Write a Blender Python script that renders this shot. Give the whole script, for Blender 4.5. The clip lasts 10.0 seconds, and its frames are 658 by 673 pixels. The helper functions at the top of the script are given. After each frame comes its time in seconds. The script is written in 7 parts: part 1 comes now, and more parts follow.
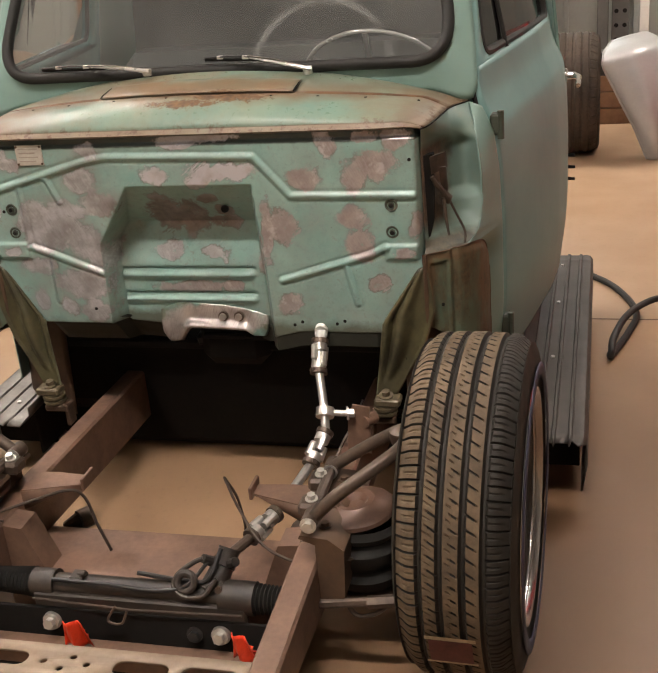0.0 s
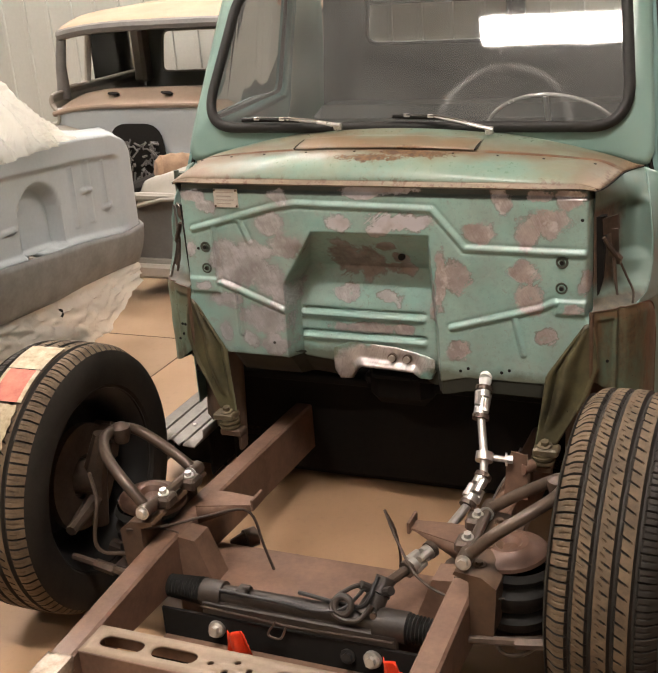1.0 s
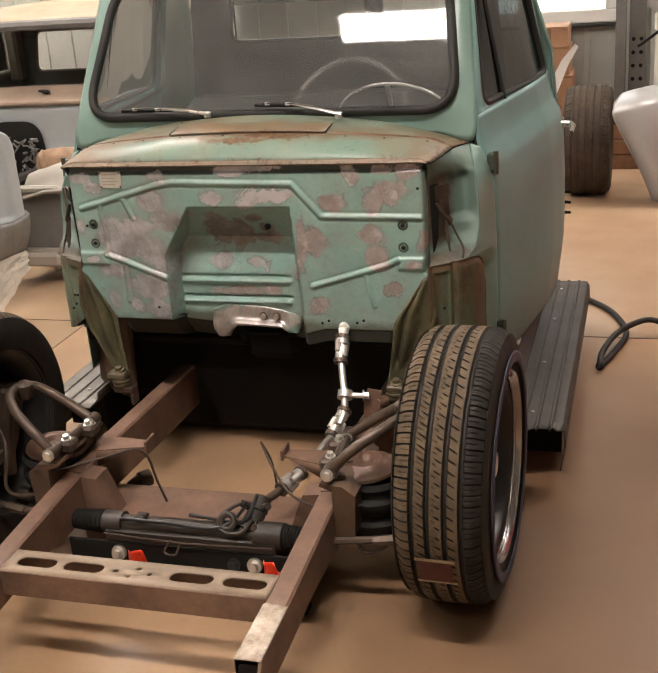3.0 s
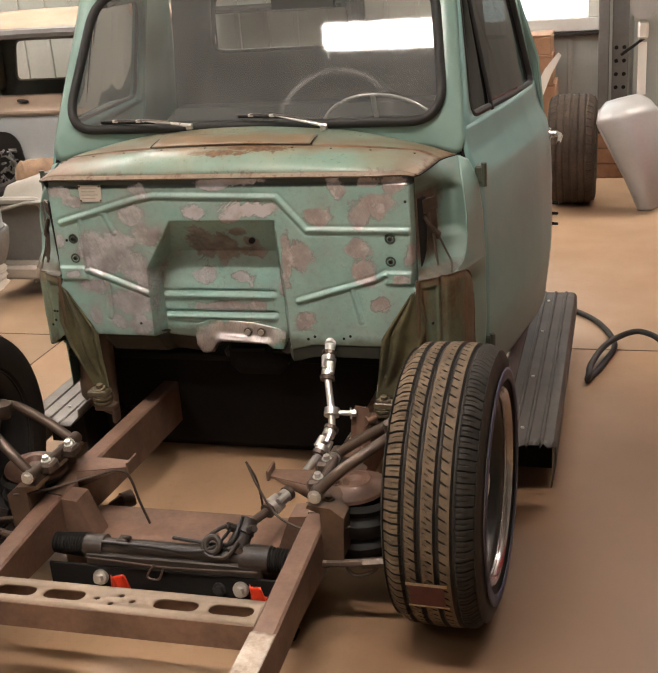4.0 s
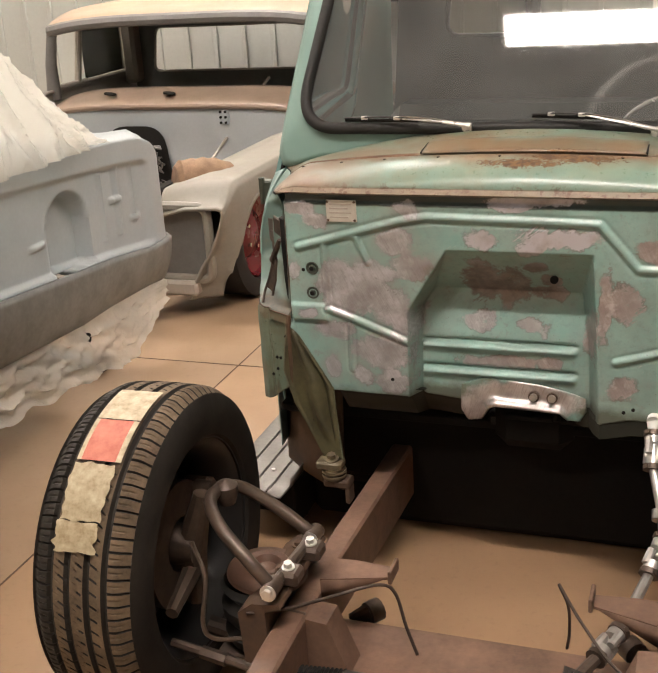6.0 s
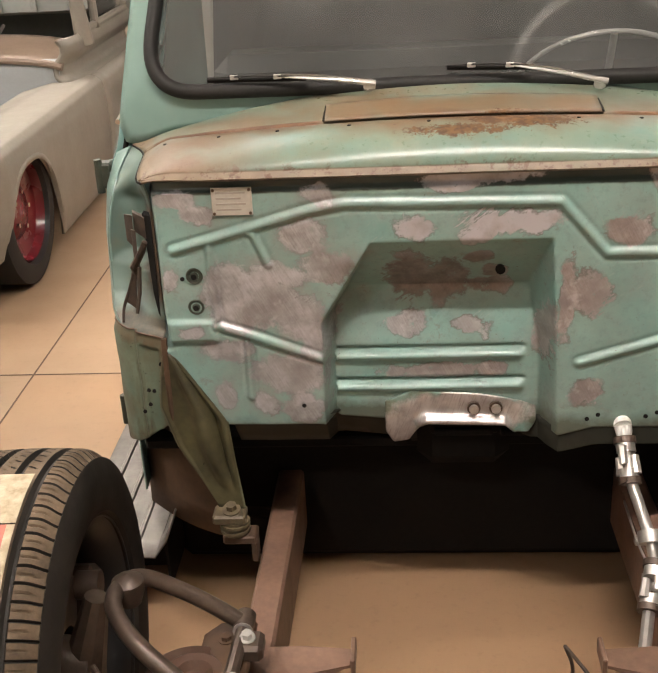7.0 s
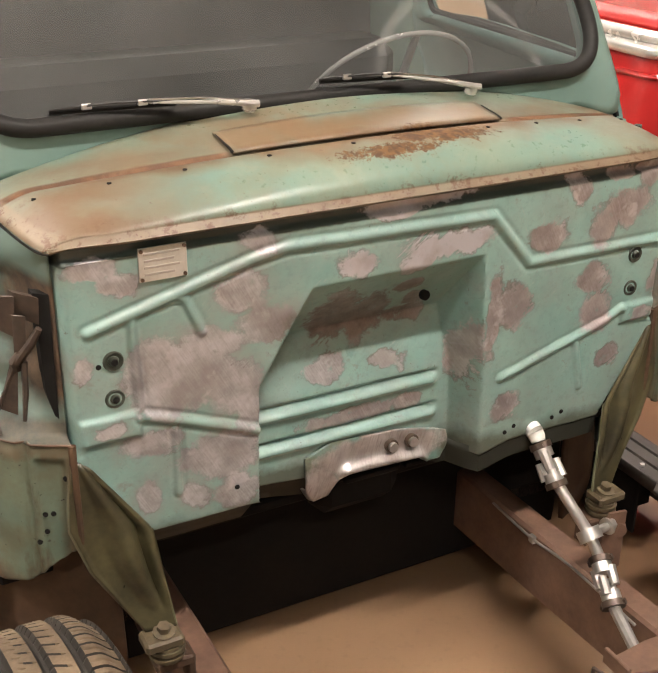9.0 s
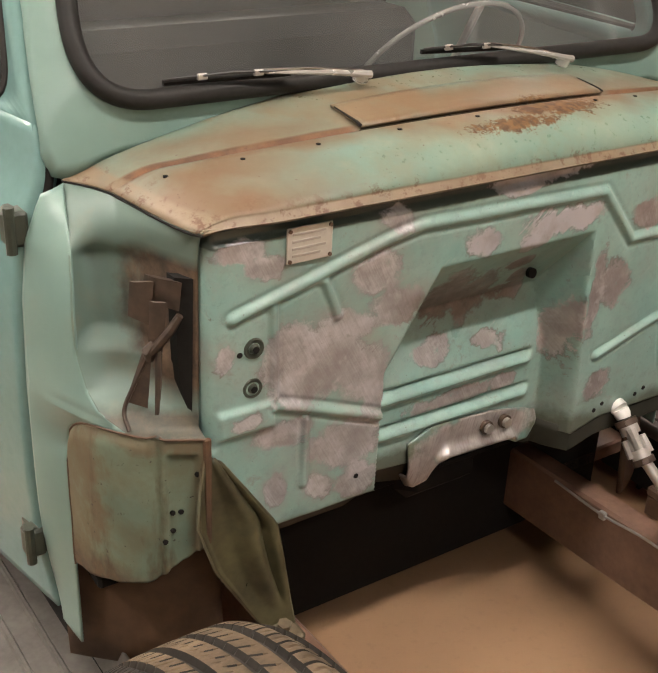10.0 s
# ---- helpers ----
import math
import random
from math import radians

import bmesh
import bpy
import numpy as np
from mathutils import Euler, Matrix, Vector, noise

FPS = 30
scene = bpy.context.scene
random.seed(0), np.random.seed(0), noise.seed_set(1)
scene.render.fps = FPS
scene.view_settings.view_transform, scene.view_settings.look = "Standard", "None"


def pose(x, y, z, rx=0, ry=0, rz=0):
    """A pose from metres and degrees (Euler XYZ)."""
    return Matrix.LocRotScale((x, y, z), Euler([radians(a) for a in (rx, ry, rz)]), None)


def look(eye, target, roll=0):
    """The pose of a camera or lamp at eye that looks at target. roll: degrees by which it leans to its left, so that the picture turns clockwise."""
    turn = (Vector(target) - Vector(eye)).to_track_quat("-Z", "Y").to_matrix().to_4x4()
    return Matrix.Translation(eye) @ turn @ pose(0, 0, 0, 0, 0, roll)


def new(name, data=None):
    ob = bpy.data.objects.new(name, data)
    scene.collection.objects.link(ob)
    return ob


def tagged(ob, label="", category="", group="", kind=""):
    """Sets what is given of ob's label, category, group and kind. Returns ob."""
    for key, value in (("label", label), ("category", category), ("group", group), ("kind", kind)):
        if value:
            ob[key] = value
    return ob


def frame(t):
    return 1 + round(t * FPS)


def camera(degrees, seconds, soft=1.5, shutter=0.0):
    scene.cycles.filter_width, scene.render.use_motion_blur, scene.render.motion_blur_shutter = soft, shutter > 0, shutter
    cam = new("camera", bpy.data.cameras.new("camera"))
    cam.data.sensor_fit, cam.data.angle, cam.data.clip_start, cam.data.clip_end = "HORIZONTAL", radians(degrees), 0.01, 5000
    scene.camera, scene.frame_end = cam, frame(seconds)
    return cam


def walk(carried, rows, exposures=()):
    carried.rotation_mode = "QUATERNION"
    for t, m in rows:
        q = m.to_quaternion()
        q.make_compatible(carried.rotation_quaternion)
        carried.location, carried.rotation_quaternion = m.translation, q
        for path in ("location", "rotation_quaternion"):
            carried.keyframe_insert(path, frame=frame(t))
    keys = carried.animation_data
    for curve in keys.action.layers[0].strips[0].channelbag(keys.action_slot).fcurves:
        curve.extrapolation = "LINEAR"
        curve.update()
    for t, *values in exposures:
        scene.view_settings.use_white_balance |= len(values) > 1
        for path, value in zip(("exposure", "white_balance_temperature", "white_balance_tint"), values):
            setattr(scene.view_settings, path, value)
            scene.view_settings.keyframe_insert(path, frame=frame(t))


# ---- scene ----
cam = camera(34.1, 10.0)
PATH = [
    (0, (0.945, -2.324, 1.562), (0.46, -0.554, 0.767), -5.2),
    (0.5, (0.975, -2.299, 1.596), (0.312, -0.566, 0.848), -3.9),
    (1, (0.95, -2.46, 1.617), (0.193, -0.746, 0.919), -4.4),
    (1.5, (0.949, -2.694, 1.625), (0.205, -0.976, 0.919), -4.6),
    (2, (1.027, -2.794, 1.645), (0.321, -1.066, 0.926), -4.6),
    (2.5, (1.098, -2.851, 1.651), (0.451, -1.1, 0.932), -4.7),
    (2.7, (1.119, -2.859, 1.652), (0.517, -1.092, 0.935), -4.5),
    (3.8, (1.138, -2.811, 1.661), (0.619, -1.017, 0.946), -4.6),
    (4, (1.1, -2.79, 1.656), (0.577, -0.994, 0.949), -4.4),
    (4.5, (0.972, -2.704, 1.646), (0.402, -0.91, 0.971), -4.5),
    (5, (0.82, -2.596, 1.618), (0.195, -0.82, 0.941), -4.1),
    (5.5, (0.633, -2.388, 1.594), (-0.071, -0.642, 0.918), -4.3),
    (5.7, (0.543, -2.32, 1.584), (-0.183, -0.583, 0.907), -3.8),
    (6.8, (-0.038, -1.883, 1.521), (-0.256, -0.065, 0.717), -3.1),
    (7, (-0.1, -1.778, 1.528), (-0.25, 0.041, 0.708), -3.1),
    (7.5, (-0.303, -1.624, 1.524), (-0.188, 0.191, 0.691), -2.2),
    (8, (-0.521, -1.52, 1.534), (-0.128, 0.249, 0.688), -1.9),
    (8.5, (-0.659, -1.391, 1.526), (-0.042, 0.305, 0.663), -1.3),
    (9, (-0.848, -1.342, 1.537), (-0.003, 0.255, 0.68), 0.7),
    (9.5, (-1.037, -1.303, 1.546), (-0.054, 0.211, 0.686), 2.1),
    (10, (-1.131, -1.098, 1.508), (-0.105, 0.368, 0.615), 2.7),
]
EXPOSURES = ((0.0, -0.02), (0.5, 0.11), (1.0, 0.13), (1.5, 0.0), (5.0, 0.0), (7.0, 0.1), (7.5, 0.12), (8.5, 0.34), (9.0, 0.33), (9.5, 0.29), (10.0, 0.14))
walk(cam, [(t, look(eye, target, roll)) for t, eye, target, roll in PATH], EXPOSURES)

# ---- light ----
world = bpy.data.worlds.new("world")
scene.world = world
world.use_nodes = True
world.node_tree.nodes["Background"].inputs[0].default_value = (0.9, 0.95, 1.0, 1)
world.node_tree.nodes["Background"].inputs[1].default_value = 0.3

LAMP = 158.0


# ---- materials ----
class Nodes:
    """Short hand for one material's node tree."""

    def __init__(self, name, rough=0.6, metal=0.0):
        self.m = bpy.data.materials.new(name)
        self.m.use_nodes = True
        self.t = self.m.node_tree
        self.b = self.t.nodes["Principled BSDF"]
        self.b.inputs["Roughness"].default_value = rough
        self.b.inputs["Metallic"].default_value = metal
        self.co = self.t.nodes.new("ShaderNodeTexCoord").outputs["Object"]

    def link(self, a, b):
        self.t.links.new(a, b)

    def put(self, sock, v):
        if hasattr(v, "node"):
            self.link(v, sock)
        elif isinstance(v, (tuple, list)):
            sock.default_value = (*v, 1) if len(v) == 3 and len(sock.default_value) == 4 else v
        else:
            sock.default_value = v

    def math(self, op, a, b=0.0, clamp=False):
        n = self.t.nodes.new("ShaderNodeMath")
        n.operation, n.use_clamp = op, clamp
        self.put(n.inputs[0], a), self.put(n.inputs[1], b)
        return n.outputs[0]

    def vec(self, op, a, b):
        n = self.t.nodes.new("ShaderNodeVectorMath")
        n.operation = op
        self.put(n.inputs[0], a), self.put(n.inputs[1], b)
        return n.outputs["Value" if op in ("LENGTH", "DISTANCE", "DOT_PRODUCT") else "Vector"]

    def noise(self, scale, detail=4.0, rough=0.6, at=None, stretch=None):
        n = self.t.nodes.new("ShaderNodeTexNoise")
        n.inputs["Scale"].default_value, n.inputs["Detail"].default_value, n.inputs["Roughness"].default_value = scale, detail, rough
        src = at or self.co
        if stretch:
            src = self.vec("MULTIPLY", src, stretch)
        self.link(src, n.inputs["Vector"])
        return n.outputs["Fac"]

    def ramp(self, x, lo, hi):
        n = self.t.nodes.new("ShaderNodeMapRange")
        n.inputs[1].default_value, n.inputs[2].default_value = lo, hi
        self.put(n.inputs[0], x)
        return n.outputs[0]

    def mix(self, f, a, b):
        n = self.t.nodes.new("ShaderNodeMix")
        n.data_type = "RGBA"
        self.put(n.inputs[0], f), self.put(n.inputs[6], a), self.put(n.inputs[7], b)
        return n.outputs[2]

    def mixf(self, f, a, b):
        n = self.t.nodes.new("ShaderNodeMix")
        self.put(n.inputs[0], f), self.put(n.inputs[2], a), self.put(n.inputs[3], b)
        return n.outputs[0]

    def axis(self, i):
        n = self.t.nodes.new("ShaderNodeSeparateXYZ")
        self.link(self.co, n.inputs[0])
        return n.outputs[i]

    def bump(self, h, strength=0.3, dist=0.002):
        n = self.t.nodes.new("ShaderNodeBump")
        n.inputs["Strength"].default_value, n.inputs["Distance"].default_value = strength, dist
        self.put(n.inputs["Height"], h)
        self.link(n.outputs[0], self.b.inputs["Normal"])

    def colour(self, c):
        self.put(self.b.inputs["Base Color"], c)

    def rough(self, r):
        self.put(self.b.inputs["Roughness"], r)

    def warped(self, scale, amount):
        n = self.t.nodes.new("ShaderNodeTexNoise")
        n.inputs["Scale"].default_value, n.inputs["Detail"].default_value = scale, 5
        self.link(self.co, n.inputs["Vector"])
        w = self.vec("MULTIPLY", self.vec("SUBTRACT", n.outputs["Color"], (0.5, 0.5, 0.5)), (amount,) * 3)
        return self.vec("ADD", self.co, w)

    def slanted(self, degrees, across, along):
        """Coordinates in the front plane for strokes that run at an angle: fine across, long along."""
        c, s = math.cos(radians(degrees)), math.sin(radians(degrees))
        n = self.t.nodes.new("ShaderNodeCombineXYZ")
        self.link(self.vec("DOT_PRODUCT", self.co, (-s * across, 0, c * across)), n.inputs[0])
        self.link(self.vec("DOT_PRODUCT", self.co, (c * along, 0, s * along)), n.inputs[1])
        return n.outputs[0]

    def blobs(self, at, spots):
        """The distance, in radii, to the nearest of the spots: x, z and the two half sizes, seen from the front."""
        near = None
        for x, z, rx, rz in spots:
            d = self.vec("MULTIPLY", self.vec("SUBTRACT", at, (x, 0, z)), (1 / rx, 0, 1 / rz))
            d = self.vec("LENGTH", d, (0, 0, 0))
            near = d if near is None else self.math("MINIMUM", near, d)
        return near


def plain(name, a, b, rough=0.6, metal=0.0, big=3.0, fine=60.0, relief=0.15, spread=0.12, coat=0.0):
    """A surface of two tones in large clouds and fine grain, with small relief and uneven gloss."""
    n = Nodes(name, rough, metal)
    large, small = n.noise(big), n.noise(fine, 3)
    f = n.math("ADD", n.math("MULTIPLY", n.ramp(large, 0.3, 0.7), 0.7), n.math("MULTIPLY", n.ramp(small, 0.3, 0.7), 0.3), True)
    n.colour(n.mix(f, a, b))
    n.rough(n.math("ADD", n.math("MULTIPLY", n.math("SUBTRACT", large, 0.5), spread * 2), rough, True))
    if relief:
        n.bump(small, relief)
    n.b.inputs["Coat Weight"].default_value = coat
    return n.m


TEAL, TEAL_LIGHT, TEAL_GREY = (0.200, 0.350, 0.310), (0.285, 0.435, 0.385), (0.31, 0.345, 0.315)
BARE, BARE_PINK = (0.52, 0.46, 0.45), (0.56, 0.45, 0.46)
RUST, RUST_DARK, TAN = (0.22, 0.10, 0.04), (0.09, 0.043, 0.022), (0.152, 0.099, 0.056)

# Places where the paint is sanded through on the front of the bulkhead: x, z and half sizes.
SANDED = ((-0.415, 0.825, 0.048, 0.040), (-0.36, 0.795, 0.060, 0.048), (-0.305, 0.765, 0.050, 0.040), (-0.275, 0.728, 0.030, 0.042),
          (-0.335, 0.845, 0.060, 0.022), (-0.41, 0.775, 0.040, 0.036), (-0.322, 0.652, 0.055, 0.036), (-0.302, 0.588, 0.034, 0.032),
          (-0.37, 0.588, 0.022, 0.022), (-0.446, 0.608, 0.020, 0.026), (-0.438, 0.698, 0.042, 0.020), (-0.534, 0.842, 0.014, 0.018),
          (-0.239, 0.866, 0.045, 0.028), (-0.283, 0.918, 0.032, 0.026), (-0.505, 0.985, 0.034, 0.016), (-0.47, 0.965, 0.030, 0.016),
          (-0.256, 0.998, 0.026, 0.018), (-0.495, 0.742, 0.030, 0.012))
SANDED_LOW = ((-0.083, 0.928, 0.030, 0.024), (0.075, 0.932, 0.080, 0.020), (0.02, 0.915, 0.030, 0.014), (0.283, 0.919, 0.042, 0.026),
              (0.407, 0.921, 0.030, 0.040), (0.46, 0.945, 0.040, 0.036), (0.389, 0.822, 0.034, 0.028), (0.400, 0.753, 0.028, 0.036),
              (0.222, 0.800, 0.040, 0.034), (0.180, 0.780, 0.014, 0.075), (0.218, 0.600, 0.030, 0.024), (0.445, 0.66, 0.024, 0.022),
              (-0.095, 0.822, 0.046, 0.044), (-0.035, 0.806, 0.050, 0.040), (0.045, 0.792, 0.034, 0.022), (0.030, 0.862, 0.020, 0.014), (0.052, 0.828, 0.020, 0.016),
              (-0.106, 0.717, 0.034, 0.022), (0.024, 0.708, 0.026, 0.016), (0.051, 0.622, 0.026, 0.018), (-0.066, 0.622, 0.090, 0.016),
              (0.150, 0.715, 0.020, 0.060), (0.02, 1.014, 0.090, 0.012), (0.33, 1.005, 0.020, 0.018), (0.42, 1.01, 0.030, 0.012),
              (-0.02, 1.008, 0.050, 0.016), (0.345, 0.985, 0.018, 0.022), (0.50, 1.0, 0.030, 0.022), (0.535, 0.80, 0.016, 0.026), (0.505, 0.737, 0.032, 0.014))


def teal_paint():
    """Old teal paint with sanded places, for the bulkhead."""
    n = Nodes("sanded_teal_paint", 0.42)
    at = n.vec("ADD", n.warped(8, 0.06), n.vec("SUBTRACT", n.warped(30, 0.016), n.co))
    x = n.axis(0)
    left, rest = n.blobs(at, SANDED), n.blobs(at, SANDED_LOW)
    cloud, mid, fine = n.noise(6, 5), n.noise(17, 4, 0.55), n.noise(95, 5)
    hatch = n.noise(1.0, 3, 0.6, n.slanted(38, 170, 26))
    scratch = n.noise(1.0, 2, 0.5, n.slanted(-62, 420, 26))
    wob = n.math("MULTIPLY", n.math("SUBTRACT", n.noise(17, 7, 0.72), 0.5), 2.1)
    near = n.math("ADD", n.math("MINIMUM", left, rest), wob)
    hat = n.math("MULTIPLY", n.math("MULTIPLY", n.math("SUBTRACT", hatch, 0.5), 2.2), n.ramp(n.noise(9, 3), 0.54, 0.64))
    rag = n.math("MULTIPLY", n.math("SUBTRACT", n.noise(60, 5, 0.7), 0.5), 0.9)
    wob = n.math("ADD", wob, rag)
    near = n.math("ADD", n.math("ADD", near, hat), rag)
    soft = n.math("MULTIPLY", n.ramp(n.math("ADD", n.math("ADD", left, wob), n.math("MULTIPLY", hat, 0.6)), 1.20, 0.92), 0.95)
    bare = n.math("MULTIPLY", n.math("MAXIMUM", n.ramp(n.math("ADD", n.math("ADD", rest, wob), hat), 1.12, 0.90), soft), n.ramp(n.noise(38, 6, 0.75), 0.72, 0.60), True)
    ring = n.math("MULTIPLY", n.ramp(near, 1.24, 1.08), n.ramp(near, 0.86, 1.0), True)
    ring = n.math("MULTIPLY", ring, n.ramp(n.noise(13, 4), 0.40, 0.58))
    base = n.mix(n.ramp(cloud, 0.35, 0.65), TEAL, TEAL_LIGHT)
    base = n.mix(n.math("MULTIPLY", n.ramp(n.noise(15, 6, 0.7), 0.48, 0.72), 0.55), base, TEAL_GREY)
    base = n.mix(n.math("MULTIPLY", n.ramp(scratch, 0.62, 0.72), n.math("MULTIPLY", n.ramp(cloud, 0.4, 0.6), 0.45)), base, (0.38, 0.40, 0.36))
    base = n.mix(n.math("MULTIPLY", n.ramp(n.noise(150, 3, 0.6), 0.69, 0.73), 0.8), base, (0.10, 0.075, 0.055))
    # dull film and dirt that dims the paint unevenly
    film = n.math("MULTIPLY", n.ramp(n.noise(4.5, 6, 0.68), 0.42, 0.66), 0.55)
    base = n.mix(film, base, (0.235, 0.262, 0.225))
    base = n.mix(n.math("MULTIPLY", n.ramp(n.noise(55, 6, 0.75), 0.50, 0.66), 0.35), base, (0.150, 0.205, 0.175))
    base = n.mix(n.math("MULTIPLY", n.ramp(n.noise(24, 6, 0.75, n.warped(9, 0.08)), 0.60, 0.70), 0.55), base, (0.205, 0.165, 0.130))
    base = n.mix(n.math("MULTIPLY", n.ramp(hatch, 0.62, 0.74), n.math("MULTIPLY", n.ramp(n.noise(8, 4), 0.45, 0.62), 0.6)), base, (0.40, 0.45, 0.41))
    # grey-brown haze round the large sanded field
    haze = n.math("MULTIPLY", n.ramp(n.math("ADD", left, wob), 2.1, 0.9), n.ramp(n.noise(20, 6, 0.7), 0.38, 0.66))
    base = n.mix(n.math("MULTIPLY", haze, 0.75), base, (0.30, 0.255, 0.225))
    # dark paint strip under the cowl's lip, with the lip's shade painted in
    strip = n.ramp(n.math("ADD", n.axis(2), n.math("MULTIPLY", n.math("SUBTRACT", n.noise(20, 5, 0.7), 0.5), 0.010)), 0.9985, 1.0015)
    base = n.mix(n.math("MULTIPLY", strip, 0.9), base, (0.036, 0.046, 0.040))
    grit = n.math("ADD", n.math("MULTIPLY", mid, 0.45), n.math("ADD", n.math("MULTIPLY", n.noise(48, 6, 0.72), 0.35), n.math("MULTIPLY", scratch, 0.20)))
    pale = n.mix(n.ramp(grit, 0.40, 0.60), (0.315, 0.300, 0.300), (0.60, 0.592, 0.612))
    pink = n.mix(n.ramp(grit, 0.40, 0.60), (0.305, 0.260, 0.245), (0.50, 0.448, 0.438))
    side = n.ramp(n.math("ADD", x, n.math("MULTIPLY", n.math("SUBTRACT", cloud, 0.5), 0.5)), -0.20, 0.10)
    metal = n.mix(side, pale, pink)
    metal = n.mix(n.math("MULTIPLY", n.ramp(n.noise(11, 4, 0.6), 0.47, 0.62), 0.60), metal, (0.285, 0.255, 0.245))
    metal = n.mix(n.math("MULTIPLY", n.ramp(n.noise(14, 4, 0.6, n.warped(12, 0.05)), 0.56, 0.63), 0.6), metal, (0.64, 0.615, 0.63))
    metal = n.mix(n.math("MULTIPLY", n.ramp(n.noise(19, 5, 0.7, n.warped(30, 0.03)), 0.64, 0.70), 0.6), metal, TEAL_GREY)
    metal = n.mix(n.math("MULTIPLY", n.ramp(hatch, 0.55, 0.72), 0.14), metal, (0.60, 0.565, 0.575))
    cross = n.noise(1.0, 3, 0.6, n.slanted(105, 150, 24))
    metal = n.mix(n.math("MULTIPLY", n.math("MULTIPLY", n.ramp(cross, 0.54, 0.66), n.ramp(n.noise(7, 3), 0.48, 0.60)), 0.18), metal, (0.17, 0.145, 0.135))
    z = n.axis(2)
    inner = n.math("MULTIPLY", n.math("MULTIPLY", n.ramp(x, 0.10, 0.05), n.ramp(x, -0.26, -0.20)), n.math("MULTIPLY", n.ramp(z, 0.885, 0.86), n.ramp(z, 0.735, 0.765)))
    metal = n.mix(n.math("MULTIPLY", inner, 0.8), metal, n.mix(n.ramp(n.noise(26, 5, 0.7), 0.4, 0.6), (0.095, 0.066, 0.050), (0.200, 0.150, 0.118)))
    over = n.math("MULTIPLY", n.math("MULTIPLY", n.ramp(x, 0.20, 0.14), n.ramp(x, -0.20, -0.12)), n.ramp(z, 0.885, 0.905))
    metal = n.mix(n.math("MULTIPLY", over, n.ramp(n.noise(13, 4), 0.36, 0.56)), metal, (0.56, 0.548, 0.580))
    c = n.mix(n.math("MULTIPLY", ring, 0.8), base, (0.13, 0.09, 0.078))
    c = n.mix(bare, c, metal)
    # darker olive towards the lowest edge, with a ragged border
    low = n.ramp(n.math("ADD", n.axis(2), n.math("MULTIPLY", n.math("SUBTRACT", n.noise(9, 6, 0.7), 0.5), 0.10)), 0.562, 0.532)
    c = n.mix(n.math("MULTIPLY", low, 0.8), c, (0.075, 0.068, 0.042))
    n.colour(c)
    n.rough(n.math("ADD", n.mixf(bare, 0.33, 0.40), n.math("MULTIPLY", n.math("SUBTRACT", mid, 0.5), 0.25)))
    n.put(n.b.inputs["Metallic"], n.math("MULTIPLY", bare, 0.42))
    n.bump(n.math("ADD", n.math("MULTIPLY", fine, 0.4), n.math("SUBTRACT", 1.0, bare)), 0.25, 0.001)
    return n.m


def flange_metal():
    """Ground steel that gives way to paint and grime round its edge."""
    n = Nodes("ground_flange_steel", 0.35)
    d = n.blobs(n.warped(22, 0.04), ((0.0, 0.535, 0.125, 0.045), (-0.12, 0.49, 0.04, 0.05)))
    d = n.math("ADD", d, n.math("MULTIPLY", n.math("SUBTRACT", n.noise(45, 6, 0.7), 0.5), 0.9))
    bare = n.ramp(d, 1.15, 0.85)
    streak = n.noise(1.0, 4, 0.6, n.slanted(70, 260, 30))
    metal = n.mix(n.ramp(n.noise(20, 5), 0.35, 0.65), (0.36, 0.32, 0.30), (0.60, 0.57, 0.55))
    metal = n.mix(n.math("MULTIPLY", n.ramp(streak, 0.5, 0.7), 0.5), metal, (0.20, 0.16, 0.14))
    n.colour(n.mix(bare, n.mix(n.ramp(n.noise(16, 5), 0.4, 0.6), TEAL, (0.12, 0.13, 0.09)), metal))
    n.put(n.b.inputs["Metallic"], n.math("MULTIPLY", bare, 0.65))
    n.rough(n.mixf(streak, 0.22, 0.46))
    n.bump(n.noise(80, 4), 0.2, 0.001)
    return n.m


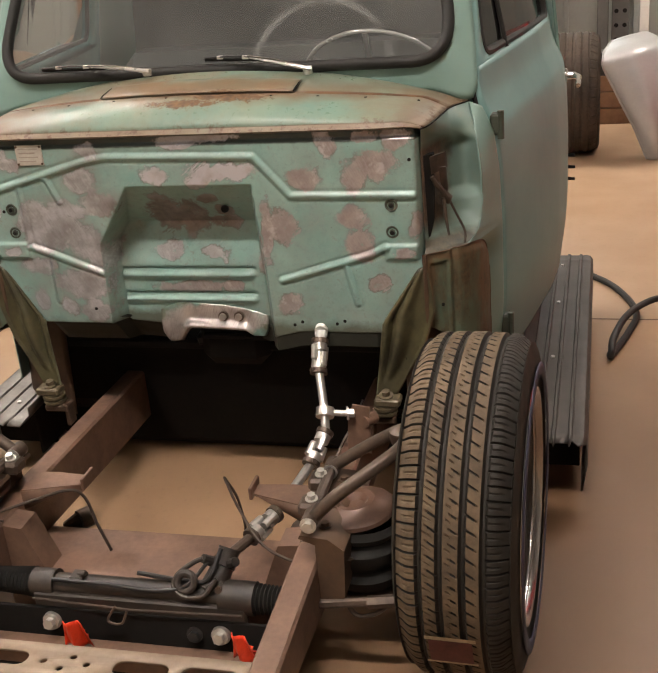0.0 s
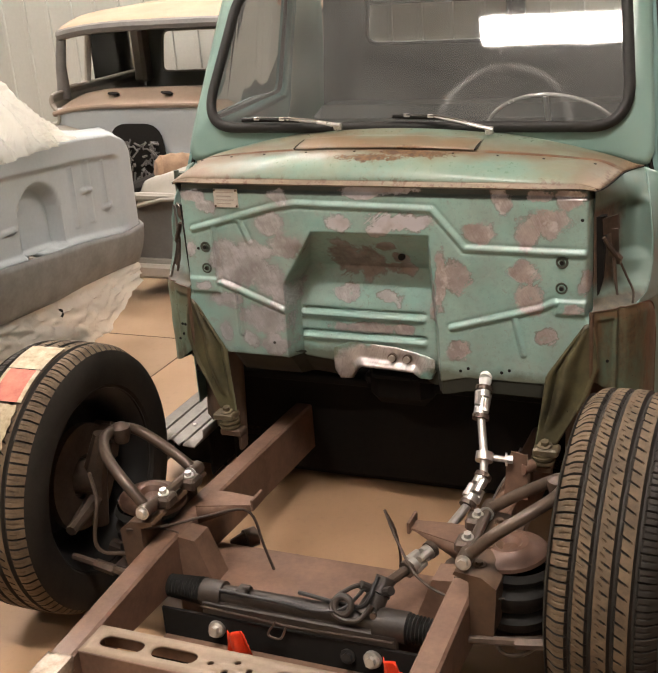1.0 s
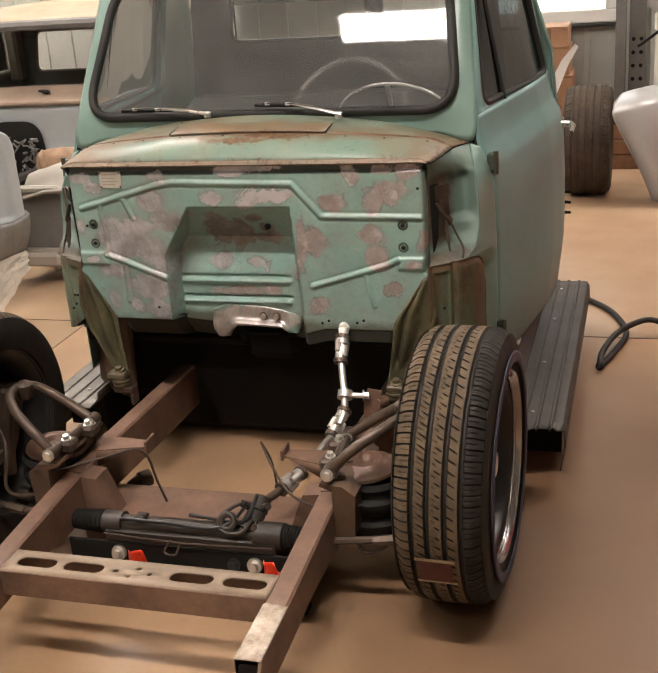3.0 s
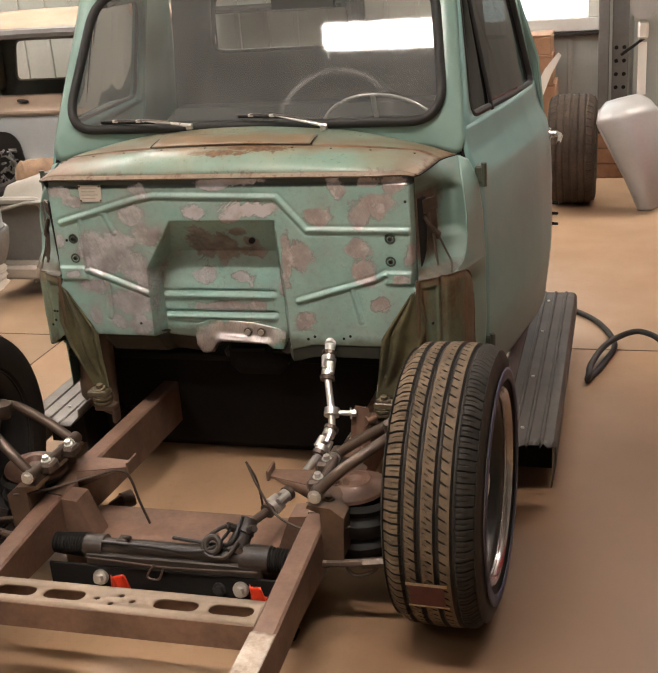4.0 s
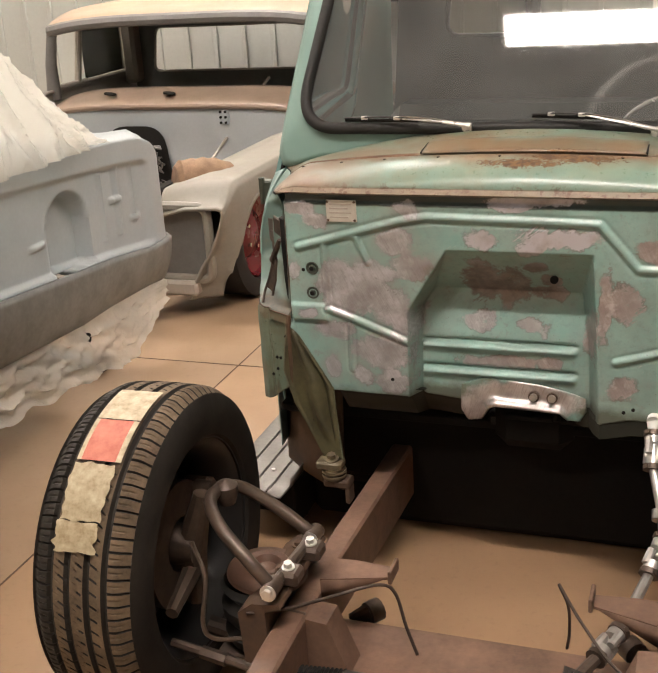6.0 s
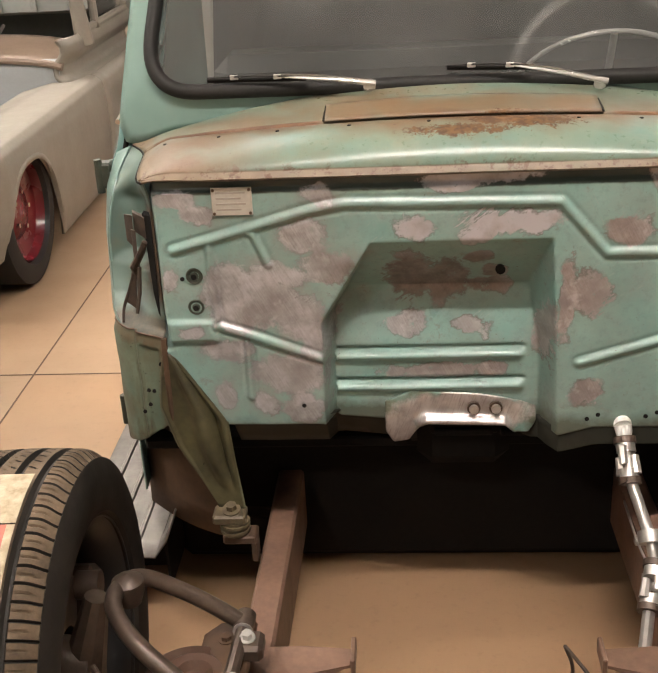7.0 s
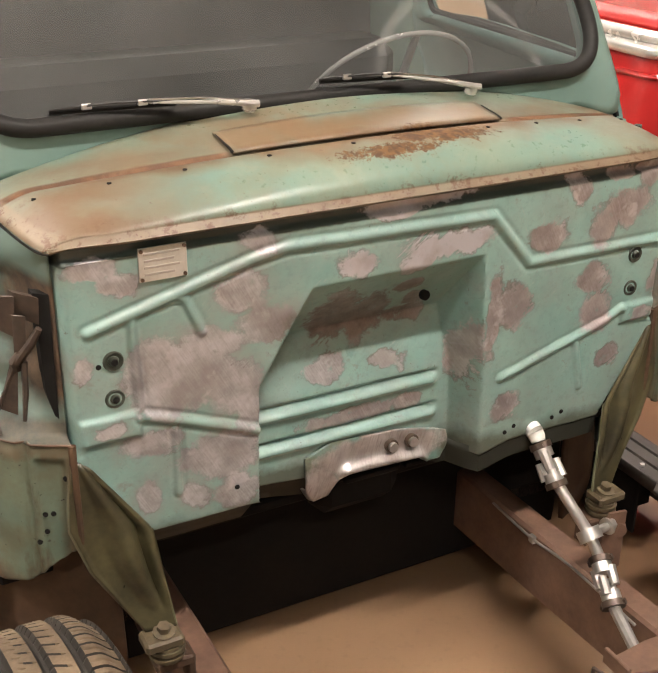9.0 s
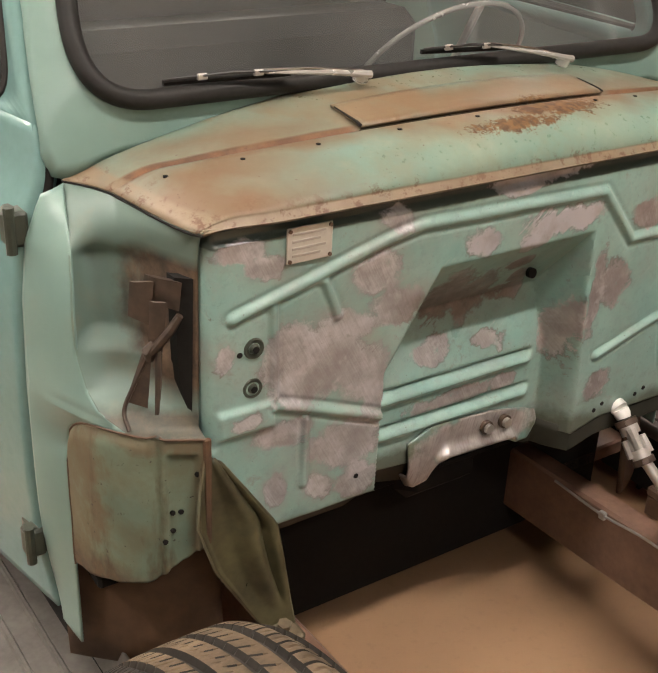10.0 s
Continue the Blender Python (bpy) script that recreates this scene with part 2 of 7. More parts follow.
def cowl_paint():
    """Sun-bleached paint on the cowl top with rust on the crease, at the lip and in one large patch."""
    n = Nodes("weathered_cowl_paint", 0.3)
    y, x = n.axis(1), n.axis(0)
    big, mid, fine, speck = n.noise(4, 5), n.noise(14, 6, 0.65), n.noise(90, 5), n.noise(120, 6, 0.85)
    base = n.mix(n.ramp(big, 0.35, 0.65), (0.205, 0.262, 0.200), (0.150, 0.250, 0.208))
    base = n.mix(n.math("MULTIPLY", n.ramp(n.noise(9, 6, 0.7), 0.46, 0.66), 0.45), base, (0.205, 0.175, 0.112))
    base = n.mix(n.math("MULTIPLY", n.ramp(n.noise(30, 5, 0.7), 0.52, 0.68), 0.25), base, (0.30, 0.31, 0.23))
    wob = n.math("MULTIPLY", n.math("SUBTRACT", n.noise(11, 2, 0.4), 0.5), 0.085)
    yy = n.math("ADD", y, wob)
    bow = n.math("MULTIPLY", n.math("MULTIPLY", x, x), -0.27)
    crease = n.math("SUBTRACT", n.math("SUBTRACT", n.math("ADD", y, bow), 0.100), n.math("MULTIPLY", wob, 0.10))
    off = n.math("ABSOLUTE", n.math("SUBTRACT", n.math("ADD", yy, bow), 0.090))
    band = n.ramp(off, 0.060, 0.012)
    side = n.ramp(n.math("ADD", n.math("ABSOLUTE", n.math("SUBTRACT", x, 0.05)), wob), 0.32, 0.52)
    lip = n.ramp(n.math("ADD", n.axis(2), n.math("MULTIPLY", wob, 0.05)), 1.0440, 1.0405)
    tan = n.math("MAXIMUM", band, n.math("MULTIPLY", side, n.ramp(yy, 0.27, 0.13)), True)
    yb = n.math("ADD", yy, bow)
    back = n.math("MULTIPLY", n.ramp(yb, 0.08, 0.115), n.ramp(yb, 0.215, 0.150))
    tan = n.math("MAXIMUM", n.math("MAXIMUM", tan, lip), n.math("MULTIPLY", back, 0.8))
    blot = n.math("ADD", n.math("MULTIPLY", n.noise(7, 3, 0.5), 0.92), n.math("MULTIPLY", n.noise(45, 4, 0.6), 0.08))
    c = n.mix(n.math("MULTIPLY", tan, n.ramp(blot, 0.15, 0.52)), base, TAN)
    c = n.mix(n.math("MULTIPLY", n.math("MULTIPLY", tan, n.ramp(n.noise(12, 3, 0.5), 0.42, 0.75)), 0.5), c, (0.175, 0.092, 0.046))
    # orange stain behind the crease, by the wipers
    stain = n.blobs(n.warped(12, 0.06), ((-0.16, 1.112, 0.24, 0.009), (-0.36, 1.104, 0.10, 0.006), (0.33, 1.114, 0.16, 0.008)))
    c = n.mix(n.math("MULTIPLY", n.ramp(stain, 1.6, 0.3), 0.60), c, (0.20, 0.105, 0.045))
    # rust in the crease itself, away from the vent
    ends = n.ramp(n.math("ADD", n.math("ABSOLUTE", x), wob), 0.245, 0.27)
    line = n.math("MULTIPLY", n.ramp(n.math("ABSOLUTE", crease), 0.013, 0.007), n.math("MULTIPLY", ends, n.ramp(big, 0.24, 0.36)))
    c = n.mix(line, c, n.mix(n.ramp(mid, 0.4, 0.6), RUST_DARK, (0.17, 0.082, 0.036)))
    # large rust patch, dense in the middle and broken into specks at its rim
    p1 = n.vec("LENGTH", n.vec("MULTIPLY", n.vec("SUBTRACT", n.co, (0.10, 0.075, 0)), (8.0, 24, 0)), (0, 0, 0))
    p2 = n.vec("LENGTH", n.vec("MULTIPLY", n.vec("SUBTRACT", n.co, (-0.01, 0.045, 0)), (8.5, 42, 0)), (0, 0, 0))
    d = n.math("ADD", n.math("MINIMUM", p1, p2), n.math("MULTIPLY", n.math("SUBTRACT", n.noise(26, 6, 0.75), 0.5), 1.6))
    dens = n.math("ADD", n.ramp(d, 1.15, 0.1), n.math("MULTIPLY", n.math("SUBTRACT", speck, 0.5), 2.4))
    patch = n.math("MULTIPLY", n.ramp(dens, 0.40, 0.56), n.ramp(d, 1.25, 1.0))
    c = n.mix(patch, c, n.mix(n.ramp(n.noise(75, 4), 0.40, 0.60), (0.165, 0.085, 0.030), (0.075, 0.037, 0.017)))
    c = n.mix(n.math("MULTIPLY", lip, n.ramp(n.noise(10, 5, 0.7), 0.30, 0.60)), c, (0.205, 0.152, 0.096))
    # rust specks along the lip
    edge = n.math("MULTIPLY", n.ramp(n.noise(34, 6, 0.78), 0.545, 0.60), n.ramp(n.math("ADD", n.axis(2), n.math("MULTIPLY", wob, 0.3)), 1.056, 1.036))
    c = n.mix(n.math("MULTIPLY", edge, 0.9), c, (0.10, 0.045, 0.02))
    c = n.mix(n.math("MULTIPLY", n.ramp(n.noise(130, 3), 0.70, 0.74), 0.7), c, RUST_DARK)
    n.colour(c)
    n.rough(n.math("ADD", n.mixf(n.math("MAXIMUM", patch, line), n.mixf(n.math("MAXIMUM", n.math("MULTIPLY", tan, 0.6), n.math("MULTIPLY", side, 0.9)), 0.29, 0.60), 0.75), n.math("MULTIPLY", n.math("SUBTRACT", fine, 0.5), 0.12), True))
    n.bump(n.math("ADD", fine, n.math("MULTIPLY", patch, -0.6)), 0.18, 0.001)
    return n.m


def kick_paint(name, rust, dark, light):
    """Teal on the kick panels, with orange borders and brown runs; rust: how far it has spread."""
    n = Nodes(name, 0.5)
    x, z = n.math("ABSOLUTE", n.axis(0)), n.axis(2)
    mid, fine = n.noise(11, 6, 0.65), n.noise(70, 5)
    run = n.noise(14, 5, 0.65, None, (1.0, 1.0, 0.3))
    wob = n.math("MULTIPLY", n.math("SUBTRACT", mid, 0.5), 0.06)
    xx, zz = n.math("ADD", x, wob), n.math("ADD", z, wob)
    base = n.mix(n.ramp(n.noise(7), 0.35, 0.65), dark, light)
    base = n.mix(n.math("MULTIPLY", n.ramp(mid, 0.45, 0.62), 0.45 + 0.3 * rust), base, (0.120, 0.096, 0.050))
    border = n.math("MAXIMUM", n.ramp(n.math("ABSOLUTE", n.math("SUBTRACT", xx, 0.682)), 0.014, 0.004), n.ramp(n.math("ABSOLUTE", n.math("SUBTRACT", zz, 0.722)), 0.014, 0.004))
    border = n.math("MAXIMUM", border, n.ramp(xx, 0.578, 0.566))
    c = n.mix(n.math("MULTIPLY", border, 0.45 + 0.45 * rust), base, (0.115, 0.056, 0.022))
    c = n.mix(n.ramp(run, 0.66 - 0.34 * rust, 0.80 - 0.30 * rust), c, n.mix(n.ramp(fine, 0.35, 0.65), (0.105, 0.062, 0.026), (0.052, 0.032, 0.015)))
    c = n.mix(n.math("MULTIPLY", n.ramp(n.noise(110, 3), 0.68, 0.72), 0.9), c, (0.03, 0.02, 0.015))
    mud = n.ramp(n.math("ADD", z, n.math("MULTIPLY", n.math("SUBTRACT", n.noise(8, 6, 0.7), 0.5), 0.14)), 0.515, 0.470)
    c = n.mix(n.math("MULTIPLY", mud, 0.85), c, n.mix(n.ramp(fine, 0.4, 0.6), (0.085, 0.046, 0.022), (0.045, 0.028, 0.016)))
    n.colour(c)
    n.rough(n.mixf(mid, 0.45, 0.75))
    n.bump(fine, 0.2, 0.001)
    return n.m


def door_paint():
    """Worn blue-grey teal that turns brown-grey low on the doors."""
    n = Nodes("door_teal_paint", 0.3)
    z = n.axis(2)
    big, mid, fine = n.noise(2.2, 5), n.noise(9, 6), n.noise(80, 4)
    base = n.mix(n.ramp(big, 0.3, 0.7), (0.142, 0.258, 0.244), (0.206, 0.338, 0.320))
    low = n.ramp(n.math("ADD", z, n.math("MULTIPLY", n.math("SUBTRACT", big, 0.5), 0.20)), 0.50, 0.24)
    c = n.mix(n.math("MULTIPLY", low, 0.7), base, n.mix(mid, (0.135, 0.138, 0.122), (0.190, 0.192, 0.172)))
    c = n.mix(n.math("MULTIPLY", n.ramp(mid, 0.62, 0.8), 0.12), c, (0.25, 0.17, 0.10))
    n.colour(c)
    n.rough(n.mixf(mid, 0.40, 0.52))
    n.bump(fine, 0.06, 0.001)
    return n.m


def cab_paint(name, stain, rusty=False):
    """Faded teal on the cab's sides; stain: how much rust and dirt has run into it."""
    n = Nodes(name, 0.33)
    big, mid, fine = n.noise(3, 5), n.noise(12, 6), n.noise(80, 4)
    # the hollow gets a darker copy of the teal, its shade painted in
    base = n.mix(n.ramp(big, 0.3, 0.7), (0.150, 0.236, 0.208), (0.215, 0.318, 0.278)) if not rusty else n.mix(n.ramp(big, 0.3, 0.7), (0.110, 0.165, 0.142), (0.160, 0.225, 0.192))
    dirt = n.math("MULTIPLY", n.ramp(mid, 0.62 - 0.3 * stain, 0.8 - 0.25 * stain), stain, True)
    c = n.mix(dirt, base, n.mix(fine, (0.16, 0.10, 0.05), (0.30, 0.20, 0.10)))
    if rusty:
        # rust round the bracket's seat and along the lower seam; the seat's shade is painted in
        z = n.axis(2)
        xw = n.math("ADD", n.math("ABSOLUTE", n.axis(0)), n.math("MULTIPLY", n.math("SUBTRACT", n.noise(16, 6, 0.7), 0.5), 0.05))
        seat = n.math("MULTIPLY", n.ramp(xw, 0.606, 0.584), n.math("MULTIPLY", n.ramp(z, 0.985, 0.965), n.ramp(z, 0.762, 0.80)))
        seam = n.ramp(n.math("ADD", z, n.math("MULTIPLY", n.math("SUBTRACT", mid, 0.5), 0.05)), 0.766, 0.748)
        dirt = n.math("MAXIMUM", dirt, n.math("MAXIMUM", seat, n.math("MULTIPLY", seam, 0.75)))
        c = n.mix(n.math("MAXIMUM", seat, n.math("MULTIPLY", seam, 0.75)), c, n.mix(n.ramp(n.noise(22, 6, 0.7), 0.35, 0.65), (0.035, 0.024, 0.018), (0.135, 0.085, 0.050)))
    n.colour(c)
    n.rough(n.mixf(dirt, 0.52 if rusty else 0.34, 0.65))
    n.bump(fine, 0.08, 0.001)
    return n.m


M_TEAL, M_COWL, M_SIDE, M_FLANGE = teal_paint(), cowl_paint(), cab_paint("faded_teal_paint", 0.12), flange_metal()
M_KICK = {-1: kick_paint("stained_teal_paint", 0.22, (0.100, 0.150, 0.112), (0.160, 0.200, 0.140)), 1: kick_paint("rusted_teal_paint", 0.72, (0.066, 0.100, 0.070), (0.105, 0.128, 0.082))}
M_HOLLOW = cab_paint("shaded_stained_teal", 0.25, True)
M_DOOR = door_paint()
M_FLAP = plain("olive_stained_steel", (0.110, 0.097, 0.047), (0.022, 0.019, 0.011), 0.40, 0, 12, 50, 0.15, 0.15)
M_GLOSSTEAL = plain("glossy_teal_paint", (0.170, 0.290, 0.275), (0.125, 0.225, 0.210), 0.20, 0, 3, 60, 0.02)
M_MOUNT = plain("grimy_olive_steel", (0.16, 0.125, 0.07), (0.06, 0.045, 0.028), 0.5, 0.1, 30, 80)
M_RUSTDARK = plain("dark_rusted_iron", (0.060, 0.036, 0.023), (0.024, 0.017, 0.013), 0.75, 0, 15, 70)
M_RUSTMID = plain("brown_black_rusted_iron", (0.085, 0.056, 0.038), (0.028, 0.021, 0.016), 0.6, 0.1, 24, 80, 0.3)
M_BROWN = plain("brown_rusted_steel", (0.12, 0.066, 0.034), (0.052, 0.030, 0.019), 0.7, 0, 8, 60)
M_DARKGREEN = plain("dirty_green_steel", (0.095, 0.095, 0.055), (0.165, 0.175, 0.105), 0.6, 0, 6, 50)
M_TOE = plain("green_black_toe", (0.014, 0.015, 0.010), (0.028, 0.029, 0.019), 0.7, 0, 8, 50)
M_RAIL = plain("brown_primer_frame", (0.225, 0.132, 0.090), (0.098, 0.058, 0.040), 0.5, 0, 7, 80, 0.25)
M_RAILTAN = plain("tan_worn_frame", (0.30, 0.225, 0.16), (0.20, 0.145, 0.10), 0.55, 0, 9, 80)
M_GREY = plain("grey_cast_steel", (0.135, 0.096, 0.070), (0.052, 0.037, 0.029), 0.42, 0.4, 12, 90)
M_STEEL = plain("bright_steel", (0.68, 0.66, 0.62), (0.50, 0.48, 0.45), 0.36, 0.8, 20, 90, 0.05)
M_BLUEBAND = plain("dull_blue_coating", (0.030, 0.030, 0.065), (0.018, 0.018, 0.034), 0.55, 0, 12, 60)
M_LIP = plain("dull_chrome", (0.50, 0.48, 0.47), (0.36, 0.34, 0.33), 0.22, 0.9, 12, 60, 0.05)
M_HINGE = plain("dark_green_steel", (0.060, 0.070, 0.048), (0.028, 0.032, 0.024), 0.5, 0, 20, 60)
M_CHROME = plain("chrome", (0.75, 0.74, 0.72), (0.68, 0.67, 0.65), 0.12, 1.0, 8, 60, 0.0)
M_WIPER = plain("brushed_wiper_steel", (0.72, 0.70, 0.67), (0.60, 0.58, 0.55), 0.25, 0.6, 20, 90, 0.05)
M_DARKBOARD = plain("dusty_dark_tread", (0.046, 0.037, 0.029), (0.026, 0.022, 0.018), 0.62, 0.0, 6, 60, 0.1)
M_BLACK = plain("black_paint", (0.012, 0.012, 0.012), (0.025, 0.023, 0.022), 0.42, 0, 6, 60)
# near-black for dark parts, and for shade filled in under the cab
M_SHADEBLACK = plain("black_parts_and_shade", (0.009, 0.0085, 0.008), (0.017, 0.015, 0.013), 0.95, 0, 6, 60)
M_RUBBER = plain("black_rubber", (0.014, 0.014, 0.013), (0.028, 0.026, 0.024), 0.55, 0, 10, 90)
M_TYRE = plain("dusty_tyre_rubber", (0.155, 0.110, 0.068), (0.056, 0.041, 0.028), 0.72, 0, 14, 150, 0.35)
M_RACK = plain("dusty_black_casting", (0.050, 0.037, 0.027), (0.014, 0.012, 0.011), 0.5, 0, 16, 90, 0.3)
M_TYREDARK = plain("dark_tyre_rubber", (0.030, 0.025, 0.020), (0.016, 0.014, 0.012), 0.6, 0, 10, 90)
M_TYREBG = plain("worn_tyre_rubber", (0.07, 0.05, 0.035), (0.03, 0.025, 0.02), 0.75, 0, 9, 100, 0.25)
M_TRIM = plain("cabin_grey_lining", (0.046, 0.046, 0.043), (0.037, 0.037, 0.035), 0.8, 0, 2.5, 400, 0.0)
M_DASH = plain("cabin_dark_metal", (0.03, 0.04, 0.036), (0.022, 0.026, 0.024), 0.6, 0, 5, 60, 0.02)
M_CREAM = plain("cream_paper", (0.46, 0.39, 0.26), (0.20, 0.145, 0.07), 0.55, 0, 45, 120, 0.05)
M_PLATERED = plain("red_brown_pressed_steel", (0.15, 0.08, 0.052), (0.085, 0.048, 0.034), 0.45, 0.2, 14, 80)
M_RED = plain("red_print", (0.46, 0.14, 0.085), (0.33, 0.08, 0.05), 0.6, 0, 30, 120, 0.05)
M_REDDARK = plain("dirty_red_print", (0.11, 0.025, 0.02), (0.06, 0.02, 0.016), 0.7, 0, 30, 120, 0.05)
M_ORANGE = plain("bright_orange_red_plastic", (0.85, 0.07, 0.02), (0.65, 0.04, 0.015), 0.4, 0, 30, 120, 0.05)
M_PLATE = plain("aluminium_data_plate", (0.60, 0.57, 0.50), (0.46, 0.43, 0.37), 0.4, 0.3, 40, 150, 0.05)
M_BLUE = plain("pale_blue_grey_primer", (0.42, 0.450, 0.462), (0.35, 0.378, 0.388), 0.5, 0, 3, 70, 0.06)
M_UNDER = plain("grey_overspray", (0.22, 0.22, 0.21), (0.12, 0.12, 0.115), 0.5, 0, 7, 60, 0.1)
M_BAND = plain("dark_grey_undercoat", (0.15, 0.145, 0.135), (0.10, 0.098, 0.092), 0.55, 0, 5, 60)
M_WORN = plain("worn_bare_rail_metal", (0.46, 0.39, 0.31), (0.15, 0.10, 0.068), 0.45, 0.3, 30, 110, 0.3)
M_OFFWHITE = plain("dusty_white_primer", (0.44, 0.40, 0.345), (0.33, 0.29, 0.24), 0.6, 0, 5, 50)
M_PRIMER = plain("warm_grey_primer", (0.265, 0.245, 0.205), (0.20, 0.18, 0.15), 0.5, 0, 2.5, 60, 0.05)
M_TANROOF = plain("tan_primer", (0.36, 0.265, 0.18), (0.28, 0.20, 0.14), 0.5, 0, 3, 60, 0.05)
M_TANCOWL = plain("dull_tan_primer", (0.25, 0.185, 0.135), (0.185, 0.135, 0.10), 0.45, 0, 4, 60, 0.05)
M_CABIN = plain("grey_cabin_metal", (0.125, 0.132, 0.120), (0.090, 0.096, 0.088), 0.7, 0, 4, 60, 0.05)
M_REDWHEEL = plain("dark_red_wheel_paint", (0.16, 0.012, 0.018), (0.11, 0.01, 0.014), 0.25, 0, 5, 60, 0.0)
M_REDCAR = plain("glossy_red_car_paint", (0.50, 0.022, 0.02), (0.42, 0.018, 0.018), 0.18, 0, 2, 40, 0.0, 0.03, 0.6)
M_BOARD = plain("bare_metal_tread", (0.19, 0.175, 0.155), (0.085, 0.076, 0.066), 0.45, 0.4, 8, 70, 0.1)
M_SILVER = plain("silver_primer", (0.40, 0.40, 0.39), (0.33, 0.33, 0.32), 0.42, 0.3, 3, 60, 0.05)
M_WALL = plain("pale_steel_siding", (0.40, 0.41, 0.375), (0.33, 0.34, 0.31), 0.5, 0, 1.2, 40, 0.05)
M_CEIL = plain("pale_grey_ceiling_panel", (0.42, 0.41, 0.385), (0.36, 0.355, 0.33), 0.7, 0, 1.0, 30, 0.05)
M_CARD = plain("brown_cardboard", (0.36, 0.205, 0.12), (0.28, 0.155, 0.085), 0.75, 0, 6, 60)
M_WOOD = plain("worn_brown_wood", (0.24, 0.13, 0.07), (0.15, 0.08, 0.04), 0.7, 0, 8, 60)
M_YELLOW = plain("yellow_paint", (0.62, 0.42, 0.04), (0.50, 0.33, 0.03), 0.45, 0, 5, 60)
M_WHITE = plain("white_enamel", (0.74, 0.73, 0.69), (0.66, 0.65, 0.61), 0.4, 0, 5, 60, 0.05)
M_BROWNCLOTH = plain("brown_sacking", (0.27, 0.17, 0.10), (0.15, 0.09, 0.055), 0.85, 0, 20, 160, 0.6)


for dull in (M_RUBBER, M_TYREDARK, M_TYRE, M_SHADEBLACK, M_TYREBG):
    dull.node_tree.nodes["Principled BSDF"].inputs["Specular IOR Level"].default_value = 0.2


def floor_material():
    """Sealed concrete; the slab under the truck is browner than those round it."""
    n = Nodes("tan_sealed_concrete", 0.4)
    x, y = n.axis(0), n.axis(1)
    big, mid, fine = n.noise(0.7, 5), n.noise(3.5, 3, 0.5), n.noise(45, 5)
    c = n.mix(n.ramp(big, 0.35, 0.65), (0.33, 0.225, 0.140), (0.41, 0.285, 0.185))
    slab = n.math("MULTIPLY", n.ramp(y, 1.356, 1.346), n.ramp(x, -1.352, -1.344))
    c = n.mix(slab, c, n.mix(n.ramp(big, 0.35, 0.65), (0.345, 0.218, 0.124), (0.42, 0.272, 0.160)))
    c = n.mix(n.math("MULTIPLY", mid, 0.45), c, (0.20, 0.118, 0.068))
    # shade beside the right front wheel, painted into the slab's colour
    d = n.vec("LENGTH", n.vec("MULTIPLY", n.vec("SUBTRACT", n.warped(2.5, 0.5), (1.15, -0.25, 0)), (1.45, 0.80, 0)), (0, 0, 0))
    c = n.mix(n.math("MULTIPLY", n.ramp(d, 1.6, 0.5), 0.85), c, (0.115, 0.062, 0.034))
    c = n.mix(n.math("MULTIPLY", n.ramp(fine, 0.55, 0.8), 0.25), c, (0.14, 0.095, 0.065))
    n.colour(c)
    n.rough(n.math("ADD", n.math("MULTIPLY", mid, 0.25), 0.24))
    n.b.inputs["Specular IOR Level"].default_value = 0.32
    n.bump(fine, 0.06, 0.002)
    return n.m


M_FLOOR = floor_material()


def glass_material(name, tint, veil, arc=False):
    """Clear glass with a film of dust and reflected haze painted in; arc: the trace that a wiper left."""
    n = Nodes(name, 0.03)
    out = n.t.nodes["Material Output"]
    clear = n.t.nodes.new("ShaderNodeBsdfTransparent")
    clear.inputs[0].default_value = (*tint, 1)
    gloss = n.t.nodes.new("ShaderNodeBsdfGlossy")
    gloss.inputs["Roughness"].default_value = 0.03
    fres = n.t.nodes.new("ShaderNodeFresnel")
    fres.inputs[0].default_value = 1.5
    a = n.t.nodes.new("ShaderNodeMixShader")
    n.link(fres.outputs[0], a.inputs[0]), n.link(clear.outputs[0], a.inputs[1]), n.link(gloss.outputs[0], a.inputs[2])
    dust = n.t.nodes.new("ShaderNodeBsdfDiffuse")
    dust.inputs[0].default_value = (0.58, 0.585, 0.56, 1)
    f = n.math("MULTIPLY", n.math("ADD", n.math("MULTIPLY", n.ramp(n.noise(6, 5), 0.3, 0.8), 0.4), 0.35), veil)
    if arc:
        d = n.vec("DISTANCE", n.vec("MULTIPLY", n.co, (1, 0, 1.12)), (0.275, 0, 1.245))
        ring = n.ramp(n.math("ABSOLUTE", n.math("SUBTRACT", d, 0.175)), 0.012, 0.003)
        f = n.math("ADD", f, n.math("MULTIPLY", n.math("MULTIPLY", ring, n.ramp(n.noise(9), 0.3, 0.7)), 0.22))
    b = n.t.nodes.new("ShaderNodeMixShader")
    n.link(f, b.inputs[0]), n.link(a.outputs[0], b.inputs[1]), n.link(dust.outputs[0], b.inputs[2])
    n.link(b.outputs[0], out.inputs[0])
    return n.m


M_GLASS = glass_material("dusty_hazed_glass", (0.80, 0.82, 0.80), 0.21, True)
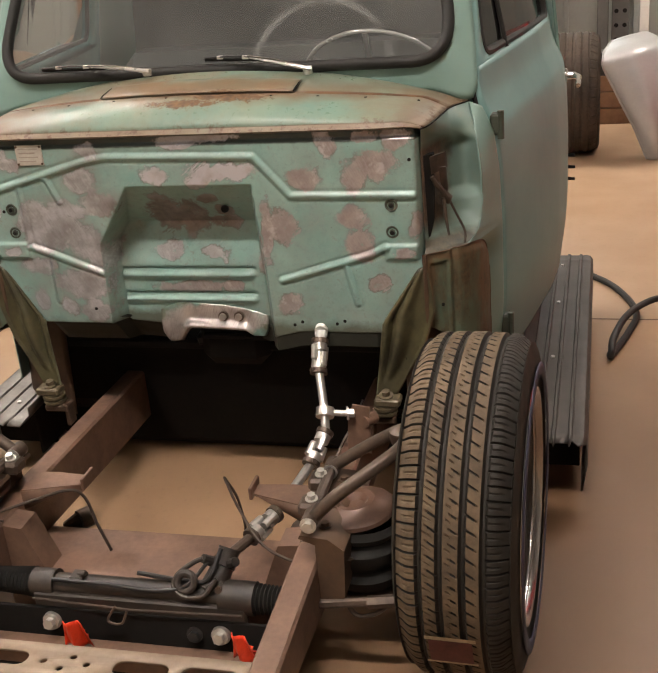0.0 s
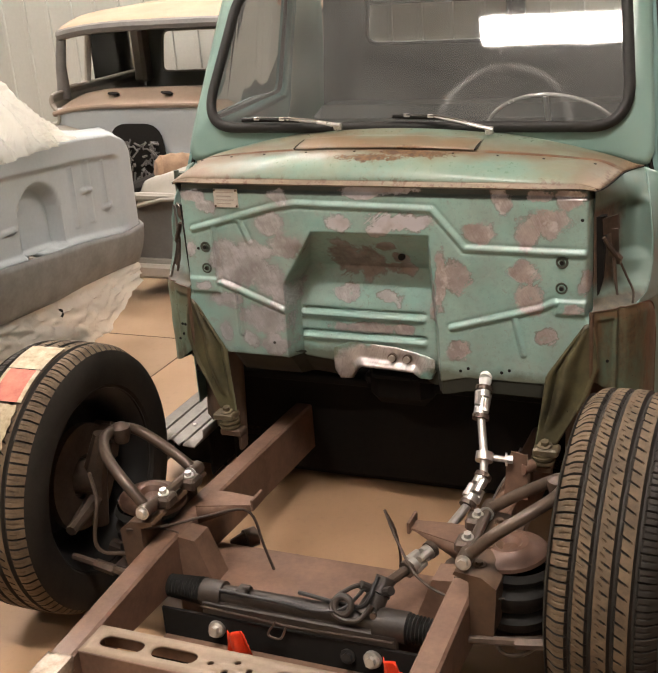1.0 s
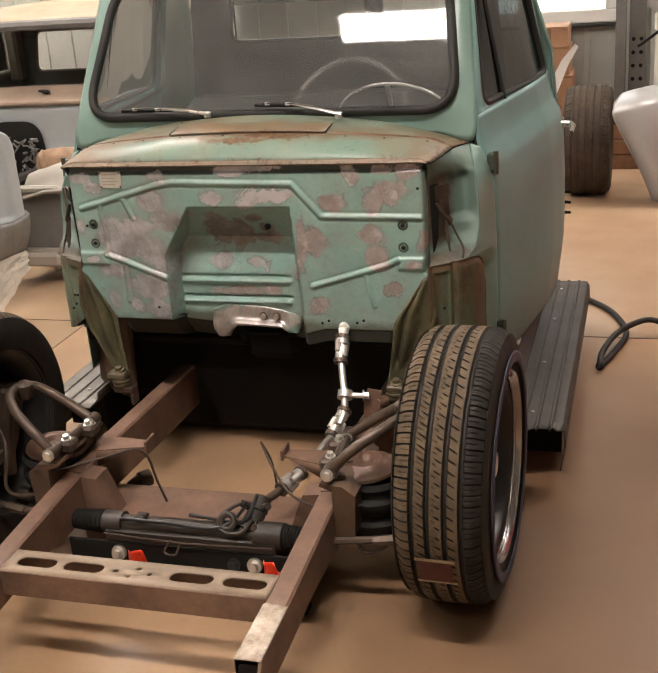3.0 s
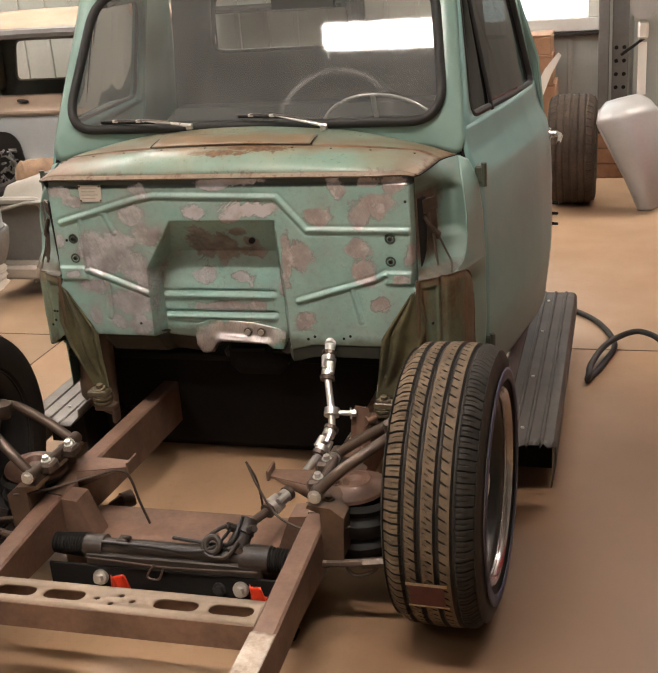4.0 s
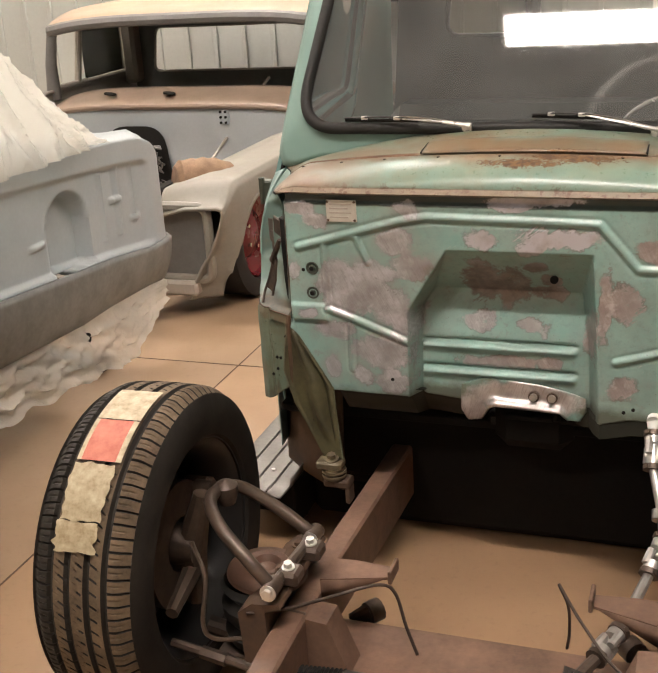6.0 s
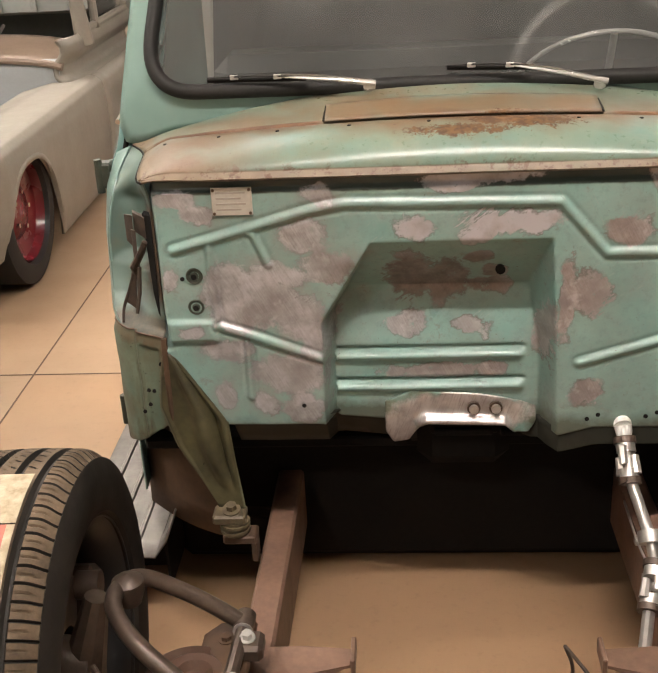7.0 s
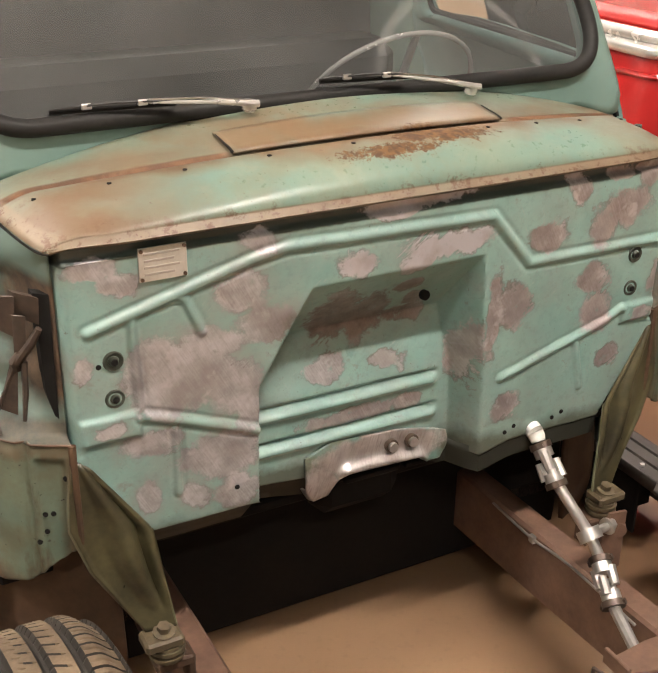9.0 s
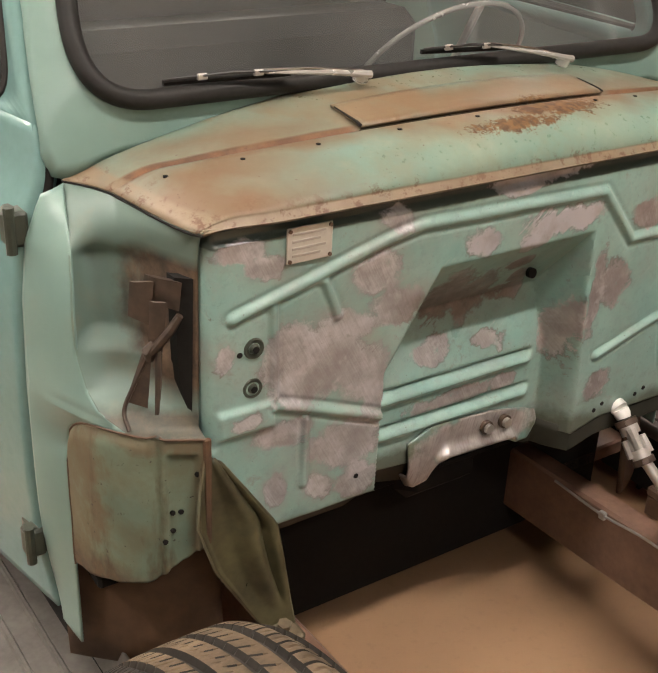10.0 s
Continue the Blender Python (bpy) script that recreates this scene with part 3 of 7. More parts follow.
# the dark cabin behind the right window is put into this tint
M_GLASS3 = glass_material("cabin_shade_glass", (0.035, 0.040, 0.040), 0.015)
M_GLASS2 = glass_material("clear_glass", (0.85, 0.87, 0.86), 0.06)


def film_material():
    n = Nodes("crumpled_clear_film", 0.2)
    out = n.t.nodes["Material Output"]
    clear = n.t.nodes.new("ShaderNodeBsdfTransparent")
    tl = n.t.nodes.new("ShaderNodeBsdfTranslucent")
    tl.inputs[0].default_value = (0.93, 0.90, 0.82, 1)
    n.colour((0.93, 0.90, 0.82))
    n.bump(n.noise(9, 6, 0.7, n.warped(4, 0.2), (1.0, 2.2, 0.5)), 0.7, 0.035)
    a = n.t.nodes.new("ShaderNodeMixShader")
    a.inputs[0].default_value = 0.45
    n.link(n.b.outputs[0], a.inputs[1]), n.link(tl.outputs[0], a.inputs[2])
    b = n.t.nodes.new("ShaderNodeMixShader")
    b.inputs[0].default_value = 0.34
    n.link(a.outputs[0], b.inputs[1]), n.link(clear.outputs[0], b.inputs[2])
    n.link(b.outputs[0], out.inputs[0])
    return n.m


M_FILM = film_material()


def glow(name, colour, strength):
    n = Nodes(name)
    n.b.inputs["Emission Color"].default_value = (*colour, 1)
    n.b.inputs["Emission Strength"].default_value = strength
    n.colour((0.8, 0.8, 0.8))
    return n.m


M_TUBE = glow("lit_tube_cover", (1.0, 0.897, 0.822), LAMP)
M_DAY = glow("daylight_outside", (0.92, 0.97, 1.0), 5.0)


# ---- shaping ----
class Shape:
    """Collects solids and sheets for one mesh."""

    def __init__(self):
        self.v, self.f = [], []

    def add(self, verts, faces):
        k = len(self.v)
        self.v += [tuple(p) for p in verts]
        self.f += [tuple(i + k for i in f) for f in faces]
        return self

    def box(self, lo, hi, bevel=0.004, m=None):
        """A block from corner lo to corner hi with bevelled edges, moved by m."""
        lo, hi = Vector(lo), Vector(hi)
        c, h = (lo + hi) / 2, (hi - lo) / 2
        b = min(bevel, *(0.45 * abs(x) for x in h))
        verts, ids = [], {}
        for sx in (-1, 1):
            for sy in (-1, 1):
                for sz in (-1, 1):
                    for ax in range(3):
                        p = [sx * h[0], sy * h[1], sz * h[2]]
                        for k in range(3):
                            if k != ax:
                                p[k] -= math.copysign(b, p[k])
                        ids[sx, sy, sz, ax] = len(verts)
                        verts.append(c + Vector(p))
        faces = []
        for ax in range(3):
            i, j = [k for k in range(3) if k != ax]
            for s in (-1, 1):
                q = []
                for a, d in ((-1, -1), (1, -1), (1, 1), (-1, 1)):
                    sg = [0, 0, 0]
                    sg[ax], sg[i], sg[j] = s, a, d
                    q.append(ids[(*sg, ax)])
                faces.append(q)
            for a in (-1, 1):
                for d in (-1, 1):
                    q = []
                    for s, w in ((-1, i), (1, i), (1, j), (-1, j)):
                        sg = [0, 0, 0]
                        sg[ax], sg[i], sg[j] = s, a, d
                        q.append(ids[(*sg, w)])
                    faces.append(q)
        for sx in (-1, 1):
            for sy in (-1, 1):
                for sz in (-1, 1):
                    faces.append([ids[sx, sy, sz, k] for k in range(3)])
        if m:
            verts = [m @ p for p in verts]
        return self.add(verts, faces)

    def tube(self, pts, r, n=10, caps=True, closed=False):
        """A round bar through the points; r: one radius or one for each point."""
        pts = [Vector(p) for p in pts]
        rs = r if isinstance(r, (list, tuple)) else [r] * len(pts)
        rings, side = [], None
        for i, p in enumerate(pts):
            a = pts[(i - 1) % len(pts)] if closed or i else pts[i]
            b = pts[(i + 1) % len(pts)] if closed or i < len(pts) - 1 else pts[i]
            d = (b - a).normalized()
            if side is None:
                side = d.orthogonal().normalized()
            side = (side - d * side.dot(d)).normalized()
            up = d.cross(side)
            rings.append([p + rs[i] * (math.cos(t) * side + math.sin(t) * up) for t in (2 * math.pi * k / n for k in range(n))])
        faces = []
        count = len(rings) if closed else len(rings) - 1
        for i in range(count):
            j = (i + 1) % len(rings)
            faces += [(i * n + k, i * n + (k + 1) % n, j * n + (k + 1) % n, j * n + k) for k in range(n)]
        if caps and not closed:
            faces += [tuple(range(n - 1, -1, -1)), tuple((len(rings) - 1) * n + k for k in range(n))]
        return self.add([p for ring in rings for p in ring], faces)

    def lathe(self, profile, m, n=48, closed=False):
        """Turns the profile of (along, radius) round the x axis of m."""
        verts = [m @ Vector((a, r * math.cos(t), r * math.sin(t))) for t in (2 * math.pi * k / n for k in range(n)) for a, r in profile]
        c = len(profile)
        faces = [(k * c + i, k * c + (i + 1) % c, (k + 1) % n * c + (i + 1) % c, (k + 1) % n * c + i) for k in range(n) for i in range(c if closed else c - 1)]
        return self.add(verts, faces)

    def sheet(self, fn, nu, nv, close_u=False):
        """A sheet of fn(u, v), u and v from 0 to 1."""
        verts = [fn(i / nu, j / nv) for i in range(nu + (not close_u)) for j in range(nv + 1)]
        rows = nu + (not close_u)
        faces = [(i * (nv + 1) + j, (i + 1) % rows * (nv + 1) + j, (i + 1) % rows * (nv + 1) + j + 1, i * (nv + 1) + j + 1) for i in range(nu) for j in range(nv)]
        return self.add(verts, faces)

    def prism(self, outline, thick, m=None):
        """A plate: the outline in x and z, thick along y."""
        n = len(outline)
        verts = [Vector((x, y, z)) for y in (0, thick) for x, z in outline]
        faces = [tuple(range(n)), tuple(range(2 * n - 1, n - 1, -1))] + [(i, i + n, (i + 1) % n + n, (i + 1) % n) for i in range(n)]
        if m:
            verts = [m @ p for p in verts]
        return self.add(verts, faces)


def thing(name, label, category, at=(0, 0, 0), turn=0.0, group="", kind=""):
    ob = new(name)
    ob.empty_display_size = 0.1
    ob.matrix_world = pose(*at, 0, 0, turn)
    return tagged(ob, label, category, group, kind)


def part(name, shape, material, parent=None, label="", thick=0.0, sharp=35, offset=-1, second=None, pick=None):
    """One mesh object under a thing or a part."""
    me = bpy.data.meshes.new(name)
    me.from_pydata(shape.v, [], shape.f)
    bm = bmesh.new()
    bm.from_mesh(me)
    bmesh.ops.recalc_face_normals(bm, faces=bm.faces)
    bm.to_mesh(me)
    bm.free()
    me.polygons.foreach_set("use_smooth", [True] * len(me.polygons))
    me.set_sharp_from_angle(angle=radians(sharp))
    me.materials.append(material)
    if second:
        me.materials.append(second)
        me.polygons.foreach_set("material_index", [int(pick(f.center)) for f in me.polygons])
    ob = new(name, me)
    ob.parent = parent
    if label:
        ob["label"] = label
    if thick:
        s = ob.modifiers.new("thickness", "SOLIDIFY")
        s.thickness, s.offset = thick, offset
    return ob


def smooth(x, a=0.0, b=1.0):
    t = min(1.0, max(0.0, (x - a) / (b - a)))
    return t * t * (3 - 2 * t)


def spline(keys, x):
    """The value at x on straight lines between keys."""
    for (a, p), (b, q) in zip(keys, keys[1:]):
        if x <= b:
            return p + (q - p) * min(1.0, max(0.0, (x - a) / (b - a)))
    return keys[-1][1]


def curve(points, steps=8):
    """A smooth run of points through the given ones."""
    p = [Vector(q) for q in points]
    p = [2 * p[0] - p[1]] + p + [2 * p[-1] - p[-2]]
    out = []
    for i in range(1, len(p) - 2):
        for k in range(steps):
            t = k / steps
            out.append(0.5 * (2 * p[i] + (p[i + 1] - p[i - 1]) * t + (2 * p[i - 1] - 5 * p[i] + 4 * p[i + 1] - p[i + 2]) * t * t + (3 * p[i] - p[i - 1] - 3 * p[i + 1] + p[i + 2]) * t ** 3))
    return out + [p[-2]]


def rounded(corners, r, steps=6):
    """A closed outline with rounded corners, in two coordinates."""
    out = []
    n = len(corners)
    for i in range(n):
        a, b, c = (Vector(corners[(i + k) % n]) for k in (-1, 0, 1))
        p, q = b + (a - b).normalized() * r, b + (c - b).normalized() * r
        for k in range(steps + 1):
            t = k / steps
            out.append((1 - t) ** 2 * p + 2 * t * (1 - t) * b + t * t * q)
    return out


def bolt(shape, p, d, r, h):
    """A bolt head with washer at p, standing along d."""
    p, d = Vector(p), Vector(d).normalized()
    shape.tube([p, p + d * h * 0.25], r * 1.5, 14)
    shape.tube([p + d * h * 0.2, p + d * h], r, 6)


# ---- the building ----
def building():
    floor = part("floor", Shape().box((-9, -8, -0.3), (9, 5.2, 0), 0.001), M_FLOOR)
    tagged(floor, "tan sealed concrete workshop floor with saw-cut joints", "floor", kind="structure")
    joints = Shape()
    for y in (1.35, -3.2):
        joints.box((-9, y - 0.003, 0.0), (9, y + 0.003, 0.0015), 0.0005)
    joints.box((-1.35, -8, 0.0), (-1.344, 5.2, 0.0015), 0.0005)
    joints.box((3.2, -8, 0.0), (3.206, 5.2, 0.0015), 0.0005)
    tagged(part("floor_joint", joints, M_BROWN), "dark saw-cut joints in the concrete floor", "floor joint", kind="structure")
    ceil = part("ceiling", Shape().box((-9, -8, 5.15), (9, 5.2, 5.35), 0.001), M_CEIL)
    tagged(ceil, "white panelled workshop ceiling", "ceiling", kind="structure")

    def ribs(shape, a, b, y0, out, along_x, z1=5.15, z0=0.0, step=0.23):
        k = a
        while k < b:
            lo, hi = (k, y0, z0), (k + 0.035, y0 + out, z1)
            if not along_x:
                lo, hi = (y0, k, z0), (y0 + out, k + 0.035, z1)
            shape.box([min(p, q) for p, q in zip(lo, hi)], [max(p, q) for p, q in zip(lo, hi)], 0.008)
            k += step
    back = Shape()
    # openings in the back wall: one window
    wx0, wx1, wz0, wz1 = 0.0, 0.86, 0.93, 1.75
    for lo, hi in (((-9, 5.2, 0), (wx0, 5.4, 5.15)), ((wx1, 5.2, 0), (9, 5.4, 5.15)), ((wx0, 5.2, 0), (wx1, 5.4, wz0)), ((wx0, 5.2, wz1), (wx1, 5.4, 5.15))):
        back.box(lo, hi, 0.001)
    ribs(back, -8.9, wx0 - 0.05, 5.2, -0.02, True)
    ribs(back, wx1 + 0.05, 8.9, 5.2, -0.02, True)
    ribs(back, wx0, wx1, 5.2, -0.02, True, wz0 - 0.06)
    tagged(part("wall_north", back, M_WALL), "pale ribbed steel siding wall with a window", "wall", kind="structure")
    win = thing("window_1", "white framed window with bright daylight outside", "window", ((wx0 + wx1) / 2, 5.2, wz0), kind="structure")
    hw, hh = (wx1 - wx0) / 2, wz1 - wz0
    fr = Shape()
    for lo, hi in (((-hw - 0.05, -0.04, -0.06), (hw + 0.05, 0.06, 0.03)), ((-hw - 0.05, -0.04, hh - 0.03), (hw + 0.05, 0.06, hh + 0.05)), ((-hw - 0.05, -0.04, 0.03), (-hw + 0.03, 0.06, hh - 0.03)), ((hw - 0.03, -0.04, 0.03), (hw + 0.05, 0.06, hh - 0.03))):
        fr.box(lo, hi, 0.006)
    part("window_frame", fr, M_WHITE, win)
    part("window_sill", Shape().box((-hw - 0.08, -0.07, -0.085), (hw + 0.08, 0.0, -0.062), 0.004), M_BLACK, win, "dark sill strip")
    pane = part("pane", Shape().box((-hw + 0.03, 0.05, 0.03), (hw - 0.03, 0.056, hh - 0.03), 0.001), M_GLASS2, win)
    pane.visible_shadow = False
    tagged(part("backdrop", Shape().box((wx0 - 0.6, 5.75, wz0 - 0.6), (wx1 + 0.6, 5.78, wz1 + 0.6), 0.001), M_DAY), "plain bright daylight outside the window", "backdrop", kind="structure")
    for name, x0, x1, rib, out in (("wall_west", -9.2, -9.0, -9.0, 0.02), ("wall_east", 9.0, 9.2, 9.0, -0.02)):
        s = Shape().box((x0, -8, 0), (x1, 5.2, 5.15), 0.001)
        ribs(s, -7.9, 5.0, rib, out, False)
        tagged(part(name, s, M_WALL), "pale ribbed steel siding wall", "wall", kind="structure")
    s = Shape().box((-9, -8.2, 0), (9, -8.0, 5.15), 0.001)
    ribs(s, -8.9, 8.9, -8.0, 0.02, True)
    tagged(part("wall_south", s, M_WALL), "pale ribbed steel siding wall", "wall", kind="structure")


def strip_light(at, length):
    lamp = thing("ceiling_light", "white fluorescent strip light with a lit cover, hung under the ceiling", "ceiling light", at, group="ceiling strip lights")
    part("housing", Shape().box((0, -0.12, 0.02), (length, 0.12, 0.09), 0.01), M_WHITE, lamp)
    part("cover", Shape().box((0.02, -0.10, -0.03), (length - 0.02, 0.10, 0.02), 0.02), M_TUBE, lamp, "lit white cover")
    for x in (0.2, length - 0.2):
        part("hanger", Shape().tube([(x, 0, 0.09), (x, 0, 5.15 - at[2])], 0.005, 6), M_STEEL, lamp)


building()
# first lamp known by its windscreen reflection; the others are added as unseen fill
for x, y, length in ((-0.95, -2.0, 2.44), (-2.4, -4.6, 0.75), (-4.4, -0.3, 1.22), (-5.6, 2.4, 2.44), (-4.0, 4.55, 2.44), (1.8, 4.2, 2.44)):
    strip_light((x, y, 5.0), length)


# ---- the teal pickup: cab ----
truck = thing("pickup_truck", "stripped old teal pickup cab on a bare brown frame", "pickup truck")


def seg_dist(px, pz, a, b):
    ax, az, bx, bz = *a, *b
    dx, dz = bx - ax, bz - az
    t = min(1.0, max(0.0, ((px - ax) * dx + (pz - az) * dz) / (dx * dx + dz * dz)))
    return math.hypot(px - ax - t * dx, pz - az - t * dz)


RIBS = (((-0.515, 0.899), (-0.27, 0.966)), ((-0.27, 0.966), (-0.21, 0.977)), ((-0.21, 0.977), (0.163, 0.970)), ((0.163, 0.970), (0.245, 0.875)),
        ((0.245, 0.875), (0.535, 0.872)), ((-0.447, 0.752), (-0.386, 0.730)), ((-0.386, 0.730), (-0.262, 0.680)),
        ((0.206, 0.664), (0.431, 0.730)), ((0.431, 0.730), (0.465, 0.748)))
FINE_RIBS = (((-0.396, 0.715), (-0.397, 0.605)), ((-0.385, 0.932), (-0.372, 0.925)), ((-0.372, 0.925), (-0.348, 0.868)), ((-0.453, 0.91), (-0.449, 0.767)), ((0.367, 0.700), (0.388, 0.605)))


def bulkhead_depth(x, z):
    """How far the pressing lies behind (+) or before (-) the plane of the bulkhead."""
    y = 0.0
    left = spline(((0.5, -0.262), (0.755, -0.258), (0.90, -0.168), (1.1, -0.12)), z)
    right = spline(((0.5, 0.172), (0.65, 0.168), (0.90, 0.152), (1.1, 0.15)), z)
    down = min(1.0, max(0.0, (0.905 - z) / 0.115)) * (1 - 0.26 * smooth(0.79 - z, 0.0, 0.13))
    wall = min(min(1.0, max(0.0, (x - left) / 0.022)), min(1.0, max(0.0, (right - x) / 0.036)))
    y += 0.090 * min(down, wall)
    if wall > 0.9 and z < 0.72:
        for zr in (0.654, 0.588):
            along = smooth(x, -0.254, -0.242) * (1 - smooth(x, 0.102, 0.122))
            y -= 0.009 * along * math.exp(-((z - zr) / 0.0075) ** 2)
            y += 0.009 * along * math.exp(-((z - zr - 0.015) / 0.0045) ** 2)
    # raised ribs with a fine groove along each side, merged where they meet
    db, df = min(seg_dist(x, z, a, b) for a, b in RIBS), min(seg_dist(x, z, a, b) for a, b in FINE_RIBS)
    flat = 1 - smooth(y, 0.004, 0.020)
    y -= flat * max(0.0058 * (1 - smooth(db, 0.0015, 0.0108)), 0.0046 * (1 - smooth(df, 0.0015, 0.0085)))
    y += flat * (0.0020 * math.exp(-((db - 0.0125) / 0.0028) ** 2) * smooth(df, 0.006, 0.012) + 0.0017 * math.exp(-((df - 0.0100) / 0.0025) ** 2) * smooth(db, 0.008, 0.014))
    for x0, x1, z0, z1 in ((-0.542, -0.450, 0.722, 0.764), (0.466, 0.545, 0.718, 0.756)):
        inside = min(x - x0, x1 - x, z - z0, z1 - z)
        y -= 0.007 * smooth(inside, -0.004, 0.006) * (1 if x * x0 > 0 else 0)
    # hammered unevenness of the old pressing
    y += 0.0016 * noise.noise(Vector((x * 9, 2.0, z * 9))) + 0.0007 * noise.noise(Vector((x * 31, 5.0, z * 31)))
    y += 0.010 * smooth(z, 1.003, 1.009)
    return y


def bulkhead_bottom(x):
    return spline(((-0.45, 0.547), (-0.262, 0.545), (-0.24, 0.528), (-0.12, 0.516), (-0.085, 0.520), (0.095, 0.516), (0.12, 0.508), (0.18, 0.515), (0.24, 0.530), (0.45, 0.530)), x)


def bulkhead(u, v):
    low = bulkhead_bottom((u * 2 - 1) * 0.447)
    z = low + v * (1.023 - low)
    half = spline(((0.53, 0.440), (0.70, 0.548), (0.76, 0.555), (1.04, 0.556)), z)
    x = (u * 2 - 1) * half
    roll = 0.05 * smooth(abs(x), half - 0.016, half + 0.004) * smooth(z, 0.70, 0.74)
    return (x, bulkhead_depth(x, z) + roll, z)


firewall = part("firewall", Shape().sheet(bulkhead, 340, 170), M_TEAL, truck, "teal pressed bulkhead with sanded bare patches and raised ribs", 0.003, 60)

# fasteners in the bulkhead
for x, z in ((-0.483, 0.85), (-0.485, 0.79), (0.483, 0.85), (0.482, 0.785)):
    g = Shape().lathe([(-0.004, 0.0), (-0.004, 0.006), (0.001, 0.008), (-0.002, 0.014), (0.003, 0.017)], pose(x, 0, z, 0, 0, 90), 18)
    ob = part("grommet", g, M_HINGE, firewall, "dark threaded hole with a raised ring")
    part("stud", Shape().tube([(x, 0.004, z), (x, -0.006, z)], 0.005, 8), M_SHADEBLACK, ob)
part("stud", Shape().tube([(0.065, 0.048, 0.832), (0.065, 0.040, 0.833)], 0.009, 10), M_SHADEBLACK, firewall)
for x, z in ((0.225, 0.548), (0.245, 0.556), (0.332, 0.552), (0.352, 0.560), (-0.505, 0.845), (-0.300, 0.585), (0.530, 0.955)):
    part("screw_hole", Shape().tube([(x, bulkhead_depth(x, z) + 0.002, z), (x, bulkhead_depth(x, z) - 0.0012, z)], 0.0042, 10), M_SHADEBLACK, firewall)
plate = Shape().box((-0.438, -0.004, 0.963), (-0.367, -0.001, 1.013), 0.001)
plate = part("data_plate", plate, M_PLATE, truck, "small riveted aluminium data plate with unreadable print")
for k in range(4):
    part("print_line", Shape().box((-0.43, -0.0048, 1.002 - k * 0.010), (-0.378 - 0.008 * (k % 2), -0.004, 1.0055 - k * 0.010), 0.0003), M_OFFWHITE, plate)
for x in (-0.434, -0.371):
    for z in (0.967, 1.009):
        part("rivet", Shape().tube([(x, -0.003, z), (x, -0.0065, z)], 0.0028, 8), M_BROWN, plate)

# ground-down flange over the gearbox opening
def flange(u, v):
    x = -0.150 + 0.288 * u
    z1 = spline(((-0.15, 0.560), (-0.10, 0.582), (0.03, 0.572), (0.11, 0.556), (0.14, 0.545)), x)
    z0 = spline(((-0.150, 0.490), (-0.135, 0.462), (-0.105, 0.466), (-0.085, 0.498), (-0.07, 0.507), (0.08, 0.503), (0.097, 0.484), (0.125, 0.484), (0.138, 0.510)), x)
    mid = smooth(x, -0.10, -0.07) * (1 - smooth(x, 0.08, 0.105))
    y = 0.0615 - 0.003 * v
    y -= 0.017 * math.exp(-((v - 0.80) / 0.15) ** 2) * mid
    y += 0.020 * smooth(v, 0.9, 1.0) - 0.006 * (1 - mid) * math.sin(math.pi * v)
    return (x, y, z1 + (z0 - z1) * v)


lip = part("tunnel_flange", Shape().sheet(flange, 70, 22), M_FLANGE, truck, "ground bright steel flange over the gearbox opening", 0.004, 60)
for x in (0.020, 0.062):
    part("bolt", Shape().tube([(x, 0.06, 0.545), (x, 0.046, 0.545)], 0.009, 12), M_STEEL, lip)
    part("washer", Shape().tube([(x, 0.06, 0.545), (x, 0.053, 0.545)], 0.013, 14), M_GREY, lip)

# toe board below the bulkhead, sloping back to the floor
def toe(u, v):
    x = -0.44 + 0.88 * u
    arch = 0.10 * smooth(0.13 - abs(x - 0.0), 0, 0.05)
    return (x, bulkhead_depth(x, bulkhead_bottom(x) + 0.004) + 0.006 + 0.075 * smooth(-x, 0.10, 0.20) * min(1.0, v * 4) + 0.16 * max(0.03 * v, v - 0.25), bulkhead_bottom(x) + 0.012 - (1 - 9 * arch) * (0.048 + 0.040 * smooth(-x, 0.10, 0.20)) * min(1.0, v * 4) - 0.04 * max(0.0, v - 0.25))


part("toe_board", Shape().sheet(toe, 60, 12), M_TOE, truck, "very dark green sloping toe board", 0.004)
part("cab_floor", Shape().box((-0.66, 0.16, 0.40), (0.66, 1.3, 0.425), 0.005), M_SHADEBLACK, truck, "black cab underside")
part("gearbox", Shape().box((-0.09, 0.13, 0.36), (0.10, 0.75, 0.50), 0.04), M_SHADEBLACK, truck, "black gearbox in shadow")
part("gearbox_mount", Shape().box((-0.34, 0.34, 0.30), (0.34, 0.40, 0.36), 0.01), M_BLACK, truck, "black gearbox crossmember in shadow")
part("clutch_bracket", Shape().box((-0.065, 0.10, 0.46), (0.075, 0.15, 0.49), 0.008), M_SHADEBLACK, truck, "black bracket under the flange")
part("shift_lever_bracket", Shape().box((-0.055, 0.085, 0.466), (0.060, 0.10, 0.480), 0.004).box((0.075, 0.09, 0.462), (0.135, 0.105, 0.474), 0.004), M_SHADEBLACK, truck, "dark bracket bars under the flange")
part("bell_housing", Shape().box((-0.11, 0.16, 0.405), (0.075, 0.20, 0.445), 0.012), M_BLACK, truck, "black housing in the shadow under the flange")
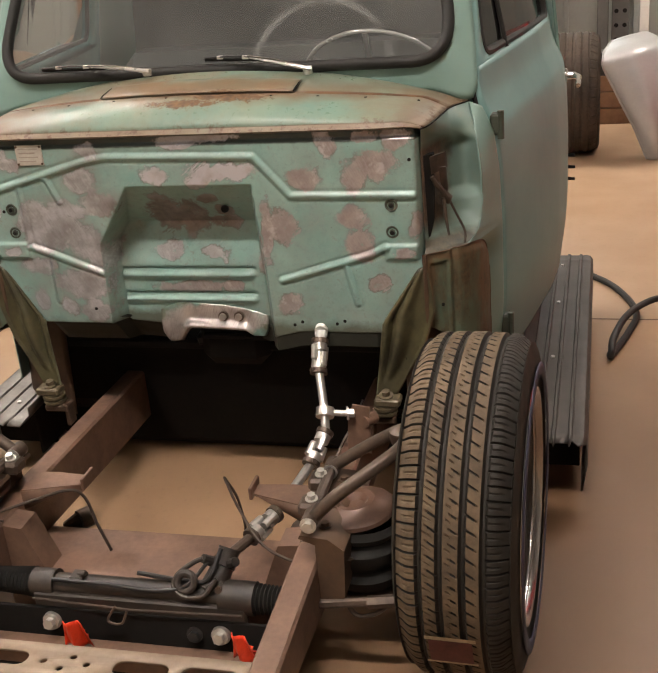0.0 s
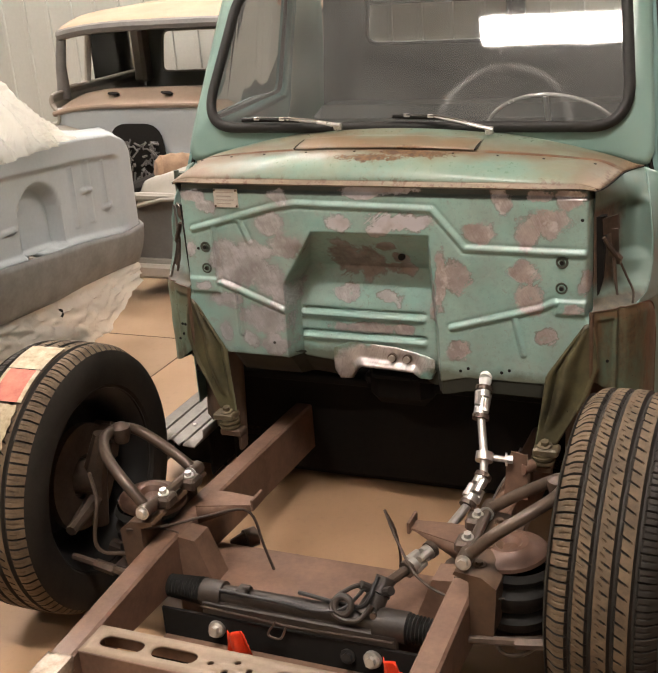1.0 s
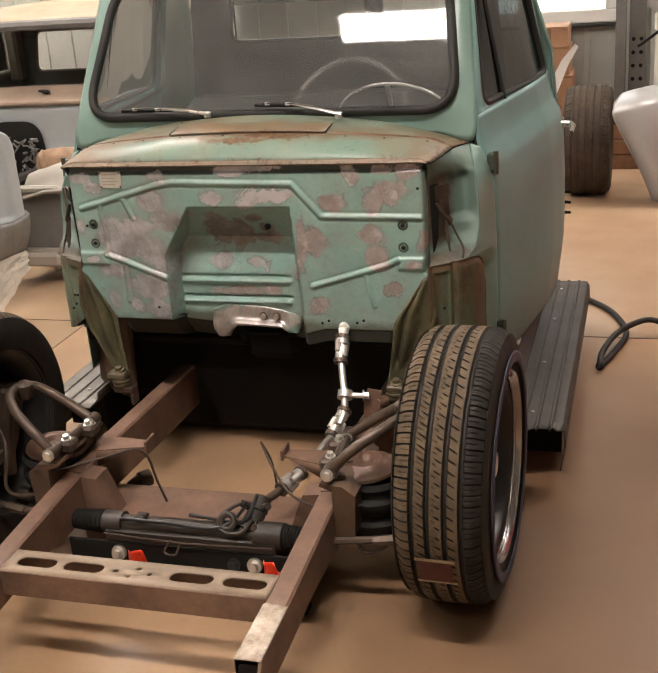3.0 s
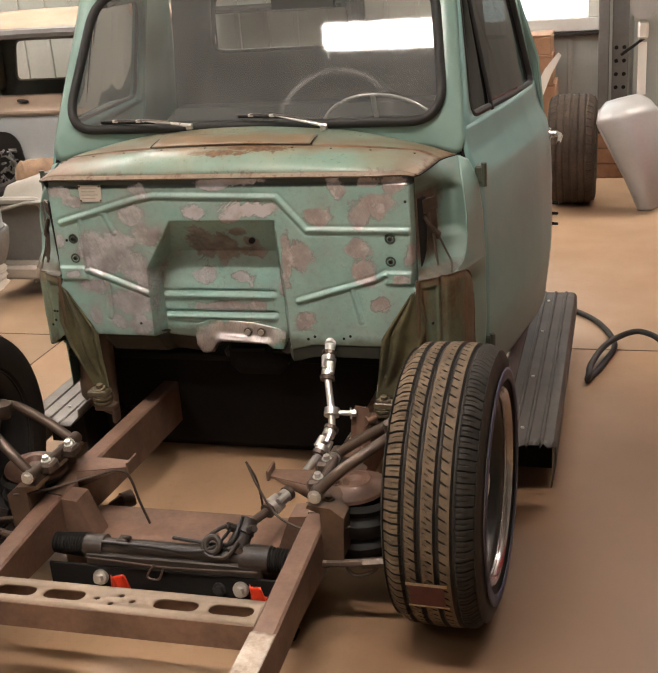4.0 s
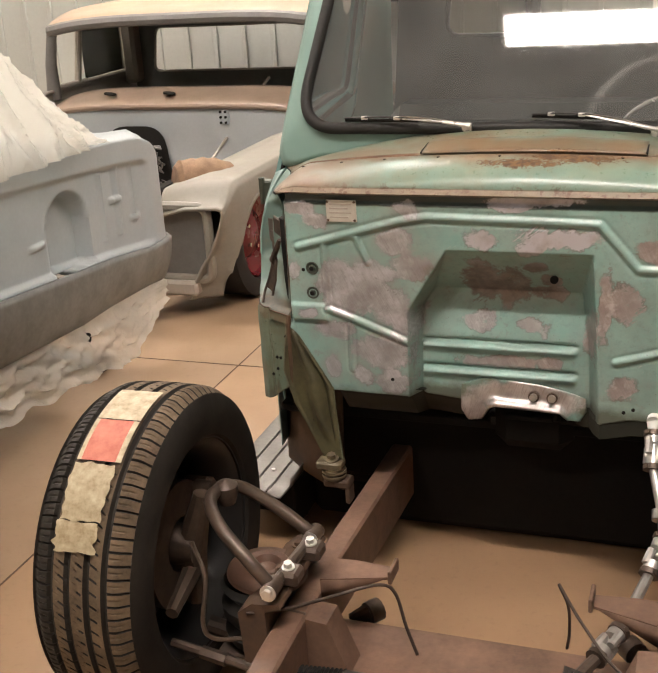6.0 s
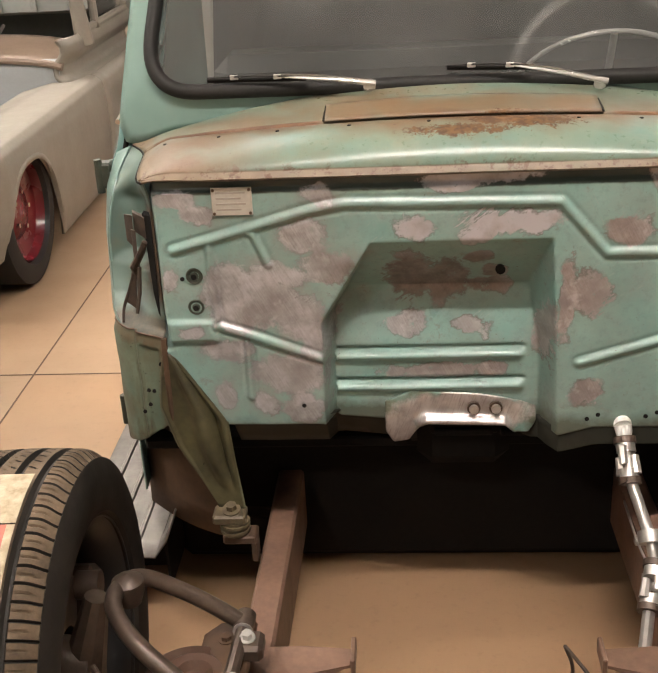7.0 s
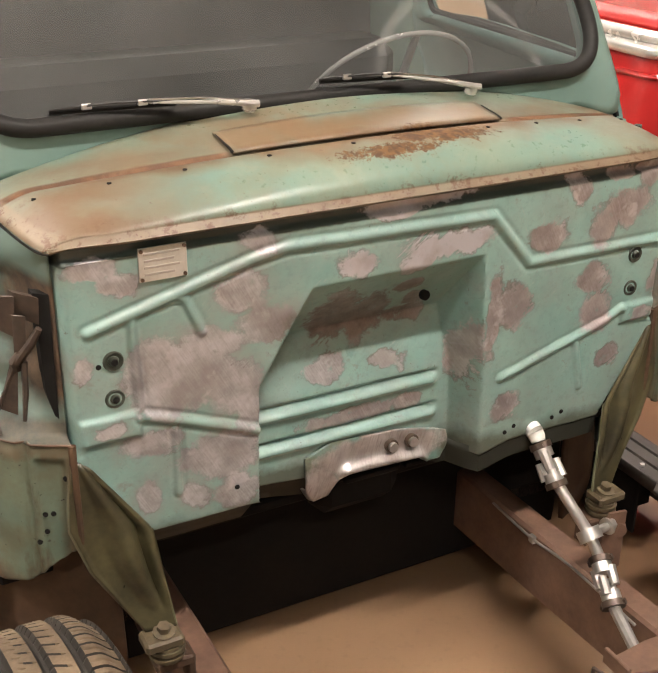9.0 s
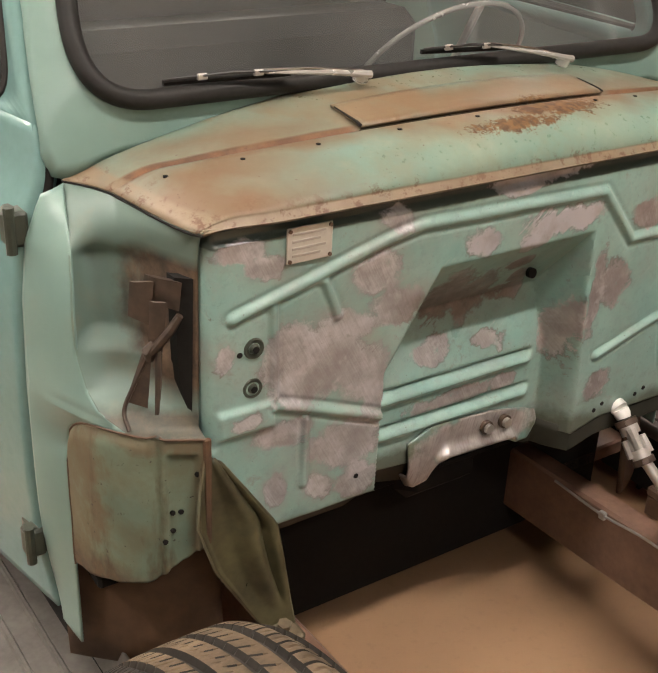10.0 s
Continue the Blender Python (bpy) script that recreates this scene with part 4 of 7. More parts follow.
# unseen black block, added to keep the space under the cab dark
part("shade_block", Shape().box((-0.66, 0.30, 0.012), (0.66, 1.25, 0.405), 0.03), M_SHADEBLACK, truck, "added black block that fills in the shade under the cab")


def cowl(u, v):
    """Lip, rolled front, shallow groove and the slope up to the windscreen; crowned across."""
    s = u * 2 - 1
    a = abs(s)
    half = spline(((0, 0.557), (0.12, 0.561), (0.54, 0.594), (0.73, 0.607), (1, 0.634)), v)
    x = s * half
    crease = 0.095 + 0.27 * x * x
    if v < 0.12:
        y, z = spline(((0, -0.010), (0.03, -0.016), (0.12, -0.006)), v), spline(((0, 1.026), (0.03, 1.031), (0.12, 1.041)), v)
    elif v < 0.54:
        t = (v - 0.12) / 0.42 * math.pi / 2
        y, z = -0.006 + (crease + 0.006) * (1 - math.cos(t)) ** 0.95, 1.041 + (0.059 - 0.14 * x * x) * math.sin(t) ** 1.1
    else:
        t = (v - 0.54) / 0.46
        y, z = crease + (0.268 - crease) * t, 1.100 - 0.14 * x * x * (1 + 0.75 * t) + 0.028 * t - 0.006 * math.exp(-((v - 0.552) / 0.012) ** 2)
    fall = max(0.0, (a - 0.89) / 0.11) ** 2
    y += 0.012 * smooth(a, 0.80, 1.0) * (1 - smooth(v, 0.0, 0.5))
    z += (1.027 + 0.002 * v - z) * fall
    return (x, y, z)


part("cowl_top", Shape().sheet(cowl, 120, 100), M_COWL, truck, "bleached and rusty cowl top with a large rust patch", 0.004, 60)
lid = Shape()
def vent(u, v):
    x = -0.245 + 0.49 * u
    b = cowl(0.5 + x / 1.215, 0.565 + 0.23 * v)
    return (x, b[1] - 0.006, b[2] + 0.0050)
lid.sheet(vent, 40, 10)
part("vent_lid", lid, M_COWL, truck, "closed cowl vent lid with a dark gap round it", 0.004, 40)
gap = Shape().tube([cowl(0.5 + x / 1.205, 0.552) for x in [(-0.248 + 0.496 * k / 30) for k in range(31)]], 0.0032, 8)
gap.tube([vent(0, k / 8) for k in range(8)], [0.0024 - 0.0002 * k for k in range(8)], 6).tube([vent(1, k / 8) for k in range(7)], [0.0024 - 0.0002 * k for k in range(7)], 6)
part("vent_gap_line", gap, M_SHADEBLACK, truck, "black line in the gap along the vent lid")
for x in (-0.545, -0.44, -0.33, -0.20, -0.06, 0.20, 0.31, 0.42, 0.54):
    p = Vector(cowl(0.5 + x / 1.19, 0.484))
    part("screw_hole", Shape().tube([p + Vector((0, 0, -0.002)), p + Vector((0, 0, 0.0012))], 0.0036, 8), M_SHADEBLACK, truck)

# windscreen opening, pillars and roof
WS = rounded(((-0.600, 1.125), (0.600, 1.125), (0.545, 1.52), (-0.545, 1.52)), 0.105, 16)


def screen_y(x, z):
    return 0.268 + (z - 1.125) * 0.60 + 0.004 * (x / 0.6) ** 2


def frame_y(z):
    """The front edge of the door and its window frame."""
    return spline(((1.03, 0.274), (1.08, 0.287), (1.52, 0.525), (1.6, 0.57)), z)


def door_x(y, z):
    """The outer face of the cab's side at y and z."""
    out = spline(((0.25, 0.706), (0.6, 0.772), (0.9, 0.822), (1.1, 0.840), (1.3, 0.838)), y)
    return out - 0.024 * smooth(0.62 - z, 0, 0.35) ** 2 - spline(((0.73, -0.003), (0.866, 0.002), (0.95, 0.013), (0.997, 0.032), (1.012, 0.040), (1.04, 0.048), (1.09, 0.057), (1.13, 0.064), (1.6, 0.165)), z)


def face_panel():
    s = Shape()
    n = len(WS)
    rings = []
    for k in range(7):
        t = k / 6
        ring = []
        for p in WS:
            x, z = p
            oy = frame_y(z) - 0.004
            ox = math.copysign(door_x(oy, z) - 0.002, x)
            if z < 1.1251:
                q = Vector(cowl(0.5 + 0.43 * x / 0.495, 1.0))
            elif z < 1.232:
                # round the lower corner: from the cowl to the foot of the pillar, then up along the door
                w = math.sqrt(max(0.0, z - 1.125) / 0.105)
                foot = Vector(cowl(1.0 if x > 0 else 0.0, 1.0))
                up = Vector((math.copysign(door_x(frame_y(1.23) - 0.009, 1.23) - 0.002, x), frame_y(1.23) - 0.009, 1.23))
                zq = 1.012 + 0.218 * min(1.0, max(0.0, w * 2 - 1))
                edge = Vector((math.copysign(door_x(frame_y(zq) - 0.006, zq) - 0.001, x), frame_y(zq) - 0.006, zq))
                q = Vector(cowl(0.5 + math.copysign(0.43 + 0.07 * min(1.0, w * 2), x), 1.0)) if w < 0.5 else foot.lerp(edge, min(1.0, (w - 0.5) * 8)).lerp(up, max(0.0, w * 10 - 9))
            elif z > 1.46 and abs(x) < 0.50:
                q = Vector((x * 1.06, screen_y(x, z) + 0.07, z + 0.065))
            else:
                q = Vector((ox, oy + (0.03 if z > 1.46 else 0.0), z + (0.05 if z > 1.46 else 0.0)))
            i = Vector((x, screen_y(x, z), z))
            b = i.lerp(q, t)
            b.y -= 0.012 * math.sin(math.pi * t) * smooth(z, 1.18, 1.32)
            ring.append(b)
        rings.append(ring)
    return s.add([p for r in rings for p in r], [(a * n + i, a * n + (i + 1) % n, (a + 1) * n + (i + 1) % n, (a + 1) * n + i) for a in range(6) for i in range(n)])


part("windscreen_surround", face_panel(), M_SIDE, truck, "faded teal windscreen surround and pillars", 0.012, 60)
loop = [Vector((x, screen_y(x, z) - 0.004, z)) for x, z in WS]
gasket = part("windscreen_gasket", Shape().tube(loop, 0.0145, 16, closed=True), M_RUBBER, truck, "black rubber windscreen gasket")


def pane_fn(u, v):
    z = 1.125 + 0.395 * v
    half = spline(((1.125, 0.50), (1.16, 0.585), (1.2, 0.593), (1.45, 0.553), (1.49, 0.53), (1.52, 0.44)), z)
    x = (u * 2 - 1) * half
    return (x, screen_y(x, z) + 0.002, z)


glass = part("windscreen", Shape().sheet(pane_fn, 24, 16), M_GLASS, truck, "dusty windscreen glass with a wiper trace")
glass.visible_shadow = False


def roof(u, v):
    s = u * 2 - 1
    half = spline(((0, 0.56), (0.15, 0.605), (0.6, 0.64), (1, 0.58)), v)
    y = spline(((0, 0.57), (0.1, 0.63), (0.85, 1.28), (1, 1.36)), v) + 0.03 * s * s * (1 - v)
    z = spline(((0, 1.585), (0.12, 1.63), (0.5, 1.665), (0.85, 1.63), (1, 1.52)), v)
    return (s * half, y, z - 0.09 * abs(s) ** 3.5)


part("roof", Shape().sheet(roof, 30, 20), M_SIDE, truck, "rounded teal cab roof", 0.012, 60)


def rear_wall():
    s = Shape()
    outer = rounded(((-0.68, 0.42), (0.68, 0.42), (0.58, 1.56), (-0.58, 1.56)), 0.12, 6)
    inner = rounded(((-0.46, 1.24), (0.46, 1.24), (0.43, 1.47), (-0.43, 1.47)), 0.06, 6)
    n = len(outer)
    y = lambda z: 1.26 - 0.04 * smooth(z, 1.2, 1.55)
    verts = [(x, y(z), z) for x, z in outer] + [(x, y(z) - 0.01, z) for x, z in inner]
    return s.add(verts, [(i, (i + 1) % n, n + (i + 1) % n, n + i) for i in range(n)])


part("rear_wall", rear_wall(), M_TRIM, truck, "grey cab rear wall with a small window opening", 0.02)
inner = rounded(((-0.46, 1.24), (0.46, 1.24), (0.43, 1.47), (-0.43, 1.47)), 0.06, 6)
part("rear_gasket", Shape().tube([(x, 1.245, z) for x, z in inner], 0.012, 8, closed=True), M_RUBBER, truck)
part("headliner", Shape().sheet(lambda u, v: tuple(Vector(roof(u, v)) + Vector((0, 0, -0.03))), 20, 12), M_TRIM, truck, "grey headliner")
part("rear_corner", Shape().sheet(lambda u, v: (0.66 + 0.172 * math.cos(u * 1.5) * spline(((0, 0.9), (0.4, 1), (0.7, 0.8), (1, 0.1)), v), 1.20 + 0.16 * math.sin(u * 1.5), 0.32 + 1.22 * v), 8, 20), M_SIDE, truck, "rounded teal rear cab corner", 0.01)
part("rear_corner", Shape().sheet(lambda u, v: (-0.66 - 0.172 * math.cos(u * 1.5) * spline(((0, 0.9), (0.4, 1), (0.7, 0.8), (1, 0.1)), v), 1.20 + 0.16 * math.sin(u * 1.5), 0.32 + 1.22 * v), 8, 20), M_SIDE, truck, "rounded teal rear cab corner", 0.01)

# wipers
for px, tip, mid in (((-0.165, 0.232, 1.128), (-0.475, 0.268, 1.150), (-0.33, 0.245, 1.152)), ((0.256, 0.222, 1.118), (-0.02, 0.262, 1.158), (0.10, 0.240, 1.158))):
    w = part("wiper", Shape().tube([px, Vector(px) + Vector((0, -0.004, 0.012))], 0.012, 12), M_WIPER, truck, "bright steel windscreen wiper")
    arm = Shape().tube([Vector(px) + Vector((0.012, -0.012, 0.010)), Vector(px).lerp(Vector(mid), 0.35) + Vector((0, -0.012, 0.010)), mid], [0.0060, 0.0038, 0.0022], 8)
    part("arm", arm, M_WIPER, w)
    d = Vector(mid) - Vector(tip)
    b0, b1 = Vector(tip), Vector(mid) + d * 0.32
    part("blade", Shape().tube([b0, b0.lerp(b1, 0.5) + Vector((0, -0.004, 0.004)), b1], [0.0016, 0.0026, 0.0016], 6), M_BLACK, w)
    part("spring_arm", Shape().tube([Vector(px) + Vector((0.0, -0.010, 0.016)), Vector(px).lerp(Vector(mid), 0.5) + Vector((0, -0.008, 0.014)), Vector(mid) + Vector((0, 0, 0.004))], 0.0018, 6), M_CHROME, w)
    for f in (0.28, 0.72):
        q = b0.lerp(b1, f)
        part("clip", Shape().box(tuple(q - Vector((0.008, 0.004, 0.004))), tuple(q + Vector((0.008, 0.002, 0.005))), 0.0015), M_STEEL, w)
    part("blade_rubber", Shape().tube([b0 + Vector((0, 0.006, -0.006)), b1 + Vector((0, 0.006, -0.006))], 0.0045, 6), M_SHADEBLACK, w)

# inside the cab
part("dashboard", Shape().sheet(lambda u, v: (-0.60 + 1.2 * u, spline(((0, 0.33), (0.4, 0.44), (0.6, 0.47), (1, 0.50)), v), spline(((0, 1.10), (0.4, 1.085), (0.6, 1.05), (1, 0.86)), v)), 20, 12), M_DASH, truck, "dark dashboard", 0.004)
sw = Shape()
cw, tilt = Vector((0.335, 0.655, 1.005)), pose(0.335, 0.655, 1.005, -52, 0, 0)
ring = [tilt @ Vector((0.205 * math.cos(t), 0.205 * math.sin(t), 0)) for t in (2 * math.pi * k / 48 for k in range(48))]
wheel_st = part("steering_wheel", sw.tube(ring, 0.0055, 10, closed=True), M_WIPER, truck, "old steering wheel with a bright worn rim")
part("spoke", Shape().tube([tilt @ Vector((-0.2, 0, 0)), tilt @ Vector((0, 0, -0.03)), tilt @ Vector((0.2, 0, 0))], 0.008, 8), M_STEEL, wheel_st)
part("spoke", Shape().tube([tilt @ Vector((0, -0.2, 0)), tilt @ Vector((0, 0, -0.03)), tilt @ Vector((0, 0.2, 0))], 0.008, 8), M_STEEL, wheel_st)
part("hub", Shape().tube([tilt @ Vector((0, 0, -0.35)), tilt @ Vector((0, 0, -0.04)), tilt @ Vector((0, 0, 0.0))], [0.02, 0.03, 0.04], 14), M_BLACK, wheel_st)
part("rear_mirror", Shape().box((0.05, 0.46, 1.435), (0.25, 0.475, 1.485), 0.012).tube([(0.14, 0.47, 1.48), (0.12, 0.50, 1.54)], 0.006, 8), M_TRIM, truck, "grey inside mirror")
part("seat_back", Shape().box((-0.60, 1.02, 0.60), (0.60, 1.20, 1.06), 0.05), M_DASH, truck, "dark bench seat back")


# ---- the teal pickup: sides and doors ----
def cab_side(sign):
    tag = "faded teal cowl side with a hollow where the fender was bolted"
    # hollow between the bulkhead's edge and the door pillar
    def kick(u, v):
        def plan(w):
            a, b = ((0.684, 0.200), (0.622, 0.026)) if w < 0.5 else ((0.622, 0.026), (0.553, 0.002))
            f = min(1.0, max(0.0, (w if w < 0.5 else w - 0.5) / 0.5))
            return Vector((a[0] + (b[0] - a[0]) * f, a[1] + (b[1] - a[1]) * f))
        p = sum((plan(min(1.0, max(0.0, u + k * 0.02))) for k in (-2, -1, 0, 1, 2)), Vector((0, 0))) / 5
        lobe = math.sin(math.pi * min(1.0, u / 0.5) ** 1.35) ** 0.8
        high = 0.735 - 0.085 * (1 - math.sqrt(max(0.0, 1 - max(0.0, (0.40 - u) / 0.40) ** 2))) - 0.016 * max(0.0, u - 0.5)
        low = spline(((0, 0.44), (0.5, 0.50), (1, 0.552)), u) + 0.004 * noise.noise(Vector((u * 9, 1, 0)))
        z = low + (high - low) * v
        out = 0.023 * lobe + 0.0016 * noise.noise(Vector((u * 6, 7, z * 18)))
        # rolled shoulder along the top, a shallow valley before the flat field
        out -= 0.006 * smooth(0.030 - (high - z), 0.0, 0.030) ** 2 * (1 - 0.6 * smooth(u, 0.5, 0.6))
        out -= 0.007 * math.exp(-((u - 0.53) / 0.035) ** 2)
        out -= 0.005 * smooth(u, 0.60, 0.64) * (1 - smooth(u, 0.88, 0.92)) * smooth(high - z, 0.022, 0.030)
        d = Vector((0.93, -0.36)).lerp(Vector((0.33, -0.94)), smooth(u, 0.35, 0.65))
        return (sign * (p.x + d.x * out), p.y + d.y * out, z)
    def nose_at(z):
        """Rim between the hollow and the pillar; below it the kick panel's shoulder."""
        if z < 0.735:
            w = min(1.0, max(0.0, 1 - (0.735 - z) / 0.085))
            p = kick(0.40 * (1 - math.sqrt(max(0.0, 1 - w * w))), 1.0 if z > 0.65 else max(0.0, (z - 0.44) / 0.21))
            return abs(p[0]), p[1]
        p = kick(0.40, 1.0)
        nx = spline(((0.735, abs(p[0])), (0.750, 0.665), (0.775, 0.671), (0.82, 0.675), (0.88, 0.674), (0.925, 0.668), (0.962, 0.661), (0.99, 0.654), (1.012, 0.645), (1.029, 0.636)), z)
        ny = spline(((0.735, p[1]), (0.750, 0.098), (0.775, 0.128), (0.82, 0.148), (0.88, 0.153), (0.925, 0.164), (0.962, 0.182), (0.99, 0.206), (1.012, 0.234), (1.029, 0.257)), z)
        return nx, ny
    def pillar(u, v):
        z = 0.28 + (0.734 + 0.014 * u) * v
        nx, ny = nose_at(z)
        gx = door_x(0.264, z) - 0.001
        return (sign * (gx + (nx - gx) * u ** 1.35), 0.264 + (ny - 0.264) * u, z)
    part("hinge_pillar", Shape().sheet(pillar, 16, 120), M_SIDE, truck, "pale teal hinge pillar beside the door gap", 0.004, 60)
    def hollow(u, v):
        w = max(0.0, (v - 0.04) / 0.96)
        z = 0.735 + 0.292 * w
        nx, ny = nose_at(z)
        deep = (0.040 * smooth(z, 0.74, 0.80) + 0.045 * smooth(z, 0.820, 0.846)) * (1 - smooth(z, 0.94, 1.0))
        ex, ey = 0.5535, 0.026
        x, y = nx + (ex - nx) * u, ny + (ey - ny) * u
        y += deep * (math.sin(math.pi / 2 * min(1.0, u / 0.50)) if u < 0.62 else 1 - smooth(u, 0.62, 1.0))
        q = Vector((sign * x, y, z))
        edge = Vector(cowl(0.5 + 0.5 * sign, 1 - u)) + Vector((0, 0.002, -0.002))
        q = q.lerp(edge, smooth(z, 0.955, 1.026))
        if v < 0.04:
            q = Vector(kick(0.40 + 0.60 * u, 1.0)).lerp(q, v / 0.04)
        return q
    part("cowl_side", Shape().sheet(hollow, 60, 70), M_HOLLOW, truck, tag, 0.003, 60)
    part("seam", Shape().tube([Vector(cowl(0.5 + 0.5 * sign, k / 20)) + Vector((sign * 0.0010, -0.001, -0.003)) for k in range(21)], 0.0018, 6), M_SHADEBLACK, truck)
    k = part("kick_panel", Shape().sheet(kick, 60, 60), M_KICK[sign], truck, "rust-stained teal kick panel with small holes", 0.003, 50)
    part("bead", Shape().tube([Vector(kick(0.0, i / 10)) + Vector((0, -0.001, 0)) for i in range(10)] + [Vector(kick(i / 30, 1.0)) + Vector((0, -0.001, 0)) for i in range(31)], 0.0018, 8), M_BROWN, k)
    for u, v in ((0.66, 0.44), (0.74, 0.42), (0.66, 0.30), (0.58, 0.26), (0.90, 0.70)) if sign < 0 else ((0.72, 0.36),):
        p = Vector(kick(u, v))
        part("rust_hole", Shape().tube([p + Vector((0, 0.001, 0)), p + Vector((-sign * 0.0, -0.0025, 0))], 0.004, 8), M_SHADEBLACK, k)
    part("seam_strip", Shape().tube([Vector(kick(0.985, i / 12)) + Vector((-sign * 0.002, -0.001, 0)) for i in range(13)], 0.006, 8), M_BROWN, truck, "rusted seam strip")
    low = Shape().sheet(lambda u, v: (sign * (0.686 - 0.21 * u), 0.245 - 0.15 * u - 0.02 * math.sin(math.pi * u) + 0.03 * v, 0.22 + 0.34 * v), 16, 6)
    part("sill_box", low, M_BROWN, truck, "brown rusted box behind the front wheel", 0.01)
    # rusted bracket in the hollow
    S = lambda *p: [(sign * x, y, z) for x, y, z in p]
    br = Shape()
    plate8 = [(0, 1, 2, 3), (7, 6, 5, 4), (0, 4, 5, 1), (1, 5, 6, 2), (2, 6, 7, 3), (3, 7, 4, 0)]
    # small folded head, twisted strap and two thin rods that run down to the kick panel
    br.add(S((0.570, 0.036, 0.950), (0.598, 0.064, 0.953), (0.600, 0.070, 0.915), (0.572, 0.042, 0.908), (0.576, 0.054, 0.950), (0.602, 0.080, 0.953), (0.604, 0.086, 0.915), (0.578, 0.058, 0.908)), plate8)
    br.add(S((0.590, 0.040, 0.925), (0.602, 0.056, 0.922), (0.604, 0.060, 0.862), (0.594, 0.048, 0.852), (0.593, 0.046, 0.925), (0.604, 0.062, 0.922), (0.606, 0.066, 0.862), (0.597, 0.054, 0.852)), plate8)
    br.tube(S((0.574, 0.036, 0.905), (0.584, 0.042, 0.885), (0.598, 0.052, 0.862), (0.606, 0.060, 0.846)), [0.005, 0.007, 0.007, 0.005], 8)
    br.tube(S((0.600, 0.058, 0.862), (0.606, 0.064, 0.848), (0.605, 0.066, 0.834)), [0.006, 0.010, 0.006], 10)
    br.tube(S((0.596, 0.056, 0.850), (0.600, 0.052, 0.800), (0.607, 0.044, 0.762)), [0.005, 0.0045, 0.003], 6)
    br.tube(curve(S((0.606, 0.064, 0.846), (0.624, 0.074, 0.800), (0.640, 0.076, 0.762), (0.641, 0.060, 0.737)), 5), 0.0032, 6)
    if sign < 0:
        br.add(S((0.603, 0.062, 0.850), (0.610, 0.066, 0.850), (0.634, 0.078, 0.772), (0.612, 0.062, 0.764), (0.603, 0.067, 0.850), (0.611, 0.071, 0.850), (0.634, 0.083, 0.772), (0.612, 0.067, 0.764)), plate8)
        br.add(S((0.598, 0.060, 0.948), (0.618, 0.080, 0.944), (0.620, 0.086, 0.892), (0.602, 0.066, 0.884), (0.600, 0.066, 0.948), (0.620, 0.086, 0.944), (0.622, 0.092, 0.892), (0.604, 0.072, 0.884)), plate8)
    part("fender_bracket", br, M_RUSTMID, truck, "rusted fender bracket in a dark slot")
    part("slot", Shape().add(S((0.557, 0.030, 0.955), (0.576, 0.046, 0.955), (0.572, 0.046, 0.80), (0.561, 0.032, 0.742), (0.560, 0.052, 0.955), (0.577, 0.066, 0.955), (0.573, 0.066, 0.80), (0.563, 0.052, 0.742)), plate8), M_SHADEBLACK, truck, "dark slot beside the bulkhead")
    # leg from the bulkhead's corner down to the mount
    def leg(u, v):
        out = Vector((spline(((0, 0.556), (0.15, 0.566), (0.33, 0.572), (0.55, 0.546), (1, 0.474)), v), 0.004 + 0.012 * math.sin(math.pi * v) - 0.032 * v, spline(((0, 0.702), (0.33, 0.590), (0.55, 0.506), (1, 0.382)), v)))
        inn = Vector((spline(((0, 0.540), (0.25, 0.448), (0.6, 0.438), (1, 0.426)), v), 0.004 - 0.036 * v, spline(((0, 0.694), (0.25, 0.557), (0.6, 0.470), (1, 0.380)), v)))
        p = out.lerp(inn, u)
        w = math.sin(math.pi * min(1.0, v * 1.15 + 0.02))
        p.y -= (0.020 * math.exp(-((u - 0.62) / 0.16) ** 2) + 0.008 * math.exp(-((u - 0.95) / 0.06) ** 2) + 0.006 * math.exp(-(u / 0.06) ** 2)) * w
        p.y += 0.012 * math.exp(-((u - 0.80) / 0.08) ** 2) * w
        return (sign * p.x, p.y, p.z)
    lg = part("support_leg", Shape().sheet(leg, 44, 30), M_FLAP, truck, "olive stained steel support leg", 0.004, 60)
    for u, v in ((0.14, 0.30), (0.36, 0.66)):
        p = Vector(leg(u, v))
        part("hole", Shape().tube([p + Vector((0, 0.002, 0)), p + Vector((0, -0.003, 0))], 0.006, 10), M_SHADEBLACK, lg)
    part("bead", Shape().tube([Vector(leg(0.0, k / 24)) for k in range(25)], 0.003, 6), M_KICK[sign], lg)
    part("bead", Shape().tube([Vector(leg(1.0, k / 24)) for k in range(6, 25)], 0.003, 6), M_DARKGREEN, lg)
    mt = Shape()
    for k, (r, h) in enumerate(((0.026, 0.006), (0.030, 0.006), (0.024, 0.006), (0.030, 0.006), (0.026, 0.006))):
        z = 0.332 + k * 0.006
        mt.tube([(sign * 0.446, -0.040, z), (sign * 0.446, -0.040, z + h)], r, 16)
    mt.box((min(sign * 0.422, sign * 0.486), -0.064, 0.360), (max(sign * 0.422, sign * 0.486), -0.018, 0.380), 0.006)
